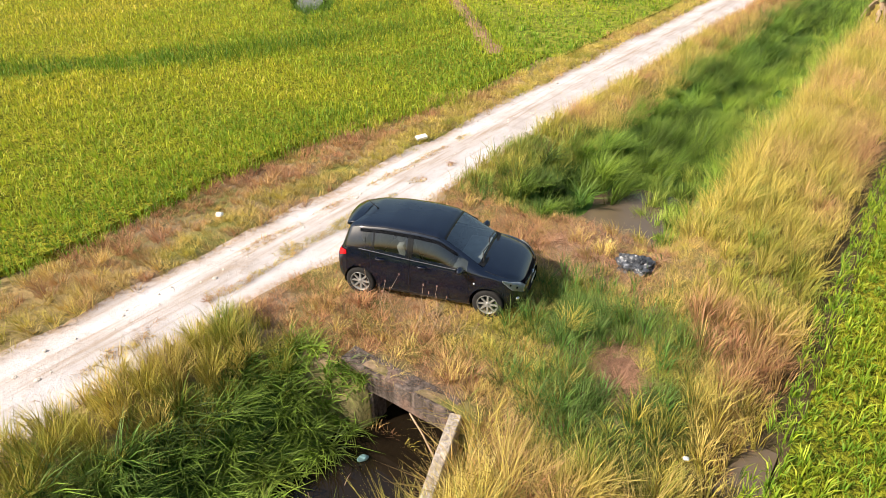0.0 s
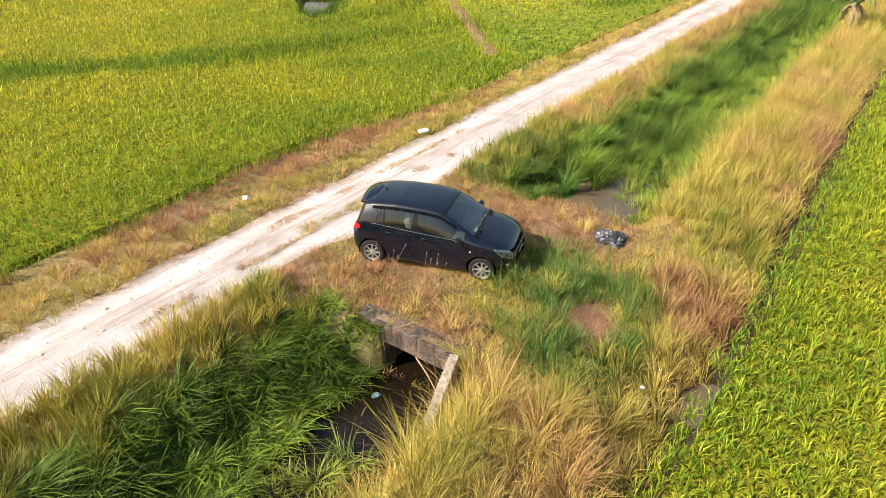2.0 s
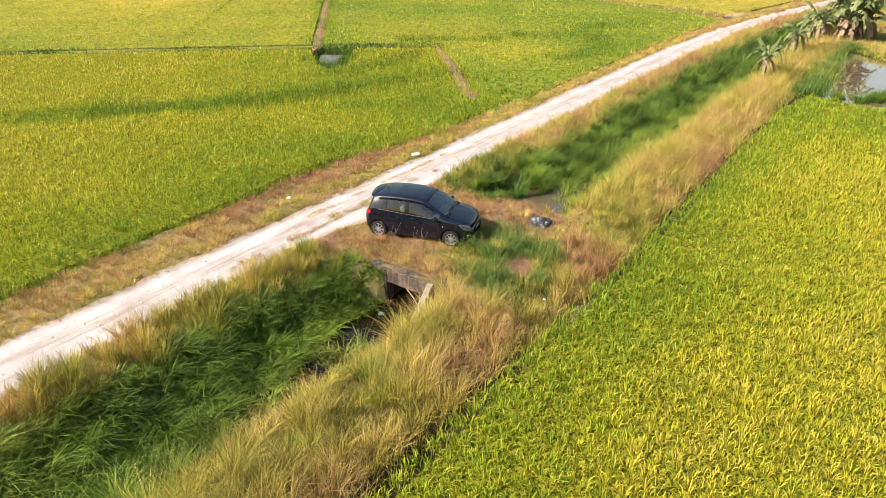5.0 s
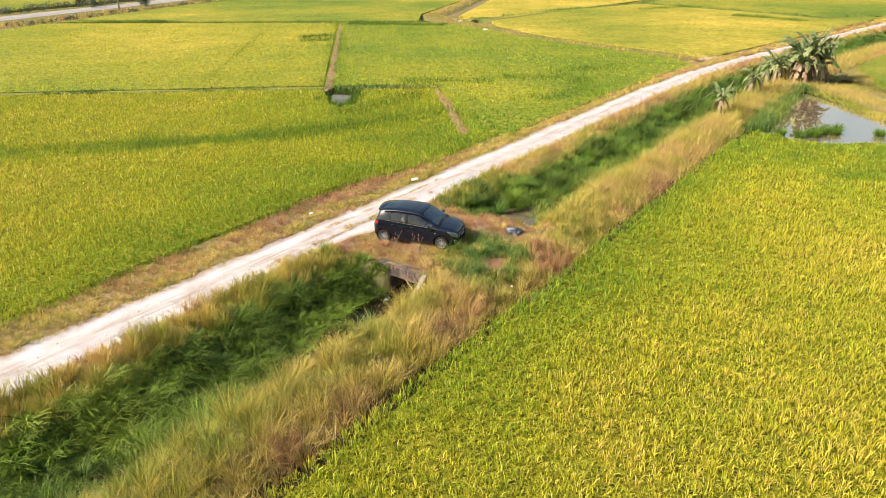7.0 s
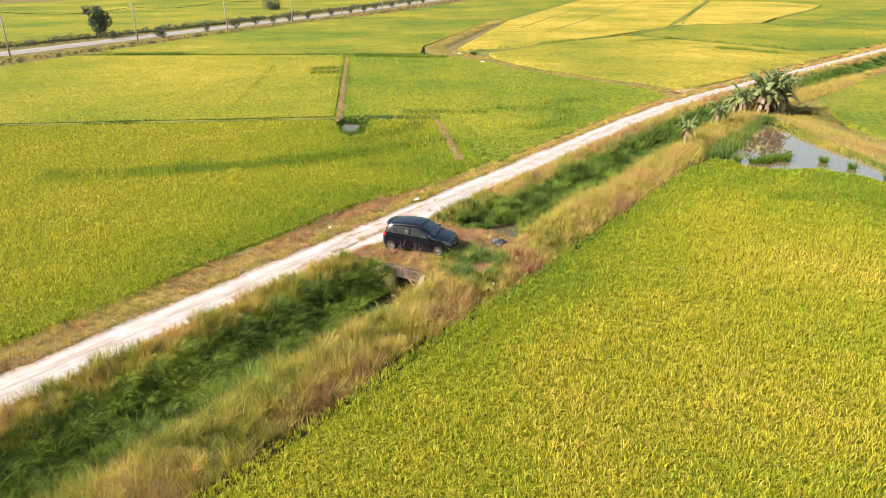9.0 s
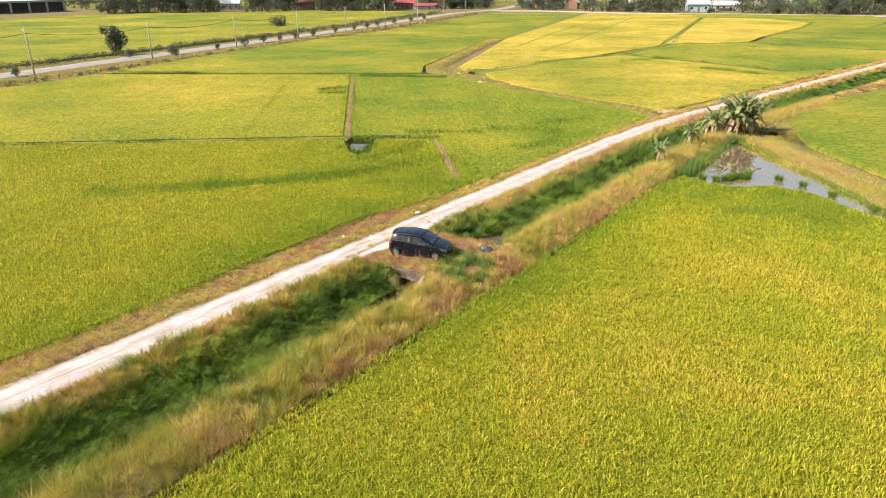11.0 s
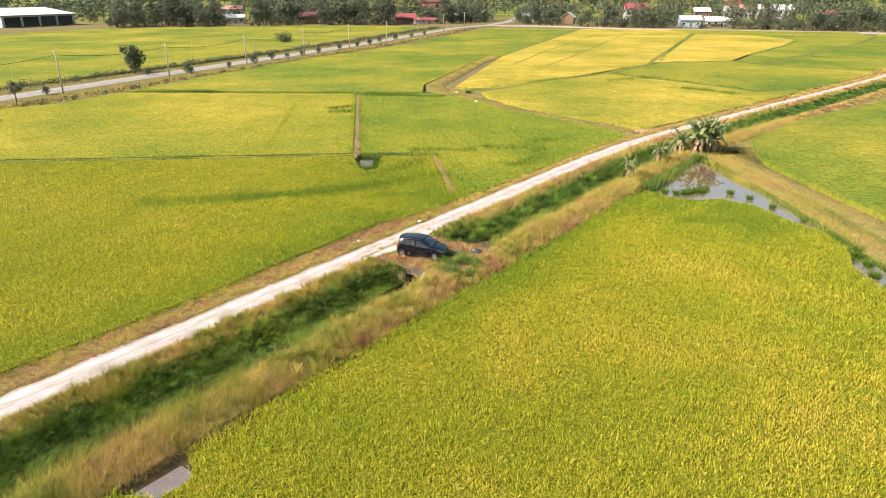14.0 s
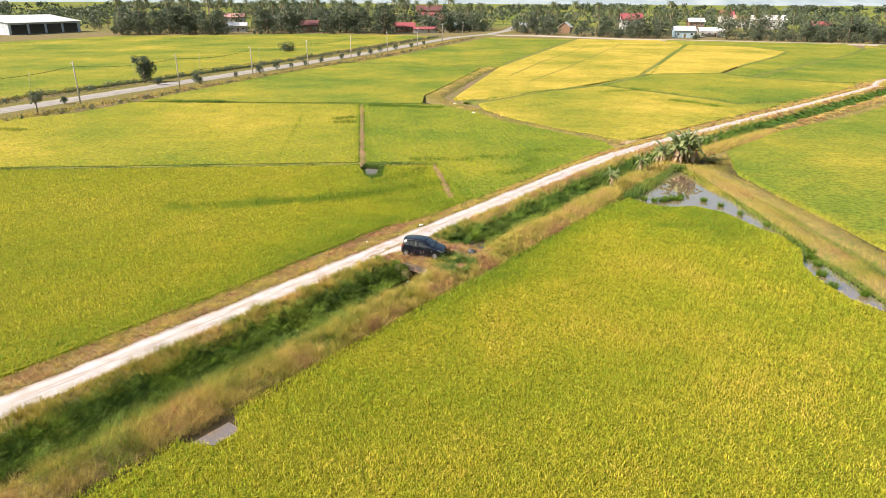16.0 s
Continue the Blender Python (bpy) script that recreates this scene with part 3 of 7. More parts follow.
# ---- wild grass on verges, banks and ditch ----
def strip(name, s0, s1, d0, d1, per_m2, tall, dry, mat, label, width=0.012, lean=(0.2, 0.7), way=None, seg=3, thin=True, keep_if=None, cat="grass", clump=0.35, grow=1.0, kept=True):
    """A belt of grass along the track between two offsets."""
    area = (s1 - s0) * (d1 - d0)
    n = int(area * per_m2)
    s, d = s0 + rng.random(n) * (s1 - s0), d0 + rng.random(n) * (d1 - d0)
    # pull towards tuft centres
    ci, cj = np.floor(s / clump), np.floor(d / clump + 0.5 * (np.floor(s / clump) % 2))

    def cell(k):
        return np.modf(np.abs(np.sin(ci * 12.9898 + cj * 78.233 + k * 37.7) * 43758.5453))[0]

    cs, cd = (ci + 0.1 + 0.8 * cell(1)) * clump, (cj + 0.1 + 0.8 * cell(2) - 0.5 * (ci % 2)) * clump
    pull, big, hue = 0.6, cell(3), cell(4)
    s, d = s + (cs - s) * pull + rng.normal(0, 0.05, n), np.clip(d + (cd - d) * pull + rng.normal(0, 0.05, n), d0 - 0.2, d1 + 0.2)
    fan = np.arctan2(UY * (s - cs) - UX * (d - cd), UX * (s - cs) + UY * (d - cd))
    far = np.abs(s + 12)
    if thin:
        ok = rng.random(n) < np.clip((17 / np.maximum(far, 1)) ** 1.25, 0.16, 1)
        s, d, far, big, hue, fan = s[ok], d[ok], far[ok], big[ok], hue[ok], fan[ok]
    x, y = world_xy(s, d)
    ok = in_sight(x, y) & (free(s, d) if kept else True)
    if keep_if is not None:
        ok &= keep_if(s, d)
    s, d, x, y, far, big, hue, fan = s[ok], d[ok], x[ok], y[ok], far[ok], big[ok], hue[ok], fan[ok]
    n = len(x)
    patch = value_noise(s, d, 1.6, 31) * 0.6 + value_noise(s, d, 0.5, 32) * 0.4
    h = tall * grow * (0.3 + 0.85 * patch + 0.35 * rng.random(n)) * (0.5 + 0.9 * big)
    dd = np.clip((dry(s, d) if callable(dry) else np.full(n, dry)) + 0.42 * (value_noise(s + 50, d, 1.2, 33) - 0.5) + 0.2 * (hue - 0.5), 0, 1)
    w = width * np.clip((far / 17) ** 0.8, 1, 2.6) * (0.7 + 0.6 * rng.random(n))
    turn = fan + rng.normal(0, 0.9, n) if way is None else way + 3.0 * (value_noise(s, d, 0.6, 36) - 0.5) + rng.normal(0, 1.1, n)
    bend_by = lean[0] + (lean[1] - lean[0]) * rng.random(n)
    z = np.maximum(surface(s, d) - 0.02, -0.96)
    for near, cut in ((far < 13, seg), (far >= 13, 1)):
        if near.sum() > 3:
            ob = blades(name, x[near], y[near], z[near], h[near], w[near], bend_by[near], turn[near], dd[near], mat, None, label, cut, np.modf(hue[near] * 3.7)[0])
            tagged(ob, label, cat, "", "stuff")


ALONG = math.atan2(UY, UX)            # heading of the track
RIGHT = ALONG - math.pi / 2           # heading across it


def left_dry(s, d):
    red = np.exp(-((s + 5.5) / 5.5) ** 2) * smooth(-1.9, -2.6, d)
    return 0.72 + 0.34 * red + 0.12 * smooth(-18, -27, s)


def verge_w(s, d):
    return d > -2.3 - 1.7 * np.exp(-((s + 7) / 7) ** 2) - 1.0 * (s < -14) - 0.5 * value_noise(s, s * 0, 2.0, 41)


strip("verge_grass", -46, 60, -4.4, -1.3, 860, 0.30, left_dry, M_GRASS, "short dry reddish and straw grass beside the track", keep_if=verge_w, width=0.014, seg=1, lean=(0.2, 1.0))
strip("verge_grass", 60, 170, -3.8, -1.2, 130, 0.34, lambda s, d: 0.80 + 0.18 * np.sin(s * 0.31), M_GRASS, "short dry reddish and straw grass beside the track", width=0.014, thin=False, seg=1, clump=1.2, lean=(0.4, 1.2))
strip("verge_grass", -46, CULV_A - 0.1, 0.8, 2.6, 1000, 0.60, lambda s, d: 0.58 + 0.06 * smooth(2.0, 1.0, d) - 0.2 * smooth(2.0, 2.6, d), M_GRASS, "tall yellow-green grass on the ditch shoulder", width=0.012, lean=(0.15, 0.6), seg=2)
strip("ditch_grass", -46, CULV_A + 0.0, 2.05, 4.35, 860, 0.62, lambda s, d: 0.10 + 0.40 * value_noise(s, d, 1.5, 58), M_REED, "dense dark green reed grass in the ditch", width=0.022, lean=(0.4, 1.3), way=RIGHT, clump=0.34, seg=3,
      keep_if=lambda s, d: d < np.where(s > -16.5, 3.85 + 0.45 * smooth(-12.6, -16, s), 4.35))
strip("ditch_grass", -46, -17.4, 4.0, 5.8, 800, 0.8, 0.34, M_REED, "low green reed grass in the ditch bottom", width=0.016, lean=(0.3, 1.0), clump=0.5, seg=2)
strip("ditch_grass", -17.6, -13.0, 4.0, 5.7, 620, 0.42, 0.55, M_REED, "half-dry reed grass in the ditch bottom", width=0.018, lean=(0.5, 1.4), clump=0.4, seg=2,
      keep_if=lambda s, d: value_noise(s, d, 0.7, 59) > 0.42 + 0.2 * smooth(-15.2, -14.2, s))
strip("ditch_grass", -46, -13.6, 5.2, 6.3, 420, 0.5, 0.6, M_REED, "light green grass at the bank foot", width=0.015, lean=(0.2, 0.9), seg=2)
strip("bank_grass", -46, CULV_A - 0.1, 5.3, 8.85, 740, 0.80, lambda s, d: 0.58 + 0.07 * np.sin(s * 0.9) + 0.22 * np.exp(-(((s + 13.2) / 1.3) ** 2 + ((d - 8.0) / 0.9) ** 2)) + 0.05 * smooth(7.4, 8.6, d), M_GRASS, "tall straw-yellow grass on the ditch bank", width=0.012, lean=(0.2, 0.9), seg=2,
      keep_if=lambda s, d: ((s < -13.4) | (d > 5.8)) & ((s < -13.0) | (d > 5.6)))


def cross_dry(s, d):
    green = 1.1 * np.exp(-(((s + 8.1) / 1.6) ** 2 + ((d - 6.3) / 1.5) ** 2)) + 0.8 * np.exp(-(((s + 3.0) / 1.2) ** 2 + ((d - 2.4) / 1.2) ** 2)) + 0.7 * np.exp(-(((s + 9.6) / 1.0) ** 2 + ((d - 7.6) / 1.0) ** 2))
    red = np.exp(-(((s + 8.4) / 0.5) ** 2 + ((d - 7.0) / 0.45) ** 2)) + 0.6 * np.exp(-(((s + 5.2) / 1.4) ** 2 + ((d - 5.2) / 1.3) ** 2)) + 0.8 * np.exp(-((s + 10.2) / 0.6) ** 2) * (d < 5.2)
    return np.clip(0.90 - 0.84 * np.clip(green * (0.4 + 1.1 * value_noise(s, d, 0.8, 97)), 0, 1) + 0.18 * red, 0.05, 1)


def bare(s, d):
    worn = np.exp(-(((s + 5.4) / 1.3) ** 2 + ((d - 5.0) / 1.2) ** 2)) * 0.6 + np.exp(-(((s + 8.4) / 0.45) ** 2 + ((d - 7.0) / 0.4) ** 2)) * 0.6
    wheel = 0.85 * np.exp(-((d - 1.1) / 0.9) ** 2) * np.exp(-((s + 7.5) / 1.7) ** 2) + 0.2 * np.exp(-(((s + 9.4) / 0.5) ** 2 + ((d - 2.6) / 1.0) ** 2))
    return rng.random(len(s)) > np.clip(worn + wheel, 0, 0.95)


strip("crossing_grass", CULV_A, CULV_B + 1.2, 0.9, 8.9, 2100, 0.24, cross_dry, M_GRASS, "short trodden dry grass on the culvert crossing", width=0.012, lean=(0.3, 1.2), keep_if=bare, seg=1, clump=0.2)
strip("crossing_grass", CULV_A + 0.05, CULV_A + 1.5, 1.6, 5.6, 420, 0.36, 0.85, M_GRASS, "orange-brown dry grass above the culvert mouth", width=0.010, lean=(0.3, 1.0))
strip("crossing_grass", CULV_A + 0.2, CULV_B + 0.6, 4.6, 8.4, 1000, 0.42, 0.02, M_GRASS, "fresh green grass patch on the crossing", width=0.014, lean=(0.2, 0.8), seg=2,
      keep_if=lambda s, d: (rng.random(len(s)) < 1.9 * value_noise(s, d, 0.7, 96) * np.exp(-(((s + 8.1) / 1.5) ** 2 + ((d - 6.3) / 1.35) ** 2)) + 0.8 * np.exp(-(((s + 9.9) / 0.7) ** 2 + ((d - 7.0) / 0.8) ** 2))) & (((s + 8.4) / 0.5) ** 2 + ((d - 7.0) / 0.42) ** 2 > 1))
strip("crossing_grass", CULV_B + 0.2, CULV_B + 3.0, 1.2, 3.2, 620, 0.36, 0.08, M_GRASS, "fresh green grass beside the track", width=0.013, lean=(0.2, 0.8), seg=2)
strip("crossing_grass", CULV_A + 0.3, CULV_B + 0.4, 1.8, 6.6, 240, 0.36, 0.74, M_GRASS, "dry straw grass tufts on the crossing", width=0.012, lean=(0.2, 0.9), clump=0.7, seg=2,
      keep_if=lambda s, d: value_noise(s, d, 0.8, 57) > 0.5)
strip("dead_grass", -9.5, -7.7, 6.2, 7.7, 1500, 0.20, 0.5, M_DEADGRASS, "flattened reddish dead grass in a bare patch", width=0.010, lean=(1.2, 2.4), seg=2, kept=False,
      keep_if=lambda s, d: (((s + 8.6) * 0.85 - (d - 6.9) * 0.5) / 0.85) ** 2 + (((s + 8.6) * 0.5 + (d - 6.9) * 0.85) / 0.36) ** 2 < 1)
strip("dead_grass", -6.6, -4.8, 4.0, 6.4, 420, 0.24, 0.8, M_DEADGRASS, "flattened pale dead grass on trodden earth", width=0.012, lean=(1.2, 2.2), seg=2)
strip("bank_grass", CULV_A - 0.4, CULV_B + 1.5, 7.2, 9.1, 560, 0.62, lambda s, d: 0.60 + 0.24 * np.exp(-((s + 6.6) / 1.3) ** 2), M_GRASS, "tall straw grass beside the paddy edge", width=0.012, lean=(0.2, 0.8), seg=2,
      keep_if=lambda s, d: (((s + 8.3) / 1.5) ** 2 + ((d - 6.5) / 1.6) ** 2 > 1))
strip("verge_grass", CULV_B + 0.6, 60, 0.8, 2.6, 600, 0.62, lambda s, d: 0.72 - 0.35 * smooth(2, -3, s) + 0.28 * np.exp(-((s - 21) / 5) ** 2) + 0.2 * np.exp(-((s - 41) / 5) ** 2), M_GRASS, "tall tan seeding grass on the track shoulder", width=0.012, lean=(0.2, 0.8), seg=2)
strip("ditch_grass", CULV_B + 0.9, 75, 2.1, 4.6, 560, 0.74, lambda s, d: 0.22 - 0.14 * smooth(5, 35, s), M_REED, "dense dark green grass in the ditch", width=0.018, lean=(0.3, 1.0), way=RIGHT + 0.4, clump=0.6, seg=2, keep_if=lambda s, d: (s > -2.5) | (d < 3.6), grow=1.1)
strip("ditch_grass", CULV_B + 0.9, 75, 4.4, 6.1, 420, 0.55, lambda s, d: 0.48 - 0.2 * smooth(8, 35, s), M_REED, "light green grass on the ditch side", width=0.02, lean=(0.2, 0.8), way=RIGHT + 2.6, clump=0.5, seg=2, keep_if=lambda s, d: (s > -2.5) | (d > 5.3))
strip("bank_grass", CULV_B + 1.0, 66, 6.0, 8.85, 660, 0.80, lambda s, d: 0.66 + 0.24 * np.exp(-((s - 3) / 3.5) ** 2) * smooth(7.5, 8.5, d), M_GRASS, "tall straw-yellow grass on the ditch bank", width=0.012, lean=(0.2, 0.9), seg=2)
strip("verge_grass", 60, 170, 0.9, 2.4, 150, 0.5, lambda s, d: 0.74 + 0.2 * np.sin(s * 0.23 + 1), M_GRASS, "brown dry grass on the track shoulder", width=0.014, thin=False, seg=1, clump=1.2, lean=(0.4, 1.2))
strip("ditch_grass", 75, 170, 2.2, 6.0, 110, 0.55, 0.12, M_REED, "dark green grass in the ditch", width=0.02, thin=False, seg=1, clump=1.4, lean=(0.5, 1.3))
strip("bank_grass", 66, 150, 6.0, 9.0, 120, 0.42, 0.80, M_GRASS, "pale straw grass on the ditch bank", width=0.016, thin=False, seg=1, clump=1.2, lean=(0.5, 1.3))
strip("track_tufts", -46, -10, -0.1, 0.5, 420, 0.09, 0.86, M_GRASS, "small flattened dead grass tufts on the track", width=0.012, lean=(0.8, 1.6), clump=0.22, seg=1, thin=False,
      keep_if=lambda s, d: (value_noise(s, d * 4, 0.45, 53) > 0.60) & (np.abs(d - 0.2 - 0.1 * np.sin(s * 0.7)) < 0.10))
for lane, s0, s1, half in ((-0.62, -9.6, -1.5, 0.15), (0.10, -13.5, -2.5, 0.17)):
    strip("track_tufts", s0, s1, lane - 0.3, lane + 0.3, 1900, 0.10, 0.86, M_GRASS, "brown flattened grass between the wheel ruts", width=0.010, lean=(0.7, 1.7), clump=0.16, seg=2, thin=False,
          keep_if=lambda s, d, lane=lane, half=half: (value_noise(s, d * 3, 0.6, 51) > 0.40) & (np.abs(d - lane - 0.12 * (value_noise(s, s * 0, 0.9, 55) - 0.5)) < half * (0.4 + 0.9 * value_noise(s, s * 0, 0.5, 56))))

strip("verge_grass", 42, 142, -4.6, -2.9, 70, 0.42, 0.6, M_GRASS, "half-dry grass along the paddy edge", width=0.014, thin=False, seg=1, clump=1.2, lean=(0.3, 1.0))

for d0, d1 in ((-1.75, -0.95), (0.25, 0.95)):
    strip("verge_grass", 34, 165, d0, d1, 110, 0.34, lambda s, d: 0.84 + 0.14 * np.sin(s * 0.27), M_GRASS, "dry brown grass creeping over the track edge", width=0.013, thin=False, seg=1, clump=0.9, lean=(0.3, 1.1))

# ---- water ----
def flat(name, outline, z, mat, label, cat):
    bm = bmesh.new()
    f = bm.faces.new([bm.verts.new((x, y, z)) for x, y in outline])
    if f.normal.z < 0:
        f.normal_flip()
    ob = part(name, bm, mat, None)
    return tagged(ob, label, cat, kind="structure")


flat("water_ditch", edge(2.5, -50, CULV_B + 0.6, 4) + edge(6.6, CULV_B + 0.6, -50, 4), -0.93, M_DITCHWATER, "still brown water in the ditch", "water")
flat("water_far_ditch", edge(3.0, CULV_B + 0.6, -0.9, 6) + edge(5.6, -0.9, CULV_B + 0.6, 6), -0.58, M_PUDDLE, "shallow muddy grey water among ditch grass", "water")
flat("water_bank_foot", edge(8.8, -9.7, -8.5, 3) + edge(9.35, -8.5, -9.7, 3), -0.32, M_PUDDLE, "muddy puddle between bank and rice", "water")
flat("water_pond", [(20.6, 29.6), (21.0, 25.4), (23.4, 24.6), (25.8, 25.0), (27.6, 22.8), (28.7, 18.8), (30.0, 15.6), (29.9, 12.6), (28.4, 9.6), (28.0, 6.6), (28.6, 3.0), (30.4, 0), (31.6, 1.5), (31.2, 6), (31.0, 10), (31.3, 14), (31.3, 20), (30.8, 25), (30.8, 30.6), (30.2, 33.5), (29.8, 37), (29.2, 41.0), (28.4, 41.6), (27.3, 39.8), (25.4, 36.6), (23.6, 33.6), (21.8, 31)], -0.30, M_WATER, "muddy brown pond water reflecting the sky", "water")
flat("water_sluice", [(-8.7, 40.6), (-8.5, 38.4), (-7.9, 37.0), (-7.3, 36.2), (-6.9, 37.6), (-7.2, 39.2), (-6.8, 40.6)], -0.2, M_PUDDLE, "standing water at the paddy inlet", "water")
flat("water_nook", edge(9.3, -33.4, -31.4, 4) + edge(10.9, -31.4, -33.4, 4), -0.30, M_WATER, "small puddle at the paddy edge", "water")

# ---- the crossing: concrete culvert ----
# local x runs to the right of the track, y along it
TRACK = Matrix(((UY, UX, 0, OX), (-UX, UY, 0, OY), (0, 0, 1, 0), (0, 0, 0, 1)))


def concrete_mat(name, base, stain, soil=None):
    k = Mat(name, 0.9, 0.2)
    vec = k.coords()
    n1, n2 = k.noise(2.2, 6, 0.65, vec), k.noise(22, 5, 0.7, vec)
    streak = k.noise(3.0, 4, 0.6, k.coords((3.0, 3.0, 0.5)))
    c = k.ramp(n1, [(0.3, tuple(v * 0.7 for v in base)), (0.65, base)])
    c = k.mix(k.ramp(streak, [(0.42, (0, 0, 0)), (0.62, (0.9, 0.9, 0.9))]), c, stain)
    if soil:
        c = k.mix(k.ramp(k.noise(1.6, 5, 0.7, vec), [(0.55, (0, 0, 0)), (0.68, (0.7, 0.7, 0.7))]), c, soil)
    c = k.mix(1.0, c, k.ramp(n2, [(0.34, (0.45,) * 3), (0.62, (1.15,) * 3)]), "MULTIPLY")
    k.color(c).bump(n2, 0.8, 0.04)
    return k.m


M_CONC_DARK = concrete_mat("stained_concrete", (0.21, 0.165, 0.14), (0.06, 0.045, 0.036), (0.30, 0.185, 0.135))
M_CONC_PALE = concrete_mat("weathered_concrete", (0.52, 0.46, 0.40), (0.34, 0.28, 0.22))


def rough_box(x0, x1, y0, y1, z0, z1, cut=0.12, amount=0.012, bevel=0.02):
    """A cast block, cut fine and slightly uneven."""
    bm = bmesh.new()
    box(bm, x0, x1, y0, y1, z0, z1, bevel)
    long_edges = [e for e in bm.edges if e.calc_length() > cut * 2]
    bmesh.ops.subdivide_edges(bm, edges=long_edges, cuts=6, use_grid_fill=True)
    for v in bm.verts:
        v.co += noise.noise_vector(v.co * 4.0) * amount
    return bm


culvert = thing("culvert", "stained concrete box culvert under an earth crossing", "culvert", at=TRACK)
part("lintel", rough_box(3.3, 5.44, CULV_A, CULV_A + 0.34, -0.27, 0.15), M_CONC_DARK, culvert, "brown stained concrete lintel")
part("side_wall", rough_box(3.3, 3.92, CULV_A + 0.02, CULV_A + 0.33, -1.5, -0.274), M_CONC_DARK, culvert)
part("side_wall", rough_box(5.36, 5.64, CULV_A + 0.02, CULV_A + 0.33, -1.5, -0.274), M_CONC_DARK, culvert)
wing = bmesh.new()
prof = [((5.43, CULV_A - 0.004), 0.185), ((5.64, CULV_A - 0.8), -0.14), ((5.88, CULV_A - 1.7), -0.56)]
rows = []
for (x, y), z in prof:
    rows.append([wing.verts.new((x + a, y + b, h)) for a, b, h in ((0, 0, -1.5), (0, 0, z), (0.17, 0.05, z + 0.012), (0.17, 0.05, -1.5))])
for a, b in zip(rows, rows[1:]):
    for k in range(4):
        wing.faces.new((a[k], b[k], b[(k + 1) % 4], a[(k + 1) % 4]))
wing.faces.new(rows[0])
wing.faces.new(rows[-1][::-1])
bmesh.ops.recalc_face_normals(wing, faces=wing.faces)
bmesh.ops.bevel(wing, geom=[e for e in wing.edges], offset=0.014, segments=1, affect="EDGES")
part("wing_wall", wing, M_CONC_PALE, culvert, "pale weathered concrete wing wall")
# unseen block added at the far end to keep light out of the tunnel
part("end_wall", rough_box(3.4, 5.9, CULV_B + 0.05, CULV_B + 0.33, -1.5, -0.37), M_CONC_DARK, culvert)
part("deck_slab", rough_box(3.6, 5.75, CULV_A + 0.36, CULV_B + 0.35, -0.27, -0.12, 0.4), M_CONC_DARK, culvert)
nx, ny = 22, 60
gx, gy = np.meshgrid(np.linspace(3.55, 5.85, nx), np.linspace(CULV_A + 0.05, CULV_B + 0.8, ny), indexing="ij")
gz = 0.15 * smooth(CULV_A + 0.8, CULV_A + 0.2, gy) + 0.025 * (value_noise(gx, gy, 0.5, 61) - 0.5) - 0.35 * smooth(CULV_B + 0.1, CULV_B + 0.8, gy) - 0.04 * smooth(3.75, 3.55, gx) - 0.06 * smooth(5.65, 5.85, gx)
idx = np.arange(nx * ny).reshape(nx, ny)
q = np.stack([idx[:-1, :-1], idx[1:, :-1], idx[1:, 1:], idx[:-1, 1:]], -1).reshape(-1, 4)
part("earth_cover", raw_mesh("earth_cover", np.stack([gx, gy, gz], -1).reshape(-1, 3), q, smooth_faces=True), M_GROUND, culvert, "dry trodden earth over the slab")

# ---- the car ----
def paint_mat():
    """Navy lacquer under a clear coat, with a film of dust."""
    k = Mat("navy_car_paint", 0.3, 0.12, 0.0, (0.004, 0.0065, 0.014))
    k.b.inputs["Coat Weight"].default_value = 1.0
    k.b.inputs["Coat Roughness"].default_value = 0.03
    k.b.inputs["Coat IOR"].default_value = 1.72
    dust = k.noise(2.5, 5, 0.65, k.local())
    c = k.ramp(dust, [(0.35, (0.0022, 0.0042, 0.012)), (0.75, (0.005, 0.008, 0.018))])
    k.color(c)
    k.link(k.ramp(dust, [(0.3, (0.25,) * 3), (0.8, (0.4,) * 3)]), k.b.inputs["Roughness"])
    return k.m


def glass_mat(name, tint, extra=0.10):
    k = Mat(name, 0.03, 0.5)
    tr = k.nt.nodes.new("ShaderNodeBsdfTransparent")
    tr.inputs[0].default_value = (*tint, 1)
    gl = k.node("ShaderNodeBsdfGlossy", Roughness=0.03)
    fr = k.node("ShaderNodeFresnel", IOR=1.6)
    mx = k.node("ShaderNodeMixShader")
    k.link(k.math("ADD", fr.outputs[0], extra), mx.inputs[0])
    k.link(tr.outputs[0], mx.inputs[1])
    k.link(gl.outputs[0], mx.inputs[2])
    k.link(mx.outputs[0], k.out.inputs["Surface"])
    return k.m


M_PAINT = paint_mat()
M_TINT = glass_mat("tinted_glass", (0.22, 0.25, 0.24), 0.06)
M_SHIELD = glass_mat("windscreen_glass", (0.82, 0.92, 0.90), 0.18)
M_PRIVACY = glass_mat("privacy_glass", (0.05, 0.055, 0.055), 0.04)
M_LENS = glass_mat("lamp_glass", (0.92, 0.95, 0.95), 0.0)
M_BLACK = plain("black_plastic", (0.012, 0.012, 0.013), 0.6, 0.2, vary=0.2)
M_RUBBER = plain("tyre_rubber", (0.022, 0.021, 0.020), 0.85, 0.2, vary=0.3)
M_ALLOY = plain("alloy_rim", (0.36, 0.355, 0.34), 0.35, 0.5, 0.45, vary=0.12)
M_VISOR = plain("smoked_visor", (0.008, 0.008, 0.009), 0.18, 0.4, vary=0)
M_DULL = plain("dull_metal", (0.15, 0.15, 0.155), 0.4, 0.5, 0.3, vary=0)
M_CHROME = plain("chrome_trim", (0.75, 0.76, 0.78), 0.12, 0.5, 1.0, vary=0)
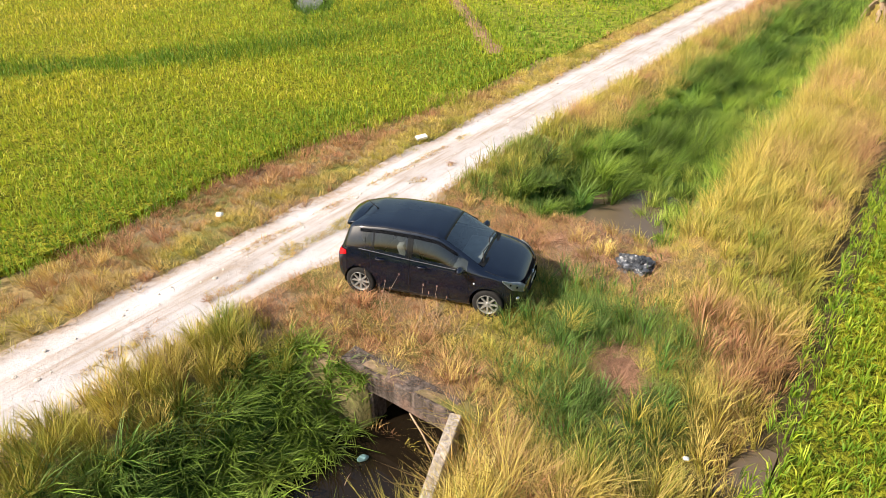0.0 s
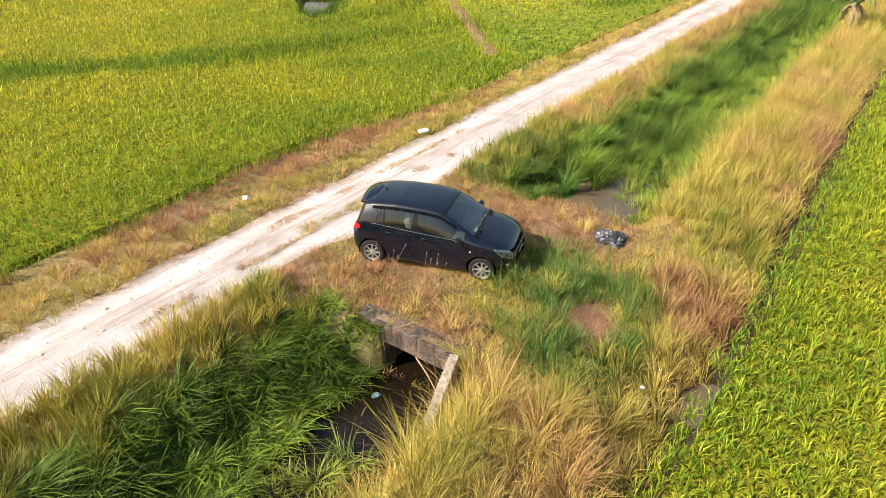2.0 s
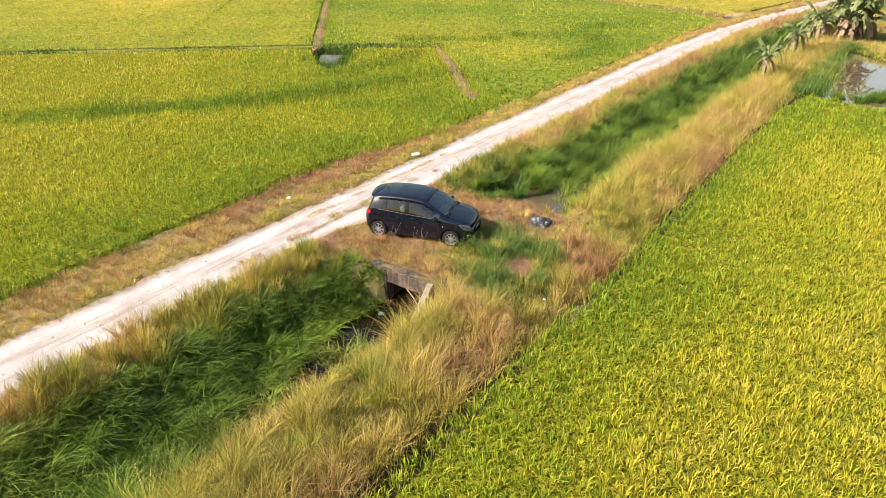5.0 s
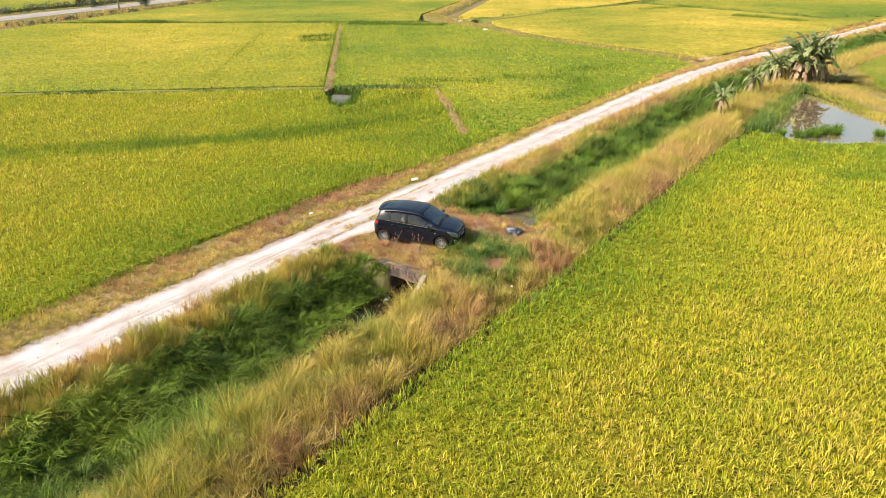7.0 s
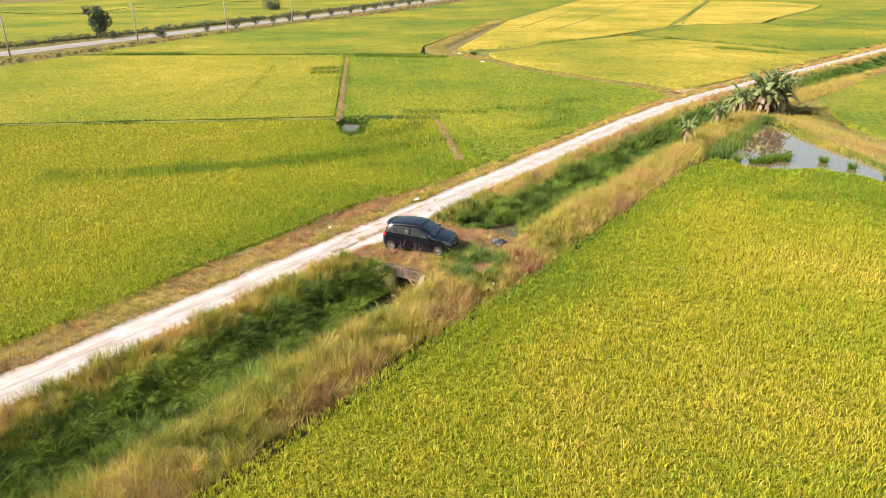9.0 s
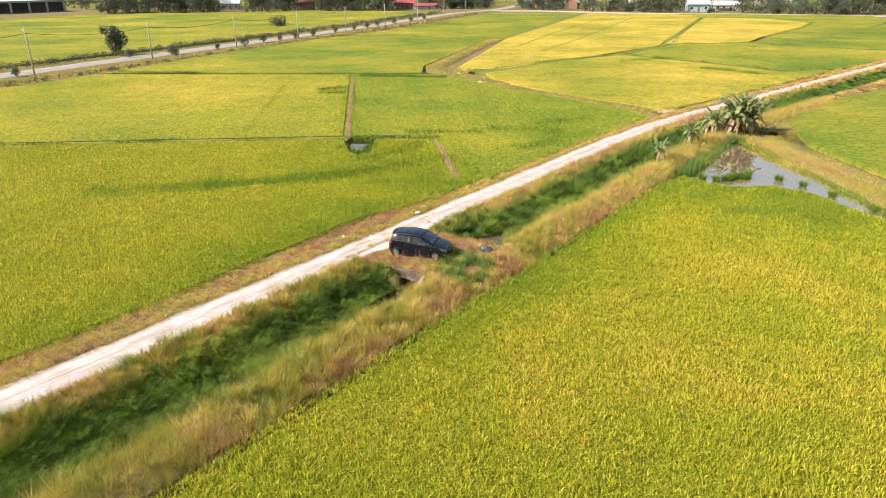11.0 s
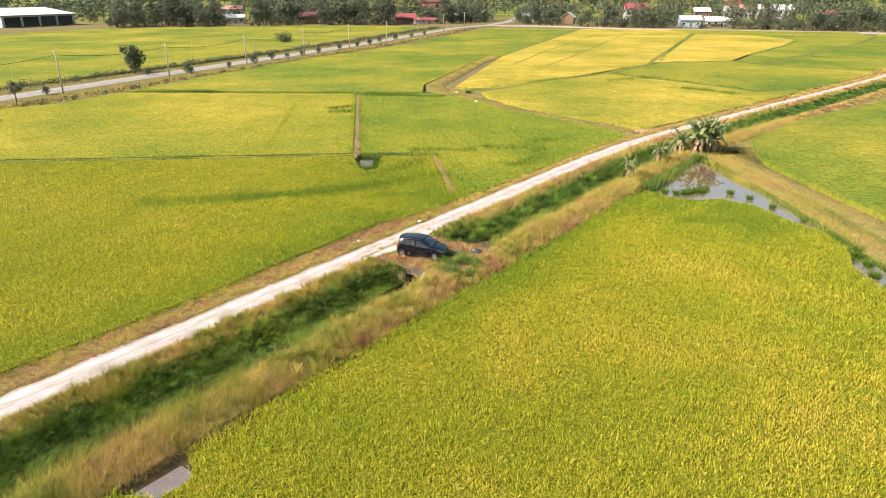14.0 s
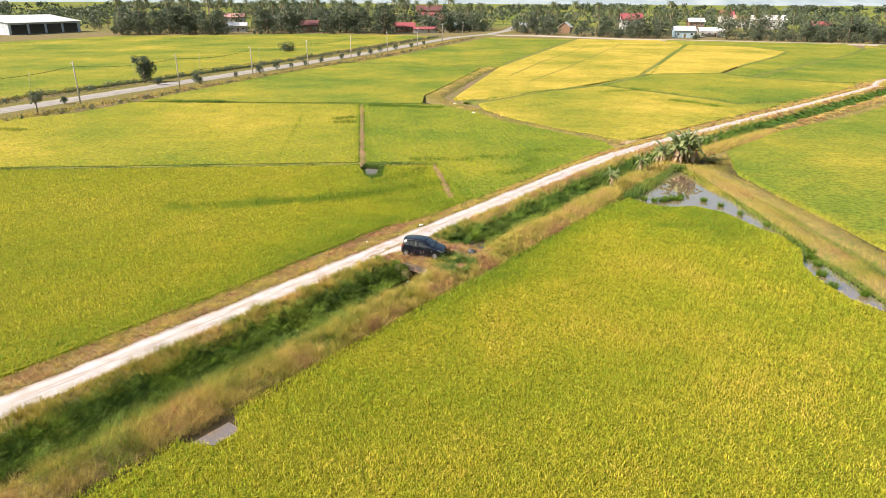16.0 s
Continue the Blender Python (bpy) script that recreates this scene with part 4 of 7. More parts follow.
M_SILVER = plain("silver_reflector", (0.42, 0.43, 0.45), 0.3, 0.5, 0.3, vary=0.1)
M_DASH = plain("grey_dashboard", (0.22, 0.23, 0.23), 0.7, 0.2)
M_SEAT = plain("grey_seat_cloth", (0.46, 0.47, 0.47), 0.9, 0.1)
M_RED_LENS = plain("red_tail_lens", (0.42, 0.008, 0.012), 0.15, 0.5, vary=0)
M_PLATE = plain("plate_black", (0.015, 0.015, 0.015), 0.4, 0.4, vary=0)
M_WHITE = plain("white_plastic", (0.78, 0.78, 0.76), 0.4, 0.4, vary=0.06)
M_MIRROR = Mat("mirror_silver", 0.02, 0.5, 1.0, (0.85, 0.86, 0.87)).m

XR, XF = -1.70, 1.92
NXS = 182
car_x = np.linspace(XR, XF, NXS)


def curve(xs, vs, soft=0.05):
    """A smooth line through stations along the car."""
    fine = np.linspace(XR - 0.3, XF + 0.3, 800)
    v = np.interp(fine, xs, vs)
    k = np.exp(-0.5 * ((np.arange(-120, 121) * (fine[1] - fine[0])) / soft) ** 2)
    v = np.convolve(np.pad(v, 120, "edge"), k / k.sum(), "valid")
    return np.interp(car_x, fine, v)


c_top = curve([-1.72, -1.66, -1.60, -1.46, -1.2, -0.7, -0.1, 0.28, 0.62, 1.08, 1.25, 1.55, 1.74, 1.86, 1.93],
              [0.80, 0.98, 1.12, 1.40, 1.455, 1.50, 1.495, 1.455, 1.265, 0.985, 0.945, 0.875, 0.80, 0.71, 0.58], 0.035)
c_w = curve([-1.74, -1.66, -1.5, -1.2, -0.5, 0.6, 1.2, 1.5, 1.7, 1.84, 1.93], [0.68, 0.752, 0.796, 0.809, 0.81, 0.81, 0.805, 0.775, 0.70, 0.58, 0.40], 0.05)
c_wt = curve([-1.72, -1.6, -1.45, -1.1, -0.3, 0.3, 0.7, 1.08, 1.3, 1.6, 1.8, 1.93], [0.55, 0.575, 0.588, 0.607, 0.615, 0.60, 0.625, 0.66, 0.68, 0.63, 0.50, 0.32], 0.05)
c_belt = curve([-1.72, -1.5, -1.1, -0.3, 0.6, 1.0, 1.3, 1.6, 1.8, 1.93], [0.78, 1.03, 1.02, 0.965, 0.92, 0.90, 0.875, 0.80, 0.70, 0.50], 0.08)
c_belt = np.minimum(c_belt, c_top - 0.055)
c_sill = curve([-1.74, -1.6, -1.4, 1.5, 1.75, 1.93], [0.36, 0.27, 0.20, 0.20, 0.22, 0.30], 0.05)
NL, NW = 18, 16       # rows of the lower flank and of the window band
half = []
half.append(np.stack([c_w * 0.55, c_sill], -1))
for j in range(NL):
    f = j / (NL - 1)
    z = c_sill + (c_belt - c_sill) * f
    belly = 1.0 - 0.07 * (1 - f) ** 3 - 0.035 * f ** 4 - 0.012 * np.exp(-((f - 0.55) / 0.06) ** 2)
    half.append(np.stack([c_w * belly, z], -1))
for j in range(1, NW + 1):
    f = j / NW
    y = c_w * 0.965 + (c_wt - c_w * 0.965) * f + 0.022 * np.sin(math.pi * f)
    z = c_belt + (c_top - 0.05 - c_belt) * f
    half.append(np.stack([y, z], -1))
for wf, dz in ((0.93, -0.022), (0.80, -0.006), (0.60, 0.004), (0.40, 0.010), (0.20, 0.014), (0.0, 0.015)):
    half.append(np.stack([c_wt * wf, c_top + dz * np.clip((c_top - 0.6) / 0.3, 0.3, 1)], -1))
half = np.array(half)                      # row, station, (y, z)
NR = len(half)
R_BELT, R_EDGE = NL, NL + NW               # belt row and roof edge row
AXLE_F, AXLE_R, WHEEL_R = 1.2275, -1.2275, 0.285
ARCH = 0.335
side_pts = np.concatenate([np.repeat(car_x[None, :, None], NR, 0), half], -1)     # row, station, xyz
for ax in (AXLE_F, AXLE_R):
    dx, dz = side_pts[:NL, :, 0] - ax, side_pts[:NL, :, 2] - WHEEL_R - 0.01
    r = np.hypot(dx, dz)
    near = np.abs(r - ARCH) < 0.022
    k = np.where(near, ARCH / np.maximum(r, 1e-6), 1)
    side_pts[:NL, :, 0] = ax + dx * k
    side_pts[:NL, :, 2] = WHEEL_R + 0.01 + dz * k


def zone(i, j):
    """What the shell is made of at station i, row j."""
    x, row = 0.5 * (car_x[i] + car_x[i + 1]), j
    mid = side_pts[j:j + 2, i:i + 2].mean((0, 1))
    for ax in (AXLE_F, AXLE_R):
        if j < R_BELT - 1 and math.hypot(mid[0] - ax, mid[2] - WHEEL_R - 0.01) < ARCH:
            return "hole"
    f = (row + 0.5 - R_BELT) / NW
    if 0.10 < f < 0.87 and c_top[i] - c_belt[i] > 0.15:
        if -0.17 < x < 0.84:
            return "front_glass"
        if -0.91 < x < -0.29:
            return "rear_glass"
        if -1.16 < x < -0.955 and 0.14 + 0.42 * (-0.955 - x) / 0.245 < f < 0.85:
            return "quarter_glass"
    if row >= R_EDGE + 1 and 0.37 < x < 1.05:
        return "windscreen"
    if row >= R_EDGE + 1 and -1.615 < x < -1.49:
        return "tailgate_glass"
    return "shell"


def shell_mesh(kind, sides=(1, -1), lift=0.0):
    bm = bmesh.new()
    for sg in sides:
        grid = {}
        for i in range(NXS - 1):
            for j in range(NR - 1):
                if zone(i, j) != kind:
                    continue
                loop = []
                for a, b in ((i, j), (i + 1, j), (i + 1, j + 1), (i, j + 1)):
                    if (a, b) not in grid:
                        p = side_pts[b, a]
                        grid[a, b] = bm.verts.new((p[0], p[1] * sg, p[2]))
                    loop.append(grid[a, b])
                f = bm.faces.new(loop if sg < 0 else loop[::-1])
                f.smooth = True
    bmesh.ops.remove_doubles(bm, verts=bm.verts, dist=0.0005)
    if kind == "shell":
        ends = [e for e in bm.edges if e.is_boundary and all(abs(v.co.x - XF) < 1e-4 or abs(v.co.x - XR) < 1e-4 for v in e.verts)]
        bmesh.ops.holes_fill(bm, edges=ends, sides=0)
    bmesh.ops.recalc_face_normals(bm, faces=bm.faces)
    return bm


CAR_AT = Matrix(((0.953, 0.303, 0, -0.315), (-0.303, 0.953, 0, 11.295), (0, 0, 1, -0.01), (0, 0, 0, 1))) @ Matrix.Diagonal((0.973, 0.973, 0.973, 1))
car = thing("car", "dark navy five-door hatchback parked on the crossing", "car", at=CAR_AT)
part("body", shell_mesh("shell"), M_PAINT, car, "glossy dark navy painted body shell")
part("windscreen", shell_mesh("windscreen"), M_SHIELD, car).visible_shadow = False
part("tailgate_window", shell_mesh("tailgate_glass"), M_TINT, car).visible_shadow = False
for sg in (1, -1):
    for kind in ("front_glass", "rear_glass", "quarter_glass"):
        part("side_window", shell_mesh(kind, (sg,)), M_PRIVACY if kind == "quarter_glass" else M_TINT, car, "dark tinted side window").visible_shadow = False


def on_flank(x, row, sg, out=0.002):
    i = int(np.clip(np.searchsorted(car_x, x), 0, NXS - 1))
    p = side_pts[row, i]
    return Vector((p[0], (p[1] + out) * sg, p[2]))


def z_flank(x, z, sg, out=0.0):
    i = int(np.clip(np.searchsorted(car_x, x), 0, NXS - 1))
    col = side_pts[1:R_EDGE + 1, i]
    return Vector((x, (np.interp(z, col[:, 2], col[:, 1]) + out) * sg, z))


for sg in (1, -1):
    # door gaps
    for x, lo, hi in ((0.86, 0.30, 0.90), (-0.24, 0.24, 1.44), (-0.98, 0.66, 1.0), (-1.08, 1.0, 1.36)):
        bm = tube(bmesh.new(), [z_flank(x + (0.10 * (0.62 - z) if x == -0.98 and z < 0.62 else 0), z, sg, 0.0005) for z in np.linspace(lo, hi, 14)], 0.0045, 5)
        part("door_seam", bm, M_BLACK, car)
    bm = tube(bmesh.new(), [z_flank(x, 0.255, sg, 0.0) for x in np.linspace(-0.86, 0.86, 14)], 0.006, 5)
    part("sill_trim", bm, M_BLACK, car)
    # rain visor over the windows
    pts = [on_flank(x, R_EDGE - 2, sg, 0.006) for x in np.linspace(-1.2, 0.62, 26)]
    bm = bmesh.new()
    up = [bm.verts.new(p + Vector((0, 0.004 * sg, 0.03))) for p in pts]
    dn = [bm.verts.new(p + Vector((0, 0.020 * sg, -0.035))) for p in pts]
    for k in range(len(pts) - 1):
        bm.faces.new((up[k], up[k + 1], dn[k + 1], dn[k])).smooth = True
    bmesh.ops.solidify(bm, geom=bm.faces[:], thickness=0.004)
    part("rain_visor", bm, M_VISOR, car)
    pts = [on_flank(x, R_BELT, sg, 0.003) for x in np.linspace(-1.2, 0.80, 24)]
    part("belt_trim", tube(bmesh.new(), pts, 0.006, 6), M_DULL, car)
    # handles
    for x in (0.02, -0.78):
        z = 0.855 + 0.02 * (x < -0.5)
        grip = tube(bmesh.new(), [z_flank(x - 0.09, z, sg, 0.004), z_flank(x - 0.07, z, sg, 0.030), z_flank(x + 0.05, z + 0.004, sg, 0.032), z_flank(x + 0.085, z, sg, 0.004)], [0.012, 0.016, 0.016, 0.011], 8)
        part("door_handle", grip, M_PAINT, car)
    # mirror on a short arm
    base = z_flank(0.74, 0.955, sg, 0.0)
    bm = bmesh.new()
    bmesh.ops.create_icosphere(bm, subdivisions=3, radius=1)
    for v in bm.verts:
        v.co = Vector((v.co.x * (0.075 if v.co.x > 0 else 0.045), v.co.y * 0.105, v.co.z * 0.072)) + base + Vector((0.0, 0.13 * sg, 0.025))
    smooth_mesh(bm)
    tube(bm, [base, base + Vector((0, 0.09 * sg, 0.01))], 0.022, 8)
    mir = part("door_mirror", bm, M_PAINT, car)
    bm = bmesh.new()
    bmesh.ops.create_circle(bm, cap_ends=True, segments=24, radius=1)
    for v in bm.verts:
        v.co = Vector((-0.047, v.co.x * 0.082, v.co.y * 0.052)) + base + Vector((0.0, 0.13 * sg, 0.025))
    part("mirror_glass", bm, M_MIRROR, mir)
    # headlamp: housing, chrome bowl and clear lens following the wing
    for nm, mat, lo, hi, out in (("headlamp", M_SILVER, 1.49, 1.87, 0.014), ("lamp_lens", M_LENS, 1.48, 1.88, 0.024)):
        xs = np.linspace(lo, hi, 16)
        bm = bmesh.new()
        rows = []
        for k, x in enumerate(xs):
            f = k / 15
            i = min(int(np.searchsorted(car_x, x)), NXS - 1)
            r0, r1 = 17.4 - 3.6 * min(1, f * 2.0), R_BELT + (0.5 + 5.5 * min(1, f * 1.4)) * NW / 7
            grid = [[float(np.interp(r, np.arange(NR), side_pts[:, i, a])) for a in (1, 2)] for r in np.linspace(r0, r1, 5)]
            rows.append([bm.verts.new((x + out * 0.5, (gy + out) * sg, gz + out)) for gy, gz in grid])
        for a, b in zip(rows, rows[1:]):
            for g in range(4):
                bm.faces.new((a[g], b[g], b[g + 1], a[g + 1])).smooth = True
        bmesh.ops.recalc_face_normals(bm, faces=bm.faces)
        lamp_ob = part(nm, bm, mat, car, "chrome headlamp bowl" if nm == "headlamp" else "clear headlamp cover")
        if nm == "headlamp":
            for x in (1.64, 1.75):
                bm = bmesh.new()
                bmesh.ops.create_uvsphere(bm, u_segments=14, v_segments=8, radius=0.034)
                bmesh.ops.translate(bm, verts=bm.verts, vec=z_flank(x, c_belt[int(np.searchsorted(car_x, x))] - 0.045, sg, -0.018))
                part("lamp_bulb", smooth_mesh(bm), M_BLACK, lamp_ob, "dark projector bulb")
    # tail lamp
    xs = np.linspace(-1.655, -1.48, 10)
    bm = bmesh.new()
    rows = []
    for k, x in enumerate(xs):
        f = k / 9
        rows.append([bm.verts.new(z_flank(x, z, sg, 0.008)) for z in np.linspace(0.80 + 0.06 * f, 0.97 - 0.02 * f, 6)])
    for a, b in zip(rows, rows[1:]):
        for g in range(5):
            bm.faces.new((a[g], b[g], b[g + 1], a[g + 1])).smooth = True
    bmesh.ops.recalc_face_normals(bm, faces=bm.faces)
    part("tail_lamp", bm, M_RED_LENS, car, "red tail lamp")
    # side marker
    bm = bmesh.new()
    bmesh.ops.create_uvsphere(bm, u_segments=12, v_segments=6, radius=0.018)
    bmesh.ops.translate(bm, verts=bm.verts, vec=z_flank(0.98, 0.70, sg, 0.0))
    part("side_marker", smooth_mesh(bm), M_WHITE, car)

# dark band at the windscreen's head and foot
for x0, x1 in ((0.345, 0.40), (1.02, 1.06)):
    bm = bmesh.new()
    rows = []
    for x in np.linspace(x0, x1, 4):
        i = int(np.clip(np.searchsorted(car_x, x), 0, NXS - 1))
        edge_pts = [side_pts[r, i] for r in range(R_EDGE + 1, NR)]
        rows.append([bm.verts.new((p[0], p[1], p[2] + 0.004)) for p in edge_pts] + [bm.verts.new((p[0], -p[1], p[2] + 0.004)) for p in edge_pts[-2::-1]])
    for a, b in zip(rows, rows[1:]):
        for g in range(len(a) - 1):
            bm.faces.new((a[g], b[g], b[g + 1], a[g + 1])).smooth = True
    part("windscreen_band", bm, M_VISOR, car)
for sg in (1, -1):
    for x in (-0.23, -0.935):
        bm = bmesh.new()
        wide = 0.055 if x > -0.5 else 0.018
        vs = []
        for f in np.linspace(0, 1, 7):
            p = on_flank(x, int(round(R_BELT + 1 + f * (NW - 3))), sg, 0.0035)
            vs.append([bm.verts.new((p.x - wide, p.y, p.z)), bm.verts.new((p.x + wide, p.y, p.z))])
        for a, b in zip(vs, vs[1:]):
            bm.faces.new((a[0], a[1], b[1], b[0])).smooth = True
        part("pillar_trim", bm, M_VISOR, car, "gloss black door pillar")

# wheel arches' dark liners
for ax in (AXLE_F, AXLE_R):
    for sg in (1, -1):
        bm = bmesh.new()
        n = 22
        ang = np.linspace(-0.25, math.pi + 0.25, n)
        a = [bm.verts.new((ax + ARCH * 1.03 * math.cos(t), 0.76 * sg, WHEEL_R + 0.01 + ARCH * 1.03 * math.sin(t))) for t in ang]
        b = [bm.verts.new((ax + ARCH * 1.03 * math.cos(t), 0.48 * sg, WHEEL_R + 0.01 + ARCH * 1.03 * math.sin(t))) for t in ang]
        for k in range(n - 1):
            bm.faces.new((a[k], a[k + 1], b[k + 1], b[k]))
        bm.faces.new(b)
        part("arch_liner", bm, M_BLACK, car)


def lathe(bm, profile, n=36):
    """Turn (radius, y) points round the y axis."""
    rings = [[bm.verts.new((r * math.cos(2 * math.pi * k / n), y, r * math.sin(2 * math.pi * k / n))) for k in range(n)] for r, y in profile]
    for a, b in zip(rings, rings[1:]):
        for k in range(n):
            bm.faces.new((a[k], a[(k + 1) % n], b[(k + 1) % n], b[k])).smooth = True
    return bm


def wheel(x, sg):
    hub = new("wheel")
    hub.parent = car
    hub.matrix_basis = pose(x, 0.70 * sg, WHEEL_R) @ (Matrix.Identity(4) if sg > 0 else pose(0, 0, 0, 0, 0, 180))
    part("tyre", lathe(bmesh.new(), [(0.185, -0.075), (0.24, -0.082), (0.275, -0.07), (0.285, -0.045), (0.285, 0.045), (0.275, 0.07), (0.24, 0.082), (0.190, 0.075)]), M_RUBBER, hub)
    bm = lathe(bmesh.new(), [(0.193, -0.07), (0.185, -0.03), (0.183, 0.05), (0.193, 0.078), (0.187, 0.082), (0.176, 0.068), (0.172, 0.02)])
    for k in range(8):
        a = 2 * math.pi * k / 8
        ca, sa = math.cos(a), math.sin(a)
        w0, w1 = 0.020, 0.013
        vs = [bm.verts.new((r * ca - w * sa, y, r * sa + w * ca)) for r, w, y in
              ((0.03, w0, 0.06), (0.03, -w0, 0.06), (0.178, -w1, 0.066), (0.178, w1, 0.066), (0.03, w0, 0.035), (0.03, -w0, 0.035), (0.178, -w1, 0.04), (0.178, w1, 0.04))]
        for f in ((0, 1, 2, 3), (1, 0, 4, 5), (2, 1, 5, 6), (3, 2, 6, 7), (0, 3, 7, 4)):
            bm.faces.new([vs[q] for q in f])
    lathe(bm, [(0.0005, 0.07), (0.03, 0.07), (0.045, 0.058), (0.045, 0.03)], 18)
    bmesh.ops.recalc_face_normals(bm, faces=bm.faces)
    part("rim", bm, M_ALLOY, hub, "silver eight-spoke alloy rim")
    part("brake_disc", lathe(bmesh.new(), [(0.0005, 0.0), (0.12, 0.0), (0.125, -0.012), (0.17, -0.03)], 24), M_BLACK, hub)
    return hub


for ax in (AXLE_F, AXLE_R):
    for sg in (1, -1):
        wheel(ax, sg)

# floor pan, dashboard, seats
bm = bmesh.new()
box(bm, -1.55, 1.75, -0.46, 0.46, 0.17, 0.30, 0.03)
box(bm, -0.85, 0.9, -0.74, 0.74, 0.20, 0.30, 0.02)
part("floor_pan", bm, M_BLACK, car)
bm = bmesh.new()
box(bm, 0.52, 1.02, -0.66, 0.66, 0.62, 0.86, 0.07)
part("dashboard", bm, M_DASH, car, "grey dashboard")
for x, y in ((-0.05, 0.35), (-0.05, -0.35)):
    seat = new("seat")
    seat.parent = car
    seat.matrix_basis = pose(x, y, 0)
    bm = bmesh.new()
    box(bm, -0.25, 0.28, -0.25, 0.25, 0.38, 0.56, 0.06)
    part("cushion", bm, M_SEAT, seat)
    bm = bmesh.new()
    box(bm, -0.09, 0.07, -0.24, 0.24, 0.0, 0.60, 0.06)
    bmesh.ops.rotate(bm, verts=bm.verts, cent=(0, 0, 0), matrix=Matrix.Rotation(radians(-18), 3, "Y"))
    bmesh.ops.translate(bm, verts=bm.verts, vec=(-0.24, 0, 0.52))
    part("backrest", bm, M_SEAT, seat)
    bm = bmesh.new()
    box(bm, -0.06, 0.05, -0.13, 0.13, 0.0, 0.17, 0.04)
    bmesh.ops.translate(bm, verts=bm.verts, vec=(-0.45, 0, 1.10))
    part("headrest", bm, M_SEAT, seat)
bm = bmesh.new()
box(bm, -1.05, -0.55, -0.62, 0.62, 0.38, 0.56, 0.06)
box(bm, -1.22, -1.06, -0.60, 0.60, 0.5, 1.06, 0.06)
part("rear_bench", bm, M_SEAT, car)
ring = bmesh.new()
pts = [Vector((0.0, 0.175 * math.cos(a), 0.175 * math.sin(a))) for a in np.linspace(0, 2 * math.pi, 25)]
tube(ring, pts, 0.014, 8, False)
for a in (0.1, math.pi - 0.1, -math.pi / 2):
    tube(ring, [(0, 0, 0), (0, 0.17 * math.cos(a), 0.17 * math.sin(a))], 0.016, 6)
bmesh.ops.rotate(ring, verts=ring.verts, cent=(0, 0, 0), matrix=Matrix.Rotation(radians(25), 3, "Y"))
bmesh.ops.translate(ring, verts=ring.verts, vec=(0.42, -0.35, 0.80))
part("steering_wheel", ring, M_BLACK, car)

# spoiler over the tailgate
bm = bmesh.new()
rows = []
for y in np.linspace(-0.50, 0.50, 17):
    sag = 0.075 * (y / 0.53) ** 2
    rows.append([bm.verts.new((x, y, z - sag)) for x, z in ((-1.30, 1.462), (-1.44, 1.468), (-1.61 + 0.06 * (y / 0.53) ** 2, 1.435), (-1.62 + 0.06 * (y / 0.53) ** 2, 1.412), (-1.5, 1.395), (-1.38, 1.40))])
for a, b in zip(rows, rows[1:]):
    for g in range(5):
        bm.faces.new((a[g], b[g], b[g + 1], a[g + 1])).smooth = True
bm.faces.new(rows[0])
bm.faces.new(rows[-1][::-1])
bmesh.ops.recalc_face_normals(bm, faces=bm.faces)
part("spoiler", bm, M_PAINT, car, "dark navy roof spoiler over the tailgate")
part("antenna", tube(bmesh.new(), [(-1.12, 0.0, 1.475), (-1.14, 0, 1.50), (-1.36, 0.0, 1.66)], [0.020, 0.010, 0.004], 8), M_BLACK, car, "black whip antenna on the roof")
# roof grooves
for sg in (1, -1):
    part("roof_trim", tube(bmesh.new(), [on_flank(x, R_EDGE, sg, -0.004) + Vector((0, 0, 0.004)) for x in np.linspace(-1.35, 0.3, 24)], 0.006, 5), M_BLACK, car)
# wipers
for y0, y1, x0 in ((-0.05, 0.52, 1.03), (-0.52, 0.02, 1.05)):
    zt = lambda x: float(np.interp(x, car_x, c_top)) + 0.028
    bm = tube(bmesh.new(), [(x0 + 0.03, y0, zt(x0 + 0.03)), (x0 - 0.05, (y0 + y1) / 2, zt(x0 - 0.05)), (x0 - 0.03, y1, zt(x0 - 0.03))], 0.010, 6)
    part("wiper", bm, M_BLACK, car)
bm = bmesh.new()
rows = []
for y in np.linspace(-0.62, 0.62, 15):
    back = 0.06 * (y / 0.62) ** 2
    rows.append([bm.verts.new((x - back, y, float(np.interp(x - back, car_x, c_top)) + 0.012 - 0.02 * (y / 0.62) ** 2)) for x in (1.065, 1.10, 1.16)])
for a, b in zip(rows, rows[1:]):
    for g in range(2):
        bm.faces.new((a[g], a[g + 1], b[g + 1], b[g])).smooth = True
part("cowl_panel", bm, M_BLACK, car)
# bonnet gap
for sg in (1, -1):
    pts = []
    for x in np.linspace(1.14, 1.78, 14):
        i = int(np.searchsorted(car_x, x))
        p = side_pts[R_EDGE, i]
        pts.append((x, p[1] * sg, p[2] + 0.003))
    part("bonnet_seam", tube(bmesh.new(), pts, 0.004, 5), M_BLACK, car)


def front_x(y):
    """Where the nose stands at a distance from the middle."""
    return float(np.interp(abs(y), c_w[::-1][:60], car_x[::-1][:60]))


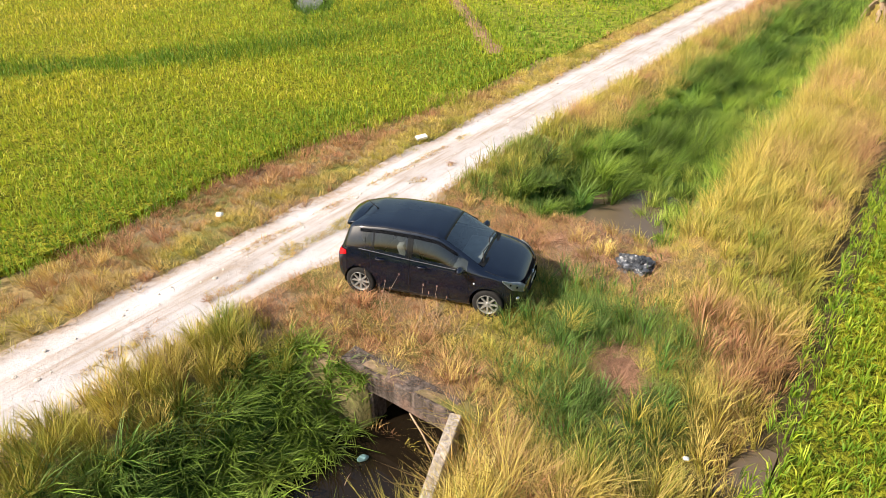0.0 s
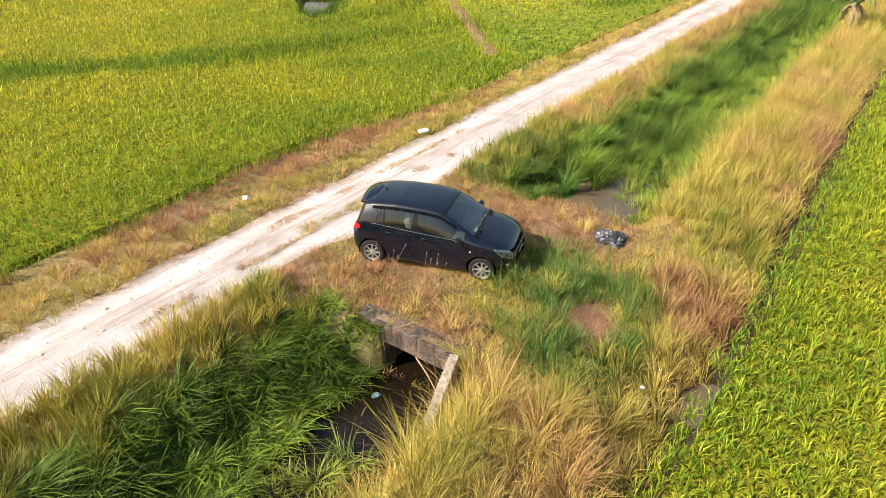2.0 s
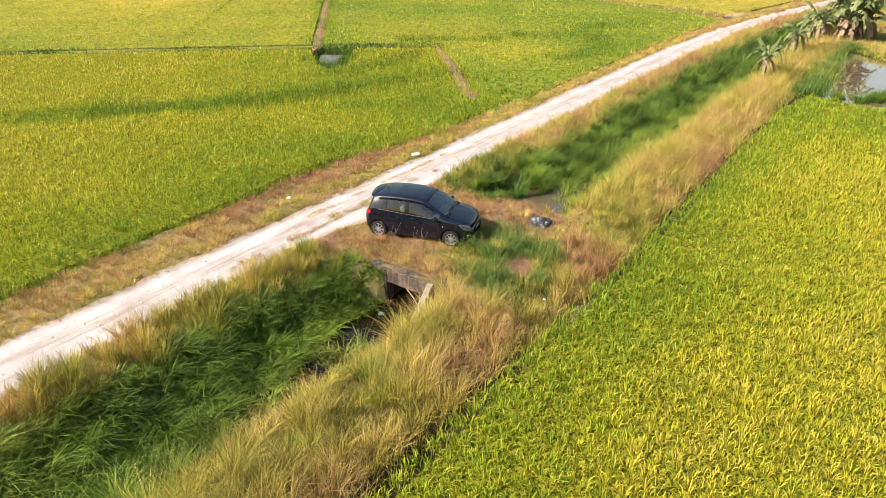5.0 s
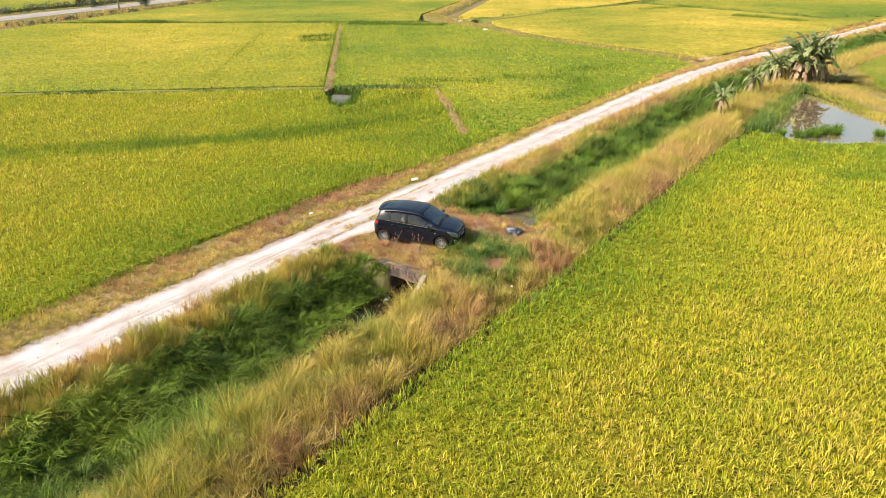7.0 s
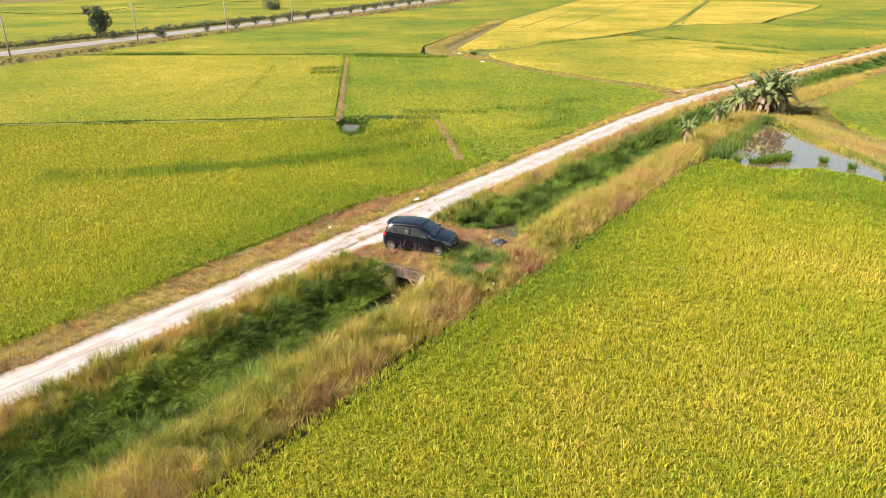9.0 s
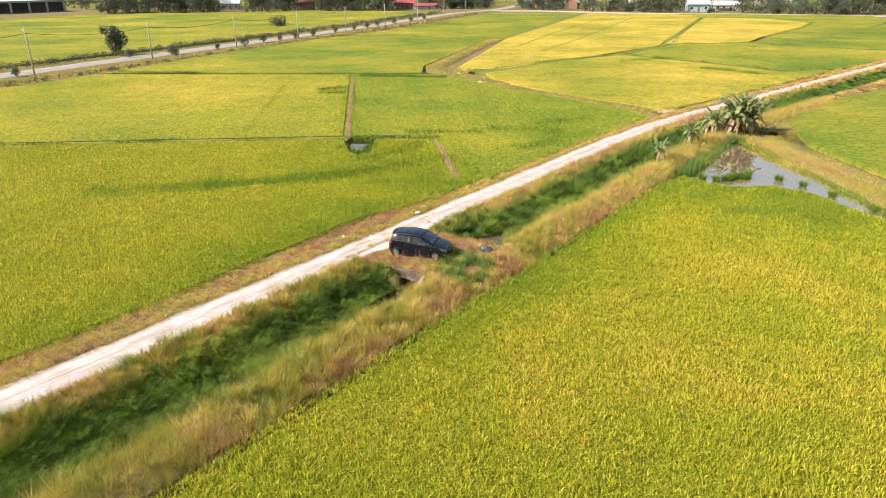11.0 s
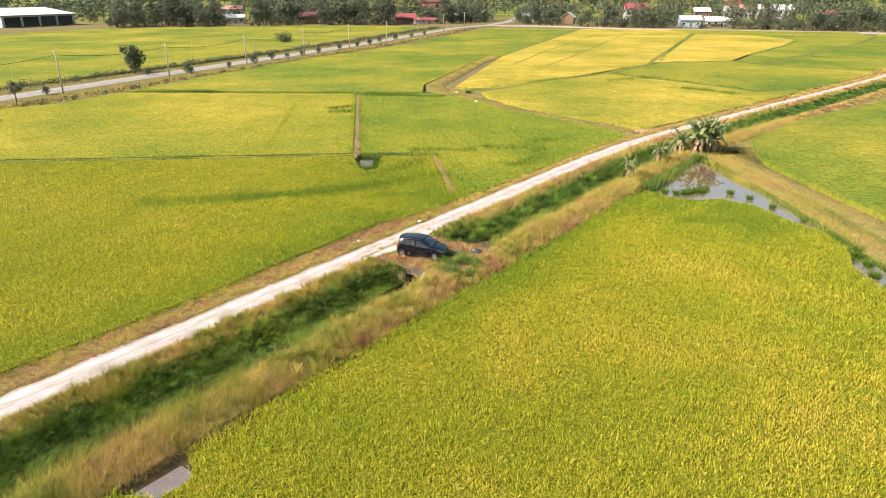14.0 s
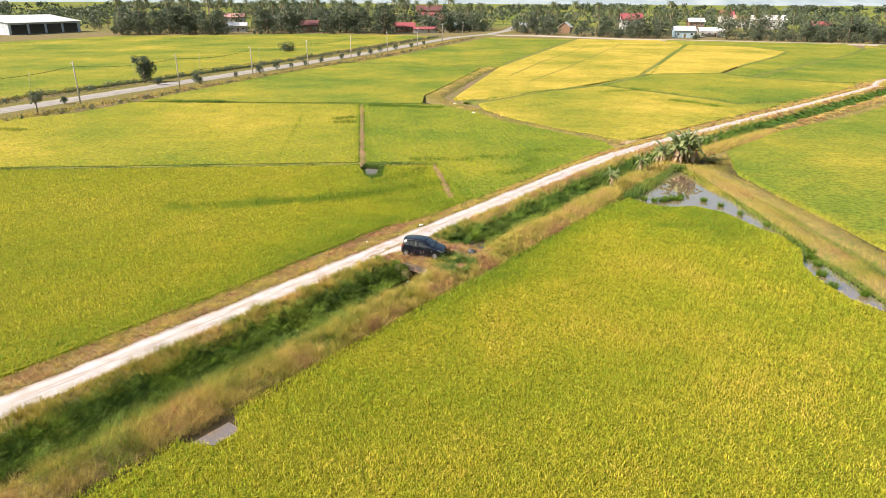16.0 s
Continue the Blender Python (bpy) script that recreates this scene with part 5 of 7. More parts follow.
def nose_strip(y0, y1, z0, z1, out, n=17):
    bm = bmesh.new()
    rows = []
    for y in np.linspace(y0, y1, n):
        f = abs(y) / max(abs(y0), abs(y1))
        x = min(front_x(y), 1.915) + out - 0.035 * f
        rows.append([bm.verts.new((x, y, z0 + 0.02 * f)), bm.verts.new((x - 0.012, y, z1 + 0.015 * f))])
    for a, b in zip(rows, rows[1:]):
        bm.faces.new((a[0], b[0], b[1], a[1])).smooth = True
    bmesh.ops.solidify(bm, geom=bm.faces[:], thickness=0.02)
    bmesh.ops.recalc_face_normals(bm, faces=bm.faces)
    return bm


part("grille", nose_strip(-0.46, 0.46, 0.60, 0.72, 0.010), M_BLACK, car)
part("grille_bar", nose_strip(-0.48, 0.48, 0.655, 0.685, 0.026), M_CHROME, car, "chrome bar across the grille")
part("badge", smooth_mesh(nose_strip(-0.05, 0.05, 0.635, 0.70, 0.036, 5)), M_CHROME, car)
part("lower_grille", nose_strip(-0.52, 0.52, 0.33, 0.47, 0.008), M_BLACK, car)
part("number_plate", nose_strip(-0.22, 0.22, 0.49, 0.60, 0.024, 5), M_PLATE, car, "black number plate")
for k in range(7):
    y = -0.165 + k * 0.055
    bm = bmesh.new()
    box(bm, 1.945, 1.949, y - 0.015, y + 0.015, 0.515, 0.575)
    part("plate_bar", bm, M_WHITE, car)
for sg in (1, -1):
    bm = bmesh.new()
    bmesh.ops.create_uvsphere(bm, u_segments=14, v_segments=8, radius=0.045)
    bmesh.ops.translate(bm, verts=bm.verts, vec=(front_x(0.60) - 0.03, 0.60 * sg, 0.42))
    part("fog_lamp", smooth_mesh(bm), M_CHROME, car)
bm = bmesh.new()
box(bm, -0.02, 0.02, -0.11, 0.11, -0.03, 0.03, 0.012)
bmesh.ops.translate(bm, verts=bm.verts, vec=(0.50, 0, 1.24))
part("rear_view_mirror", bm, M_BLACK, car)
bm = bmesh.new()
box(bm, -1.735, -1.70, -0.25, 0.25, 0.66, 0.77, 0.006)
part("number_plate", bm, M_PLATE, car, "black number plate")

# trim the overhangs and the roof to the car's proportions
for ob in car.children:
    if ob.type == "MESH":
        for v in ob.data.vertices:
            if v.co.x > AXLE_F:
                v.co.x = AXLE_F + (v.co.x - AXLE_F) * 0.91
            elif v.co.x < AXLE_R:
                v.co.x = AXLE_R + (v.co.x - AXLE_R) * 0.91
            if v.co.z > 0.6:
                v.co.z = 0.6 + (v.co.z - 0.6) * 0.965
for ob in car.children_recursive:
    if ob.name.startswith(("lamp_bulb", "mirror_glass")):
        for v in ob.data.vertices:
            v.co.x = AXLE_F + (v.co.x - AXLE_F) * 0.91 if v.co.x > AXLE_F else v.co.x
            v.co.z = 0.6 + (v.co.z - 0.6) * 0.965

# ---- bunds, soil paths and pond bank ----
def soil_mat(name, a, b, grass):
    k = Mat(name, 0.95, 0.1)
    vec = k.coords()
    n1, n2 = k.noise(1.4, 5, 0.65, vec), k.noise(12, 4, 0.6, vec)
    c = k.ramp(n2, [(0.3, a), (0.7, b)])
    c = k.mix(k.ramp(n1, [(0.5, (0, 0, 0)), (0.62, (1, 1, 1))]), c, grass)
    k.color(c).bump(n2, 0.6, 0.06)
    return k.m


M_REDSOIL = soil_mat("red_path_soil", (0.20, 0.11, 0.065), (0.40, 0.25, 0.16), (0.16, 0.12, 0.05))
M_WETRICE = blade_mat("wet_rice_leaf", [(0.0, (0.05, 0.125, 0.012)), (1.0, (0.15, 0.25, 0.02))], tip=(0.16, 0.24, 0.02), tip_share=0.3, share=0.3)
M_BUND = soil_mat("bund_turf", (0.14, 0.145, 0.04), (0.26, 0.24, 0.07), (0.13, 0.19, 0.03))
M_DRYBANK = soil_mat("dry_bank_turf", (0.15, 0.12, 0.045), (0.27, 0.21, 0.08), (0.12, 0.15, 0.035))


def along(pts, step=0.8):
    """Even points along a bent line, with the side direction at each."""
    P = np.array(pts, float)
    seg = np.hypot(*np.diff(P, axis=0).T)
    t = np.concatenate([[0], np.cumsum(seg)])
    n = max(4, int(t[-1] / step))
    u = np.linspace(0, t[-1], n)
    x, y = np.interp(u, t, P[:, 0]), np.interp(u, t, P[:, 1])
    if n > 12:
        ker = np.ones(5) / 5
        x[2:-2], y[2:-2] = np.convolve(x, ker, "valid"), np.convolve(y, ker, "valid")
    dx, dy = np.gradient(x), np.gradient(y)
    m = np.hypot(dx, dy)
    return x, y, dy / m, -dx / m


def ridge(name, pts, width, top, mat, label, cat="bund", kind="structure", foot=-0.42, wobble=0.25, step=0.8):
    x, y, sx, sy = along(pts, step)
    n = len(x)
    ends = np.clip(np.minimum(np.arange(n), np.arange(n)[::-1]) / 3.0, 0.25, 1)
    wv = ends * width * (1 + wobble * (value_noise(x, y, 1.7, 71) - 0.5) * 2)
    co = []
    for f, z in ((-1.0, foot), (-0.62, top - 0.04), (0.0, top + 0.03), (0.62, top - 0.04), (1.0, foot)):
        co.append(np.stack([x + sx * wv * 0.5 * f, y + sy * wv * 0.5 * f, z + 0.06 * (value_noise(x * 3, y * 3 + f, 1.0, 72) - 0.5)], -1))
    co = np.stack(co, 1)
    idx = np.arange(n * 5).reshape(n, 5)
    q = np.stack([idx[:-1, :-1], idx[:-1, 1:], idx[1:, 1:], idx[1:, :-1]], -1).reshape(-1, 4)
    caps = np.array([[0, 1, 2, 3], [n * 5 - 2, n * 5 - 3, n * 5 - 4, n * 5 - 5]])
    tri = np.array([[0, 3, 4], [n * 5 - 5, n * 5 - 1, n * 5 - 2]])
    ob = new(name, raw_mesh(name, co.reshape(-1, 3), np.concatenate([q, caps]), tri, mats=[mat], smooth_faces=True))
    return tagged(ob, label, cat, "", kind)


def tuft_line(name, pts, width, per_m, tall, dry, mat, label, z=-0.1, bw=0.04, seg=1, lean=(0.1, 0.6)):
    x, y, sx, sy = along(pts, 0.5)
    n = int(per_m * 0.5 * len(x))
    k = rng.integers(0, len(x), n)
    off = rng.normal(0, 0.27, n) * width
    px, py = x[k] + sx[k] * off + rng.normal(0, 0.25, n), y[k] + sy[k] * off + rng.normal(0, 0.25, n)
    ok = in_sight(px, py)
    px, py = px[ok], py[ok]
    n = len(px)
    h = tall * (0.4 + 0.8 * value_noise(px, py, 2.2, 73)) * (0.7 + 0.5 * rng.random(n))
    d = np.clip(dry + 0.5 * (value_noise(px, py, 3.0, 74) - 0.5), 0, 1)
    ob = blades(name, px, py, np.full(n, z), h, bw * (0.6 + 0.8 * rng.random(n)), lean[0] + (lean[1] - lean[0]) * rng.random(n), rng.random(n) * 6.28, d, mat, None, label, seg)
    return tagged(ob, label, "grass", "", "stuff")


PATH_A = [(-9.2, 40.8), (-9.4, 42.6), (-11.3, 57), (-13.7, 75), (-16.05, 92.3)]
PATH_B = [(-0.5, 42.6), (0.6, 36), (1.3, 31), (1.9, 26.6)]
BUND_1 = [(-110, 32.8), (-80, 35.4), (-52, 38), (-26, 40.7), (-9.6, 42.4)]
BUND_1B = [(-8.4, 42.4), (-4, 42.6), (-0.4, 42.5)]
BUND_2 = [(-61, 92.6), (-36, 92.5), (-16, 92.6), (-2.5, 92.8)]
BUND_C = [(26.5, 58.0), (24, 59.4), (18.8, 65.5), (10.9, 75.4), (6.6, 85), (0.2, 94), (-2.9, 104.5), (0.4, 120), (8.0, 155), (12.5, 168.5)]
BUND_3 = [(14.5, 170.5), (6, 170), (-18, 178), (-34, 181)]
BUND_4 = [(4, 96), (21, 113), (37, 125.4), (55, 151.8), (75.6, 156), (80.2, 147), (92, 137.2), (101, 133.8)]
BUND_5 = [(37, 125.2), (46.9, 112.4), (53.8, 104), (57.6, 96), (67, 100)]
BUND_6 = [(55, 152), (74, 203.4), (106, 283.6)]
BUND_7 = [(79.5, 147.5), (107.5, 179.2), (149.5, 227.5), (175, 263.4)]
BUND_8 = [(89, 176), (119, 218.5), (133.5, 243), (131, 270), (107, 284)]
BUND_9 = [(14.5, 169), (19, 185.5), (41, 255), (63, 326)]
FURROWS = [[(15.7, 143.5), (29.9, 188.8), (69, 296)], [(20.6, 133.5), (34, 166.3), (78, 288)], [(0.3, 217), (17, 262.5), (38, 331)], [(-3, 182), (9.8, 191.5), (17, 218.6), (27.5, 246)]]
ridge("bund_path", PATH_A, 1.0, -0.0, M_REDSOIL, "bare reddish soil path between paddies", "path", foot=-0.1, wobble=0.5)
ridge("bund_path", PATH_B, 1.0, -0.0, M_REDSOIL, "bare reddish soil path between paddies", "path", foot=-0.1, wobble=0.5)
for pts, w in ((BUND_1, 0.9), (BUND_1B, 0.9), (BUND_2, 2.6), (BUND_3, 6.0), (BUND_4, 7.5), (BUND_5, 5.0), (BUND_6, 7.0), (BUND_7, 5.5), (BUND_8, 5.5), (BUND_9, 6.0)):
    ridge("bund", pts, w, 0.07 if w < 2 else 0.02, M_BUND, "low grassy earth bund between paddies")
ridge("bund", BUND_C, 4.6, 0.02, M_DRYBANK, "dry grassy earth bund between paddies")
# shaded gaps in the rice, drawn as raised dark green strips
for pts in FURROWS:
    ridge("furrow", pts, 0.8, 0.16, M_BUND, "raised green strip drawn for a shaded gap in rice", "furrow", foot=0.02)
for pts, per, tall in ((BUND_1, 90, 0.42), (BUND_1B, 110, 0.5), (BUND_2, 40, 0.65), (BUND_3, 26, 0.7), (BUND_4, 24, 0.7), (BUND_5, 24, 0.8), (BUND_6, 16, 0.6), (BUND_7, 16, 0.6), (BUND_8, 14, 0.6)):
    tuft_line("bund_grass", pts, 1.1, per, tall, 0.12, M_GRASS, "dark green tufts growing on a paddy bund", -0.15, 0.06, 0)
tuft_line("bund_grass", BUND_C, 3.2, 110, 0.5, 0.6, M_GRASS, "half-dry grass growing on a paddy bund", -0.05, 0.06)
for off in (-0.75, 0.75):
    tuft_line("bund_grass", [(px + off * 0.8, py) for px, py in PATH_A[1:]], 0.8, 60, 0.5, 0.25, M_RICE, "rice leaning over the soil path", -0.05, 0.035)
    tuft_line("bund_grass", [(px + off * 0.8, py) for px, py in PATH_B], 0.7, 90, 0.42, 0.3, M_RICE, "rice leaning over the soil path", -0.05, 0.04)
for pts, per in (([(-26, 24.3), (-22, 24.0), (-19.5, 24.6)], 40), ([(-17.6, 25.2), (-14.2, 25.4)], 110), ([(-13.4, 25.6), (-9, 27.2), (-5, 30), (-1, 32.6), (1.2, 34)], 70), ([(-7, 33), (-4, 36), (-2, 40)], 60), ([(-5, 18.5), (-2.5, 20.5)], 40), ([(-3.2, 44.6), (0.5, 45.4), (4, 44.8)], 90), ([(5.5, 46.6), (9, 46.8), (12.5, 45.6)], 100), ([(11.8, 45), (11, 40.5), (8, 37.5)], 70), ([(10, 49), (13, 51), (17, 52)], 50), ([(-17.5, 71.4), (-14.6, 71.8)], 120), ([(-18.3, 74.4), (-15.3, 76.8)], 120), ([(-57.6, 95.0), (-49.2, 93.6), (-43.2, 93.7)], 130), ([(-14.5, 90.4), (-7.5, 89.5), (-0.6, 88.2)], 120), ([(-67.6, 63.2), (-63.3, 61.9)], 90), ([(45.2, 100.1), (49.3, 97.0), (52.4, 91.8)], 130), ([(33.3, 111.3), (41.8, 116.4), (47.5, 118.6)], 70)):
    tuft_line("tall_rice", pts, 2.6, per * 1.7, 0.62, 0.45, M_WETRICE, "darker green taller rice in a wet spot", 0.0, 0.035)
tuft_line("bund_grass", [(-10.2, 42), (-10.8, 50), (-12.5, 60), (-17, 92)], 0.5, 14, 0.5, 0.1, M_GRASS, "green tufts beside the soil path", -0.1, 0.05)
tuft_line("bund_grass", [(-9.4, 37.5), (-9.6, 41.4)], 0.7, 130, 0.8, 0.2, M_WETRICE, "tall dark green grass round the paddy inlet", -0.3, 0.05)
tuft_line("bund_grass", [(-6.3, 38.5), (-6.4, 41.0), (-8.6, 41.9)], 0.6, 130, 0.7, 0.2, M_WETRICE, "tall dark green grass round the paddy inlet", -0.3, 0.05)
tuft_line("tall_rice", [(-24.5, 78.4), (-22.2, 60.4), (-20.5, 45.2)], 0.5, 26, 0.4, 0.6, M_WETRICE, "faint green foot track through the rice", 0.0, 0.035)
POND_BANK = [(30.6, 43.4), (31.6, 39), (32.2, 28), (32.3, 17.4), (32.6, 8), (33.4, -2), (42, -40)]
OUTER_BANK = [(32.6, 43), (33.6, 38), (34.4, 31.4), (35.5, 19.5), (36, 10.8), (37, -2), (46, -40)]
ridge("pond_bank", OUTER_BANK, 2.6, 0.05, M_DRYBANK, "dry brown bank between pond and field", "bank", wobble=0.2)
tuft_line("bank_grass", OUTER_BANK, 2.6, 340, 0.46, 0.62, M_GRASS, "brown dry grass on the outer pond bank", -0.05, 0.024, 1, (0.2, 0.9))
tuft_line("bank_grass", [((a[0] + b[0]) / 2 + 0.1, (a[1] + b[1]) / 2) for a, b in zip(POND_BANK, OUTER_BANK)], 1.6, 380, 0.40, 0.20, M_GRASS, "green and straw turf between two banks", -0.25, 0.026, 1, (0.2, 0.9))
ridge("pond_bank", POND_BANK, 2.3, 0.08, M_DRYBANK, "dry grassy bank between pond and field", "bank", wobble=0.15)
tuft_line("bank_grass", POND_BANK, 2.0, 560, 0.56, 0.64, M_GRASS, "tall straw grass on the pond bank", -0.02, 0.022, 1, (0.2, 0.8))
tuft_line("bank_grass", [(30.0, 41), (30.3, 36.6), (30.2, 33.6), (31.0, 30.4), (31.3, 24), (31.5, 18), (31.4, 12), (31.8, 6), (32, 0)], 1.2, 300, 0.42, 0.30, M_GRASS, "low leafy green weeds at the pond edge", -0.32, 0.04, 0)
tuft_line("bank_grass", [(31.0, 16.6), (30.5, 13.6), (30.4, 11.2)], 1.6, 170, 0.5, 0.5, M_WETRICE, "marsh grass standing in shallow pond water", -0.32, 0.03, 1)
tuft_line("bank_grass", [(20.2, 29.4), (21.4, 31.2), (23.2, 33.9), (25.0, 36.9), (26.9, 40.1), (28.4, 42.2), (30, 42.6)], 1.3, 460, 0.75, 0.12, M_GRASS, "dark green grass along the pond edge", -0.3, 0.03, 0)
tuft_line("bank_grass", edge(11.2, 40, 140, 30), 3.0, 170, 0.42, 0.74, M_GRASS, "straw grass on the field edge beside the ditch", -0.05, 0.03, 1, (0.3, 1.1))
ridge("field_margin", edge(10.6, 40, 140, 30), 5.0, -0.02, M_DRYBANK, "dry turf margin between ditch and field", "bank", wobble=0.1)
tuft_line("bank_grass", [(31, 47.5), (34, 45), (37, 42.6)], 3.6, 340, 0.4, 0.6, M_GRASS, "green and straw turf behind the banana clump", -0.3, 0.022, 1, (0.3, 1.0))
tuft_line("bund_grass", [(-9.0, 39.5), (-8.8, 37.4), (-7.2, 36.0), (-6.4, 37.4), (-6.4, 40)], 0.8, 150, 0.55, 0.5, M_WETRICE, "dark tufts standing in inlet water", -0.2, 0.03, 1)
tuft_line("bank_grass", [(18, 27.6), (19.4, 29.6), (21.2, 31)], 0.9, 110, 0.6, 0.25, M_GRASS, "green grass clumps at the pond corner", -0.3, 0.04, 1)
ridge("bare_patch", [(25.4, 56.0), (28.6, 60.2)], 4.4, 0.02, soil_mat("sandy_patch", (0.42, 0.30, 0.2), (0.55, 0.42, 0.3), (0.36, 0.28, 0.14)), "bare sandy patch beside the track", "ground")


def rice_hill(x, y, size):
    n = int(300 * size)
    a, r = rng.random(n) * 6.28, 0.32 * size * np.sqrt(rng.random(n))
    px, py = x + r * np.cos(a), y + r * np.sin(a)
    ob = blades("rice_clump", px, py, np.full(n, -0.42), 0.75 * (0.7 + 0.4 * rng.random(n)), np.full(n, 0.028), 0.1 + 0.7 * rng.random(n), a, np.full(n, 0.6), M_WETRICE, None)
    return tagged(ob, "lone clump of green rice standing in pond water", "rice clump", "rice clumps in the pond", "")


for x, y, k in ((24.9, 28.9, 1.5), (24.0, 28.8, 0.8), (23.4, 28.2, 1.0), (22.5, 28.0, 0.7), (21.6, 28.6, 0.7), (25.7, 29.7, 0.6), (27.6, 28.3, 0.7), (28.7, 26.6, 0.6), (29.6, 23.9, 0.6), (30.6, 20.4, 0.5), (30.4, 10.6, 0.8), (29.7, 8.6, 0.9), (29.4, 6.4, 0.8), (30.9, 5.0, 0.7), (31.3, 13.4, 0.9), (30.6, 12.2, 0.9)):
    rice_hill(x, y, k)

# ---- banana plants ----
M_BANANA = blade_mat("banana_leaf", [(0.0, (0.09, 0.145, 0.05)), (0.5, (0.25, 0.30, 0.13)), (1.0, (0.56, 0.44, 0.10))], gain=(0.55, 1.35), tip=(0.3, 0.25, 0.1), tip_share=0.2)
M_DEADLEAF = blade_mat("dead_banana_leaf", [(0.0, (0.20, 0.13, 0.08)), (1.0, (0.46, 0.33, 0.21))], tip=(0.2, 0.13, 0.08), share=0.15)
M_STEM = plain("banana_stem", (0.22, 0.20, 0.10), 0.8, 0.2, vary=0.35, scale=3)


def leaf_mesh(name, length, width, rise, droop, mat, torn=0.35, dry=0.3):
    """One big leaf: arched midrib, two torn halves."""
    n = 14
    t = np.linspace(0, 1, n)
    cx = length * (t - 0.18 * t * t)
    cz = length * (rise * t - droop * t ** 2.2)
    wid = width * np.sin(math.pi * np.clip(t * 0.92 + 0.06, 0, 1)) ** 0.6
    co, quads, tris, al = [], [], [], []
    for sg in (1, -1):
        for k in range(1, n - 1):
            a, b = cx[k], cx[k + 1]
            if rng.random() < torn * 0.4:
                continue
            w0, w1 = wid[k] * (1 - torn * 0.5 * rng.random()), wid[k + 1] * (1 - torn * 0.5 * rng.random())
            hang0, hang1 = 0.35 + 0.4 * rng.random(), 0.35 + 0.4 * rng.random()
            base = len(co)
            gap = 0.06 * (b - a)
            co += [(a + gap, 0, cz[k]), (b - gap, 0, cz[k + 1]), (b + 0.12 * w1 - gap, sg * w1 * 0.92, cz[k + 1] - hang1 * w1), (a + 0.12 * w0 + gap, sg * w0 * 0.92, cz[k] - hang0 * w0)]
            quads.append([base, base + 1, base + 2, base + 3] if sg > 0 else [base + 3, base + 2, base + 1, base])
            al += [0.1, 0.1, 0.8, 0.8]
    # midrib
    for k in range(n - 1):
        base = len(co)
        r0, r1 = 0.035 * (1 - 0.8 * t[k]), 0.035 * (1 - 0.8 * t[k + 1])
        co += [(cx[k], r0, cz[k]), (cx[k + 1], r1, cz[k + 1]), (cx[k + 1], -r1, cz[k + 1] + 0.01), (cx[k], -r0, cz[k] + 0.01)]
        quads.append([base, base + 1, base + 2, base + 3])
        al += [0.5] * 4
    m = len(co)
    return raw_mesh(name, co, quads, None, [mat], {"dry": np.full(m, dry), "tone": np.full(m, rng.random()), "along": np.array(al)})


LEAVES = [leaf_mesh("leaf", 1.0, 0.135, r, d, M_BANANA, 0.35, dr) for r, d, dr in ((1.6, 0.95, 0.25), (1.2, 1.0, 0.35), (0.75, 0.85, 0.4), (1.6, 0.3, 0.5), (1.1, 1.3, 0.55))]
DEAD = [leaf_mesh("dead_leaf", 1.0, 0.16, 0.15, 1.25, M_DEADLEAF, 0.6, 0.5) for _ in range(2)]


def banana(x, y, z, tall, stems, label):
    plant = thing("banana_plant", label, "banana plant", "banana plants by the ditch", at=pose(x, y, z))
    for k in range(stems):
        a, r = k * 2.4 + rng.random(), 0.10 * tall * math.sqrt(k)
        bx, by = r * math.cos(a), r * math.sin(a)
        hs = tall * 0.55 * (0.7 + 0.4 * rng.random())
        lx, ly = rng.normal(0, 0.12), rng.normal(0, 0.12)
        part("stem", tube(bmesh.new(), [(bx, by, -0.1), (bx + lx * 0.5, by + ly * 0.5, hs * 0.55), (bx + lx, by + ly, hs)], [0.14 * tall / 4, 0.11 * tall / 4, 0.06 * tall / 4], 9), M_STEM, plant)
        nl = 13
        for q in range(nl):
            size = tall * (0.40 + 0.16 * rng.random()) * (0.6 if q == 0 else 1)
            ob = part("leaf", LEAVES[3 if q == 0 else (0, 1, 2, 4)[int(rng.integers(0, 4))]], None, plant)
            ob.matrix_basis = pose(bx + lx, by + ly, hs - 0.05 * q * tall / 4, 0, 0, q * 137.5 + rng.random() * 40) @ Matrix.Scale(size, 4)
        for q in range(9):
            ob = part("dead_leaf", DEAD[q % 2], None, plant)
            ob.matrix_basis = pose(bx + lx * 0.8, by + ly * 0.8, hs * (0.75 + 0.15 * rng.random()), 0, 0, q * 72 + rng.random() * 50) @ Matrix.Scale(tall * (0.26 + 0.14 * rng.random()), 4)
    return plant


banana(30.5, 45.1, 0.0, 4.7, 6, "tall clump of banana plants with hanging dead leaves")
banana(27.8, 44.4, 0.0, 2.9, 4, "clump of banana plants with pale green leaves")
banana(24.2, 39.7, 0.1, 2.9, 1, "small banana plant with yellowing leaves on the bank")
banana(19.1, 32.4, 0.1, 2.5, 1, "young banana plant with a withered brown base")
banana(39.3, 57.6, 0.0, 1.3, 1, "young low banana plant beside the ditch")

# ---- paved road with its poles ----
POLES = [(-79.2, 65.0), (-70.2, 91.4), (-61.3, 118.0), (-52.0, 144.6), (-42.9, 171.6), (-33.9, 198.6), (-24.4, 228), (-14.9, 264), (-5.0, 300), (5.0, 334)]
PX, PY = np.array(POLES).T
LEFT_N = (-0.948, 0.318)
road_line = [(x + LEFT_N[0] * 5.2, y + LEFT_N[1] * 5.2) for x, y in [(-112, -30)] + POLES] + [(20, 372), (34, 420), (50, 520)]


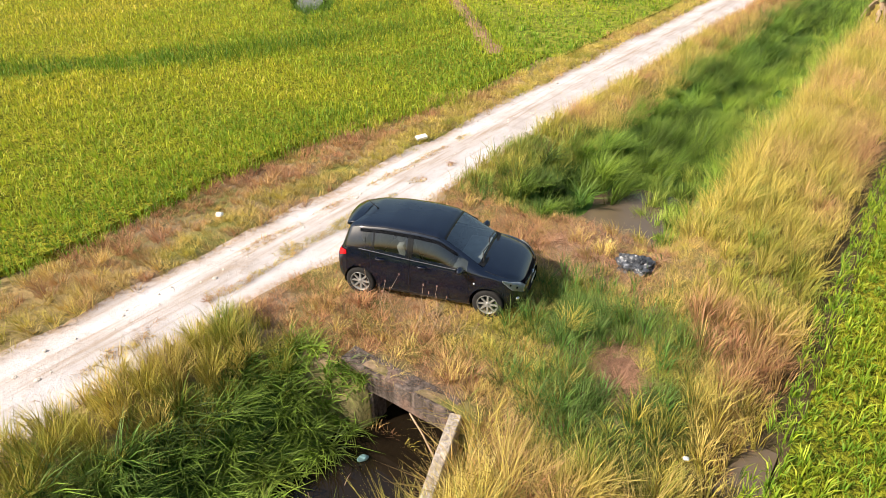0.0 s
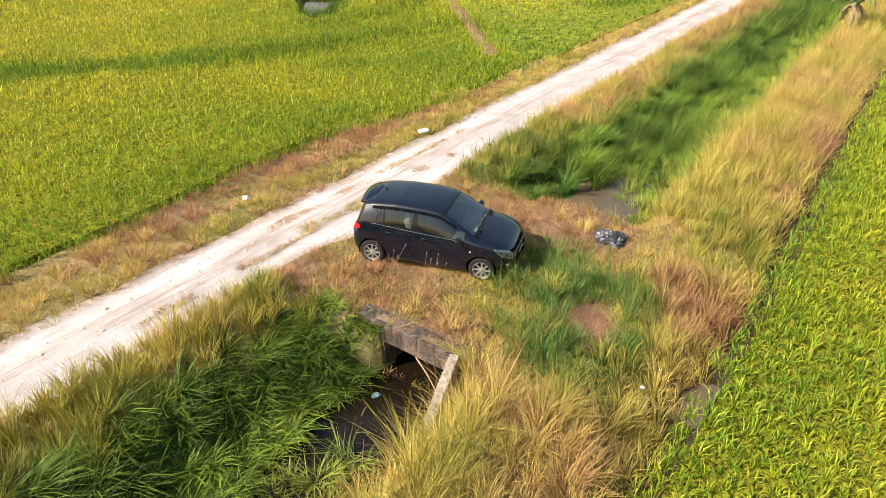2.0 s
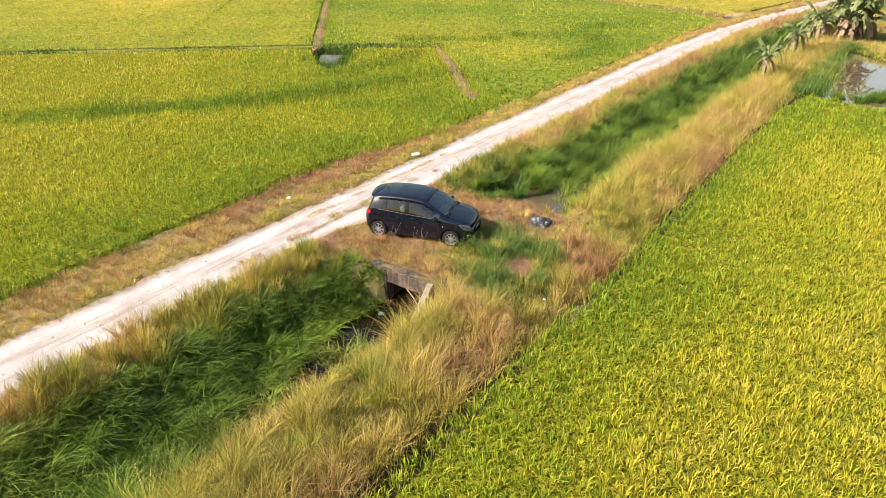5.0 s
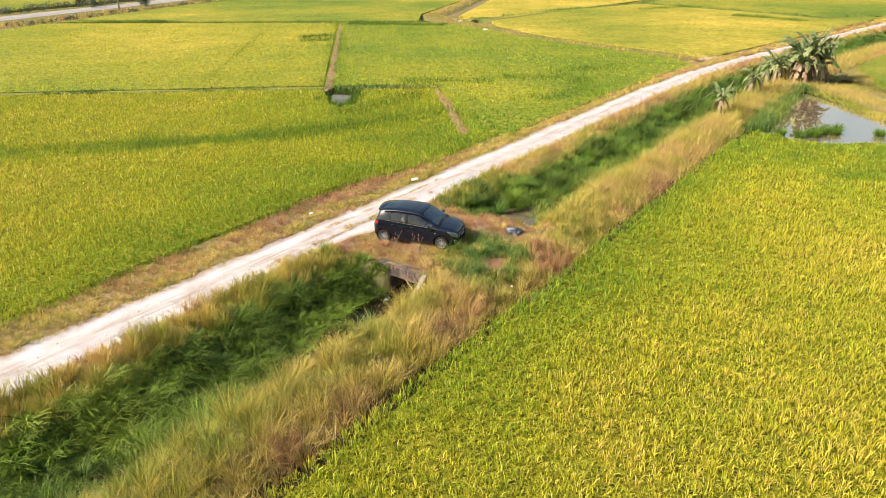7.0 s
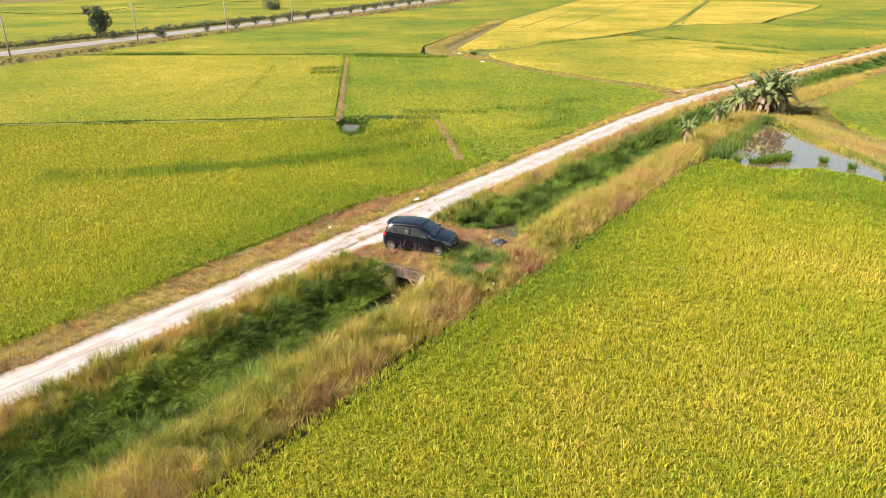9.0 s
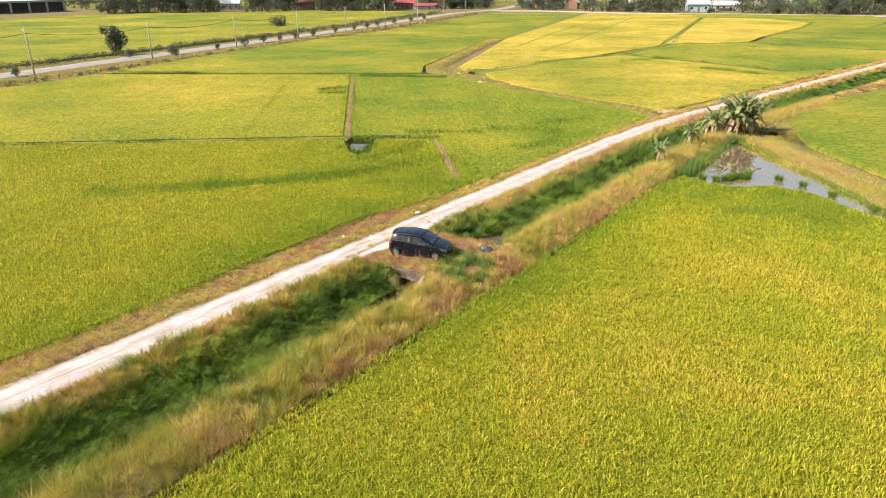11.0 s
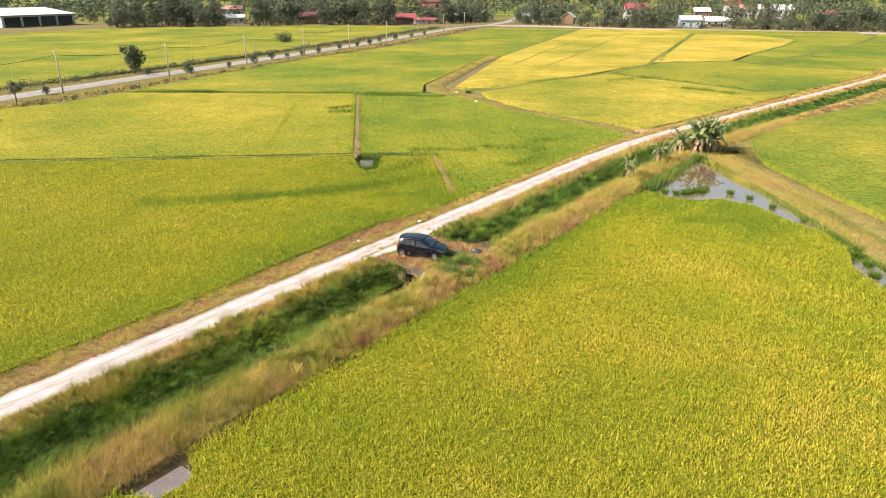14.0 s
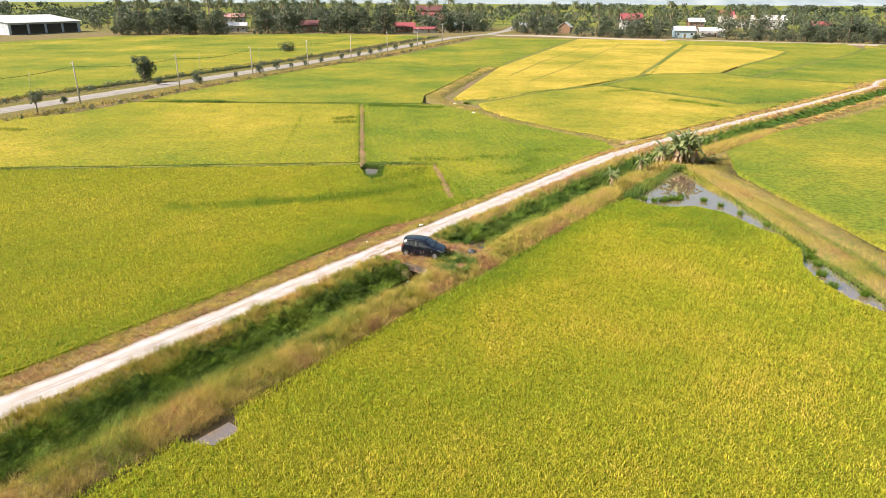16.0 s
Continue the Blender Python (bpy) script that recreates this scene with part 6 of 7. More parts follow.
def offset_line(dist):
    return [(x + LEFT_N[0] * dist, y + LEFT_N[1] * dist) for x, y in [(-112, -30)] + POLES]


def asphalt_mat():
    k = Mat("worn_asphalt", 0.9, 0.2)
    vec = k.coords()
    n1, n2 = k.noise(0.6, 5, 0.6, vec), k.noise(14, 4, 0.6, vec)
    c = k.ramp(n1, [(0.35, (0.30, 0.275, 0.25)), (0.65, (0.40, 0.37, 0.34))])
    k.color(k.mix(1.0, c, k.ramp(n2, [(0.3, (0.8,) * 3), (0.7, (1.1,) * 3)]), "MULTIPLY")).bump(n2, 0.3, 0.02)
    return k.m


M_ASPHALT = asphalt_mat()
ridge("embankment", road_line, 19, -0.06, M_DRYBANK, "turfed embankment under the paved road", "ground", foot=-0.40, wobble=0.05, step=3)
ridge("road", road_line, 6.6, 0.12, M_ASPHALT, "worn grey two-lane asphalt road", "road", foot=-0.12, wobble=0.0, step=3)
ridge("road_village", [(18, 366), (47, 362), (88, 333), (141, 317), (201, 292), (330, 238)], 5.0, 0.15, M_CONC_PALE, "pale concrete village road beside the fields", "road", foot=-0.4, wobble=0, step=3)
for dist, w, per, tall, dry, words in ((-4.2, 5.5, 70, 0.55, 0.72, "brown dry scrub grass on the road verge"), (9.2, 2.6, 36, 0.35, 0.35, "short green grass beside the road"), (18.0, 3.4, 60, 0.8, 0.72, "pale straw grass behind the hedge")):
    tuft_line("roadside_grass", offset_line(dist), w, per, tall, dry, M_GRASS, words, -0.15, 0.10, 1)

M_POLE = plain("weathered_pole", (0.42, 0.38, 0.34), 0.85, 0.2, vary=0.2)
M_CABLE = plain("black_cable", (0.03, 0.03, 0.03), 0.7, 0.2, vary=0)


def pole(x, y, tall, lean=0.0, small=False):
    ob = thing("telephone_pole" if small else "utility_pole", "thin leaning steel telephone pole behind the road" if small else "grey concrete utility pole beside the road", "pole", "poles along the road", at=pose(x, y, -0.3, 0, lean, 0))
    r = 0.06 if small else 0.15
    part("shaft", tube(bmesh.new(), [(0, 0, 0), (0, 0, tall * 0.5), (0, 0, tall + 0.3)], [r, r * 0.85, r * 0.65], 10), M_POLE, ob)
    if not small:
        bm = bmesh.new()
        box(bm, -0.45, 0.05, -0.05, 0.05, tall - 0.15, tall - 0.07, 0.01)
        part("bracket", bm, M_POLE, ob)
        part("insulator", tube(bmesh.new(), [(-0.40, 0, tall - 0.07), (-0.40, 0, tall + 0.07)], [0.05, 0.035], 8), M_WHITE, ob)
    else:
        part("cap", tube(bmesh.new(), [(-0.05, 0, tall + 0.25), (0.35, 0, tall + 0.38)], 0.04, 6), M_POLE, ob)
    return ob


HEIGHTS = [7.6, 7.7, 7.1, 7.2, 7.4, 7.5, 7.4, 7.8, 8.0, 8.0]
for (x, y), h in zip(POLES, HEIGHTS):
    pole(x, y, h, rng.normal(0, 1.0))
for x, y, h in ((-91.5, 110.9, 3.6), (-80.8, 138.4, 3.9), (-71.0, 158, 4.6), (-61, 183, 4.2), (-50, 212, 4.2)):
    pole(x, y, h, rng.normal(0, 2.5), True)
for a in range(len(POLES) - 1):
    (x0, y0), (x1, y1) = POLES[a], POLES[a + 1]
    pts = []
    for t in np.linspace(0, 1, 17):
        z = HEIGHTS[a] * (1 - t) + HEIGHTS[a + 1] * t - 0.9 - 0.75 * 4 * t * (1 - t)
        pts.append((x0 + (x1 - x0) * t - 0.05, y0 + (y1 - y0) * t, z))
    ob = part("power_cable", tube(bmesh.new(), pts, 0.035, 5), M_CABLE, None)
    tagged(ob, "black sagging cable hung between two poles", "cable", "cables along the road")

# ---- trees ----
# distance haze mixed into the leaf colours: greyed and slightly blued
M_LEAF = blade_mat("hazed_broad_leaf", [(0.0, (0.072, 0.098, 0.068)), (0.5, (0.12, 0.146, 0.092)), (1.0, (0.22, 0.19, 0.11))], gain=(0.6, 1.3), tip=(0.14, 0.17, 0.05), tip_share=0.3, share=0.25)
M_FROND = blade_mat("palm_frond", [(0.0, (0.08, 0.12, 0.05)), (0.6, (0.16, 0.18, 0.08)), (1.0, (0.32, 0.26, 0.15))], gain=(0.6, 1.3), tip=(0.22, 0.2, 0.1), tip_share=0.4, share=0.25)
M_BARK = plain("tree_bark", (0.20, 0.16, 0.12), 0.9, 0.1, vary=0.35, scale=2)


def crown_mesh(name, lobes, n, size, mat, dry):
    """A crown of many small leaf sprays over uneven lobes."""
    L = np.array(lobes)
    w = L[:, 3] ** 2
    k = rng.choice(len(L), n, p=w / w.sum())
    v = rng.normal(size=(n, 3))
    v /= np.linalg.norm(v, axis=1)[:, None]
    r = L[k, 3] * (0.55 + 0.5 * rng.random(n) ** 0.6)
    c = L[k, :3] + v * r[:, None] * np.array([1, 1, 0.85])
    u = np.cross(v + rng.normal(0, 0.5, (n, 3)), rng.normal(size=(n, 3)))
    u /= np.linalg.norm(u, axis=1)[:, None]
    q = np.cross(u, v)
    sz = size * (0.6 + 0.8 * rng.random(n))
    co = np.stack([c - u * sz[:, None] * 0.5, c + q * sz[:, None] * 0.32, c + u * sz[:, None] * 0.6, c - q * sz[:, None] * 0.32], 1)
    base = (np.arange(n) * 4)[:, None] + np.arange(4)[None]
    return raw_mesh(name, co.reshape(-1, 3), base, None, [mat], {"dry": np.repeat(np.clip(dry + rng.normal(0, 0.15, n), 0, 1), 4), "tone": np.repeat(rng.random(n), 4), "along": np.tile([0, 0.4, 1, 0.4], n)})


def broadleaf(tall, wide, n=420, size=0.55, dry=0.3, trunk=0.3, label="dense dark green broadleaf tree at the village edge", name="tree"):
    ob = thing(name, label, "tree" if name == "tree" else "shrub", "village trees" if name == "tree" else "roadside shrubs", at=pose(0, 0, -60))
    bm = tube(bmesh.new(), [(0, 0, 0), (0.05, 0.03, tall * trunk), (0.02, 0, tall * 0.75)], [0.035 * tall, 0.024 * tall, 0.008 * tall], 8)
    for k in range(5):
        a = k * 1.26 + rng.random()
        z0 = tall * (trunk * 0.8 + 0.07 * k)
        tube(bm, [(0, 0, z0), (0.3 * wide * math.cos(a), 0.3 * wide * math.sin(a), z0 + 0.2 * tall)], [0.014 * tall, 0.005 * tall], 6)
    part("trunk", bm, M_BARK, ob)
    lobes = [(0, 0, tall * 0.70, wide * 0.30)]
    for k in range(14):
        a, rr = rng.random() * 6.28, wide * 0.32 * math.sqrt(rng.random())
        lobes.append((rr * math.cos(a), rr * math.sin(a), tall * (trunk + 0.12 + (0.80 - trunk) * rng.random()), wide * (0.13 + 0.12 * rng.random())))
    part("crown", crown_mesh("crown", lobes, n, size, M_LEAF, dry), M_LEAF, ob)
    return ob


def palm(tall, label="tall slender coconut palm above the village"):
    ob = thing("coconut_palm", label, "palm tree", "coconut palms", at=pose(0, 0, -60))
    lx = rng.normal(0, 0.07 * tall)
    part("trunk", tube(bmesh.new(), [(0, 0, 0), (lx * 0.3, 0, tall * 0.4), (lx, 0.02 * tall, tall)], [0.20, 0.15, 0.11], 8), M_BARK, ob)
    co, tris, dry, tone, al = [], [], [], [], []
    for f in range(22):
        a, up = f * 2.4, 0.9 - 1.5 * f / 22
        ln = 3.4 * (0.8 + 0.3 * rng.random())
        tn = rng.random()
        for k in range(9):
            t0, t1 = k / 9, (k + 1) / 9
            for sg in (1, -1):
                p = []
                for t, out in ((t0, 0), (t1, 0), (t1 - 0.03, 1)):
                    r = ln * t * (1 - 0.2 * t)
                    z = ln * (up * t - 0.75 * t * t) - out * 0.25
                    s_ = out * sg * 0.55 * math.sin(math.pi * min(1, 0.12 + t * 0.85))
                    p.append((lx + r * math.cos(a) - s_ * math.sin(a), 0.02 * tall + r * math.sin(a) + s_ * math.cos(a), tall + z))
                b = len(co)
                co += p
                tris.append([b, b + 1, b + 2])
                dry += [0.2 + 0.6 * (f > 17)] * 3
                tone += [tn] * 3
                al += [0.1, 0.1, 0.9]
    part("crown", raw_mesh("crown", co, None, tris, [M_FROND], {"dry": dry, "tone": tone, "along": al}), M_FROND, ob)
    return ob


TREES = [broadleaf(10, 10, 600, 0.74, 0.3, 0.10), broadleaf(12, 10.5, 640, 0.76, 0.2, 0.10), broadleaf(8, 9.5, 560, 0.70, 0.4, 0.06), broadleaf(14, 11, 700, 0.78, 0.12, 0.12), broadleaf(7, 7, 440, 0.58, 0.55, 0.05)]
PALMS = [palm(13), palm(15.5), palm(11), palm(17)]
LOW = [broadleaf(2.6, 3.8, 240, 0.5, 0.35, 0.05, "low leafy shrub beside a village garden", "shrub"), broadleaf(3.4, 3.4, 260, 0.5, 0.15, 0.05, "low leafy shrub beside a village garden", "shrub")]
used = set()


def plant(kind, x, y, size=1.0, z=-0.3):
    m = pose(x, y, z, 0, 0, rng.random() * 360) @ Matrix.Scale(size, 4)
    if kind.name in used:
        return copy_thing(kind, m)
    used.add(kind.name)
    kind.matrix_world = m
    return kind


EDGE_X = np.array([-260, -215, -178, -128, -80, -33, 10, 30, 47, 88, 141, 201, 330.0])
EDGE_Y = np.array([300, 330, 338, 352, 368, 366, 402, 402, 370, 342, 328, 304, 250.0])
HOUSE_SPOTS = [(127, 356), (147, 366), (158, 430), (226, 480), (118, 440), (69, 398), (-31, 402), (-18, 396), (-132, 395), (-90, 400), (239, 430), (-200, 325), (-225, 325)]


def clear(x, y, r=11):
    """No tree stands on a house, in its view, or on the road."""
    for hx, hy in HOUSE_SPOTS:
        if abs(x - hx * y / hy) < r * 0.75 and hy - 60 < y < hy + 7:
            return False
    rx = np.interp(y, [340, 372, 420, 520], [0, 18, 32, 48])
    return abs(x - rx) > 7 + (y - 340) * 0.02 or y < 330


for n, lo, hi, depth in ((215, -260, 330, 40), (70, -290, 400, 100)):
    k = 0
    while k < n:
        x = lo + (hi - lo) * rng.random()
        y = float(np.interp(x, EDGE_X, EDGE_Y)) + 6 + depth * rng.random() ** 1.2 + (30 if depth > 100 else 0)
        if x > -175 and not clear(x, y) or (x < -185 and y < 392):
            k += 0.2
            continue
        left = x < 0
        plant(TREES[int(rng.integers(0, 5))], x, y, (0.75 + 0.4 * rng.random()) * (1.25 if left else 0.92))
        k += 1
for k in range(190):
    x = -190 + 500 * rng.random() ** (1.25 if k % 2 else 0.9)
    y = float(np.interp(x, EDGE_X, EDGE_Y)) + 14 + 130 * rng.random()
    if clear(x, y, 8):
        plant(PALMS[int(rng.integers(0, 4))], x, y, (0.8 + 0.3 * rng.random()) * (1.25 if x < 0 else 0.95))
for k in range(170):
    x = -190 + 500 * rng.random()
    y = float(np.interp(x, EDGE_X, EDGE_Y)) + 4 + 6 * rng.random()
    if clear(x, y, 8):
        plant(LOW[k % 2], x, y, 0.7 + 0.7 * rng.random())

# bushes and saplings filling the village edge
lob = []
for k in range(520):
    x = -185 + 520 * rng.random()
    y = float(np.interp(x, EDGE_X, EDGE_Y)) + 8 + 60 * rng.random() ** 1.3
    if clear(x, y, 7):
        r = 1.6 + 1.8 * rng.random()
        lob += [(x + rng.normal(0, r), y + rng.normal(0, r), r * (0.3 + 0.8 * rng.random()), r * (0.6 + 0.4 * rng.random())) for q in range(3)]
tagged(part("undergrowth", crown_mesh("undergrowth", lob, 20000, 0.85, M_LEAF, 0.3), M_LEAF, None), "dense green undergrowth along the village edge", "undergrowth", kind="stuff")

ROADTREE = broadleaf(4.7, 4.2, 2000, 0.30, 0.05, 0.10, "dark green rounded tree beside the road", "tree")
plant(ROADTREE, -72.1, 124.5, 1.45, -0.1)
SMALLTREE = broadleaf(3.6, 3.2, 420, 0.30, 0.25, 0.4, "young roadside tree with a thin trunk", "tree")
plant(SMALLTREE, -72.3, 80.8, 1.0, -0.1)
WIDETREE = broadleaf(3.4, 7.5, 1600, 0.36, 0.05, 0.06, "wide dark green bush in the far paddy", "tree")
plant(WIDETREE, -62.3, 227, 1.0, -0.3)
BUSH = broadleaf(2.1, 2.2, 420, 0.24, 0.3, 0.05, "small leafy shrub on the road verge", "shrub")
for x, y, k in ((-72.3, 89.7, 0.6), (-60.6, 126.5, 1.0), (-66.8, 119.5, 0.9), (-58.2, 122.5, 0.9), (-50.8, 146.6, 1.1), (-49.4, 158.6, 1.05), (-43.5, 170.5, 0.8), (-40.5, 180, 0.9), (-36.4, 194.6, 0.9), (-32.3, 206, 0.9), (-29.2, 215, 1.0), (-27.3, 228.8, 0.9), (-22.5, 241.6, 1.0), (-17, 256, 0.9), (-12.6, 272, 0.9), (-54.5, 138, 0.7), (-46.3, 164, 0.7)):
    plant(BUSH, x, y, k * 1.35, -0.1)
# hedge of scrub along the far side of the road
hx, hy, hsx, hsy = along(offset_line(14.2), 1.0)
lob = []
for a, b in zip(hx, hy):
    if b > 60:
        for q in range(2):
            lob.append((a + rng.normal(0, 0.9), b + rng.normal(0, 0.9), 0.05 + 0.5 * rng.random() * value_noise(np.array([a]), np.array([b]), 9, 77)[0] * 2, 0.6 + 0.4 * rng.random()))
hedge = part("hedge", crown_mesh("hedge", lob, 20000, 0.27, M_LEAF, 0.35), M_LEAF, None)
tagged(hedge, "ragged dark green scrub hedge along the road ditch", "hedge", kind="stuff")
# scrub between road and paddies
hx, hy, hsx, hsy = along(offset_line(-6.2), 1.3)
lob = [(a + rng.normal(0, 0.8), b + rng.normal(0, 0.8), 0.1, 0.35 + 0.4 * rng.random()) for a, b in zip(hx, hy) if b > 60]
scrub = part("scrub", crown_mesh("scrub", lob, 5000, 0.35, M_LEAF, 0.85), M_LEAF, None)
tagged(scrub, "brown-green low scrub on the road verge", "scrub", kind="stuff")
# far woods beyond the village fields
for y0, y1, n, words in ((430, 560, 150, "deep belt of trees behind the village houses"), (620, 760, 150, "far belt of trees behind the village"), (1000, 1500, 170, "distant woodland on the plain")):
    lob = []
    for k in range(n):
        x = -y0 * 0.85 + 1.7 * y0 * rng.random()
        y = y0 + (y1 - y0) * rng.random()
        if y0 < 600 and not clear(x, y, 9):
            continue
        r = 3.5 + 3.5 * rng.random()
        for q in range(5):
            lob.append((x + rng.normal(0, r), y + rng.normal(0, r), r * (0.5 + 0.9 * rng.random()), r * (0.6 + 0.4 * rng.random())))
    wood = part("woodland", crown_mesh("woodland", lob, n * 80, 1.9 if y0 < 600 else 2.4 if y0 < 800 else 4.5, M_LEAF, 0.3), M_LEAF, None)
    tagged(wood, words, "woodland", kind="stuff")

# added low ridge closing the plain, coloured blue-grey as distance haze
k_haze = Mat("far_haze", 1.0, 0.0)
k_haze.color(k_haze.ramp(k_haze.noise(0.01, 4), [(0.35, (0.26, 0.32, 0.36)), (0.65, (0.36, 0.41, 0.44))]))
hn = 160
hx = np.linspace(-2600, 2600, hn)
ht = 34 + 40 * value_noise(hx, hx * 0, 420, 81) + 9 * value_noise(hx, hx * 0, 60, 82)
hco = np.concatenate([np.stack([hx, np.full(hn, 3000.0), np.full(hn, -2.0)], -1), np.stack([hx, np.full(hn, 3120.0), ht * 0.6], -1), np.stack([hx, np.full(hn, 3320.0), ht], -1), np.stack([hx, np.full(hn, 3700.0), np.full(hn, -2.0)], -1)])
hi_ = np.arange(hn * 4).reshape(4, hn)
hq = np.stack([hi_[:-1, :-1], hi_[:-1, 1:], hi_[1:, 1:], hi_[1:, :-1]], -1).reshape(-1, 4)
tagged(new("backdrop_hills", raw_mesh("backdrop_hills", hco, hq, mats=[k_haze.m], smooth_faces=True)), "added blue-grey ridge painted as haze on the far horizon", "hills", kind="structure")

# ---- village houses ----
M_PANE = plain("dark_pane", (0.03, 0.035, 0.04), 0.1, 0.5, vary=0)
M_DOOR = plain("brown_door", (0.18, 0.10, 0.06), 0.6, 0.3)
ROOFS = {"red": plain("red_sheet_roof", (0.34, 0.09, 0.10), 0.55, 0.3, vary=0.25, scale=1.5), "white": plain("white_sheet_roof", (0.68, 0.68, 0.68), 0.45, 0.4, vary=0.12, scale=1.5),
         "maroon": plain("maroon_roof", (0.16, 0.07, 0.07), 0.7, 0.2, vary=0.25, scale=1.5), "pink": plain("faded_pink_roof", (0.52, 0.28, 0.25), 0.6, 0.3, vary=0.2, scale=1.5),
         "grey": plain("grey_sheet_roof", (0.42, 0.45, 0.50), 0.45, 0.4, vary=0.15, scale=1.5)}
WALLS = {"white": plain("white_house_wall", (0.42, 0.42, 0.41), 0.85, 0.2, vary=0.1), "blue": plain("pale_blue_wall", (0.34, 0.45, 0.52), 0.85, 0.2, vary=0.1), "brown": plain("timber_wall", (0.24, 0.15, 0.10), 0.85, 0.2, vary=0.3)}


def house(x, y, wide, deep, eave, ridge_z, roof, wall, yaw=0.0, storeys=1, porch=False):
    ob = thing("house", f"village house with {roof} sheet roof and {wall} walls", "house", "village houses", at=pose(x, y, -0.35, 0, 0, yaw))
    hw, hd = wide / 2, deep / 2
    bm = bmesh.new()
    box(bm, -hw, hw, -hd, hd, 0, eave + 0.35)
    # gable ends
    for sx in (-hw, hw):
        vs = [bm.verts.new((sx, -hd, eave + 0.35)), bm.verts.new((sx, hd, eave + 0.35)), bm.verts.new((sx, 0, ridge_z + 0.2))]
        bm.faces.new(vs)
    part("wall", bm, WALLS[wall], ob)
    bm = bmesh.new()
    over, th = 0.7, 0.12
    slope = (ridge_z - eave) / hd
    for sg in (-1, 1):
        zl = eave + 0.35 - over * slope
        a = [(-hw - over, sg * (hd + over), zl), (hw + over, sg * (hd + over), zl), (hw + over, 0, ridge_z + 0.37), (-hw - over, 0, ridge_z + 0.37)]
        lo_ = [bm.verts.new(p) for p in a]
        up_ = [bm.verts.new((p[0], p[1], p[2] + th)) for p in a]
        bm.faces.new(lo_)
        bm.faces.new(up_)
        for k in range(4):
            bm.faces.new((lo_[k], lo_[(k + 1) % 4], up_[(k + 1) % 4], up_[k]))
    bmesh.ops.recalc_face_normals(bm, faces=bm.faces)
    part("roof", bm, ROOFS[roof], ob)
    for st in range(storeys):
        zb = 0.35 + 2.9 * st
        n = max(2, int(wide / 3))
        for k in range(n):
            wx = -hw + wide * (k + 0.5) / n
            if st == 0 and k == n // 2:
                bm = bmesh.new()
                box(bm, wx - 0.5, wx + 0.5, -hd - 0.05, -hd + 0.02, 0.1, 2.2, 0.01)
                part("door", bm, M_DOOR, ob)
                continue
            bm = bmesh.new()
            for x0, x1, z0, z1 in ((-0.75, 0.75, 0.9, 1.0), (-0.75, 0.75, 2.1, 2.2), (-0.75, -0.65, 1.0, 2.1), (0.65, 0.75, 1.0, 2.1)):
                box(bm, wx + x0, wx + x1, -hd - 0.06, -hd + 0.01, zb + z0, zb + z1)
            win = part("window", bm, M_WHITE, ob)
            bm = bmesh.new()
            box(bm, wx - 0.65, wx + 0.65, -hd - 0.03, -hd + 0.005, zb + 1.0, zb + 2.1)
            part("pane", bm, M_PANE, win)
    if porch:
        bm = bmesh.new()
        box(bm, -hw, hw * 0.3, -hd - 3.0, -hd - 0.75, 2.5, 2.62, 0.02)
        for px in (-hw + 0.2, hw * 0.3 - 0.2):
            tube(bm, [(px, -hd - 2.8, 0), (px, -hd - 2.8, 2.5)], 0.08, 8)
        part("porch", bm, ROOFS["white"], ob)
    return ob


house(127.3, 356, 10.6, 8, 3.6, 5.6, "grey", "blue", -6)
house(146.6, 368, 13.6, 9, 2.9, 4.6, "white", "white", -8, porch=True)
house(157.6, 430, 9.5, 8, 6.2, 8.2, "white", "brown", -4, 2)
house(225.9, 480, 22, 12, 6.4, 9.2, "white", "white", -10, 2)
house(117.9, 440, 13.5, 9, 7.4, 10.6, "red", "white", -3, 2)
house(68.7, 400, 7, 7, 3.6, 6.2, "white", "brown", 70)
house(-30.8, 404, 12, 9, 3.2, 5.2, "red", "brown", 4)
house(-17.6, 396, 14, 8, 1.9, 3.0, "red", "white", 8)
house(-21.2, 520, 9, 8, 6.8, 9.0, "red", "white", 0, 2)
house(-21.4, 560, 20, 12, 10.4, 14.0, "maroon", "brown", 0, 3)
house(-132.4, 395, 10, 8, 3.4, 4.8, "white", "white", 12)
house(-151.4, 450, 13, 9, 7.0, 9.0, "pink", "white", 8, 2)
house(-122.1, 450, 8, 7, 6.6, 8.0, "white", "white", 0, 2)
house(-90.1, 400, 12, 9, 3.8, 6.2, "maroon", "brown", 6)
house(210.6, 520, 9.5, 8, 9.0, 11.6, "red", "white", -8, 2)
house(238.9, 430, 10, 8, 4.2, 6.4, "red", "white", -12)
house(213.6, 500, 9, 8, 6.6, 8.8, "pink", "white", -8, 2)
house(43.8, 402, 5.5, 5, 4.2, 5.6, "grey", "white", 0)
house(-6.6, 470, 7, 7, 6.0, 8.2, "red", "white", 0, 2)
house(-1.4, 424, 7.6, 6, 3.4, 4.6, "grey", "blue", 10)

# warehouse at the field edge
wh = thing("warehouse", "long metal warehouse with a white sheet roof", "warehouse", at=pose(-252.6, 366, -0.35, 0, 0, 70))
HL, HD = 23, 24                       # half its length and depth
bm = bmesh.new()
box(bm, -HL, HL, -HD, HD, 0, 6.2)
for sx in (-HL, HL):
    bm.faces.new([bm.verts.new((sx, -HD, 6.2)), bm.verts.new((sx, HD, 6.2)), bm.verts.new((sx, 0, 9.2))])
part("wall", bm, plain("ribbed_metal_wall", (0.42, 0.47, 0.53), 0.6, 0.3, vary=0.15, scale=1), wh)
bm = bmesh.new()
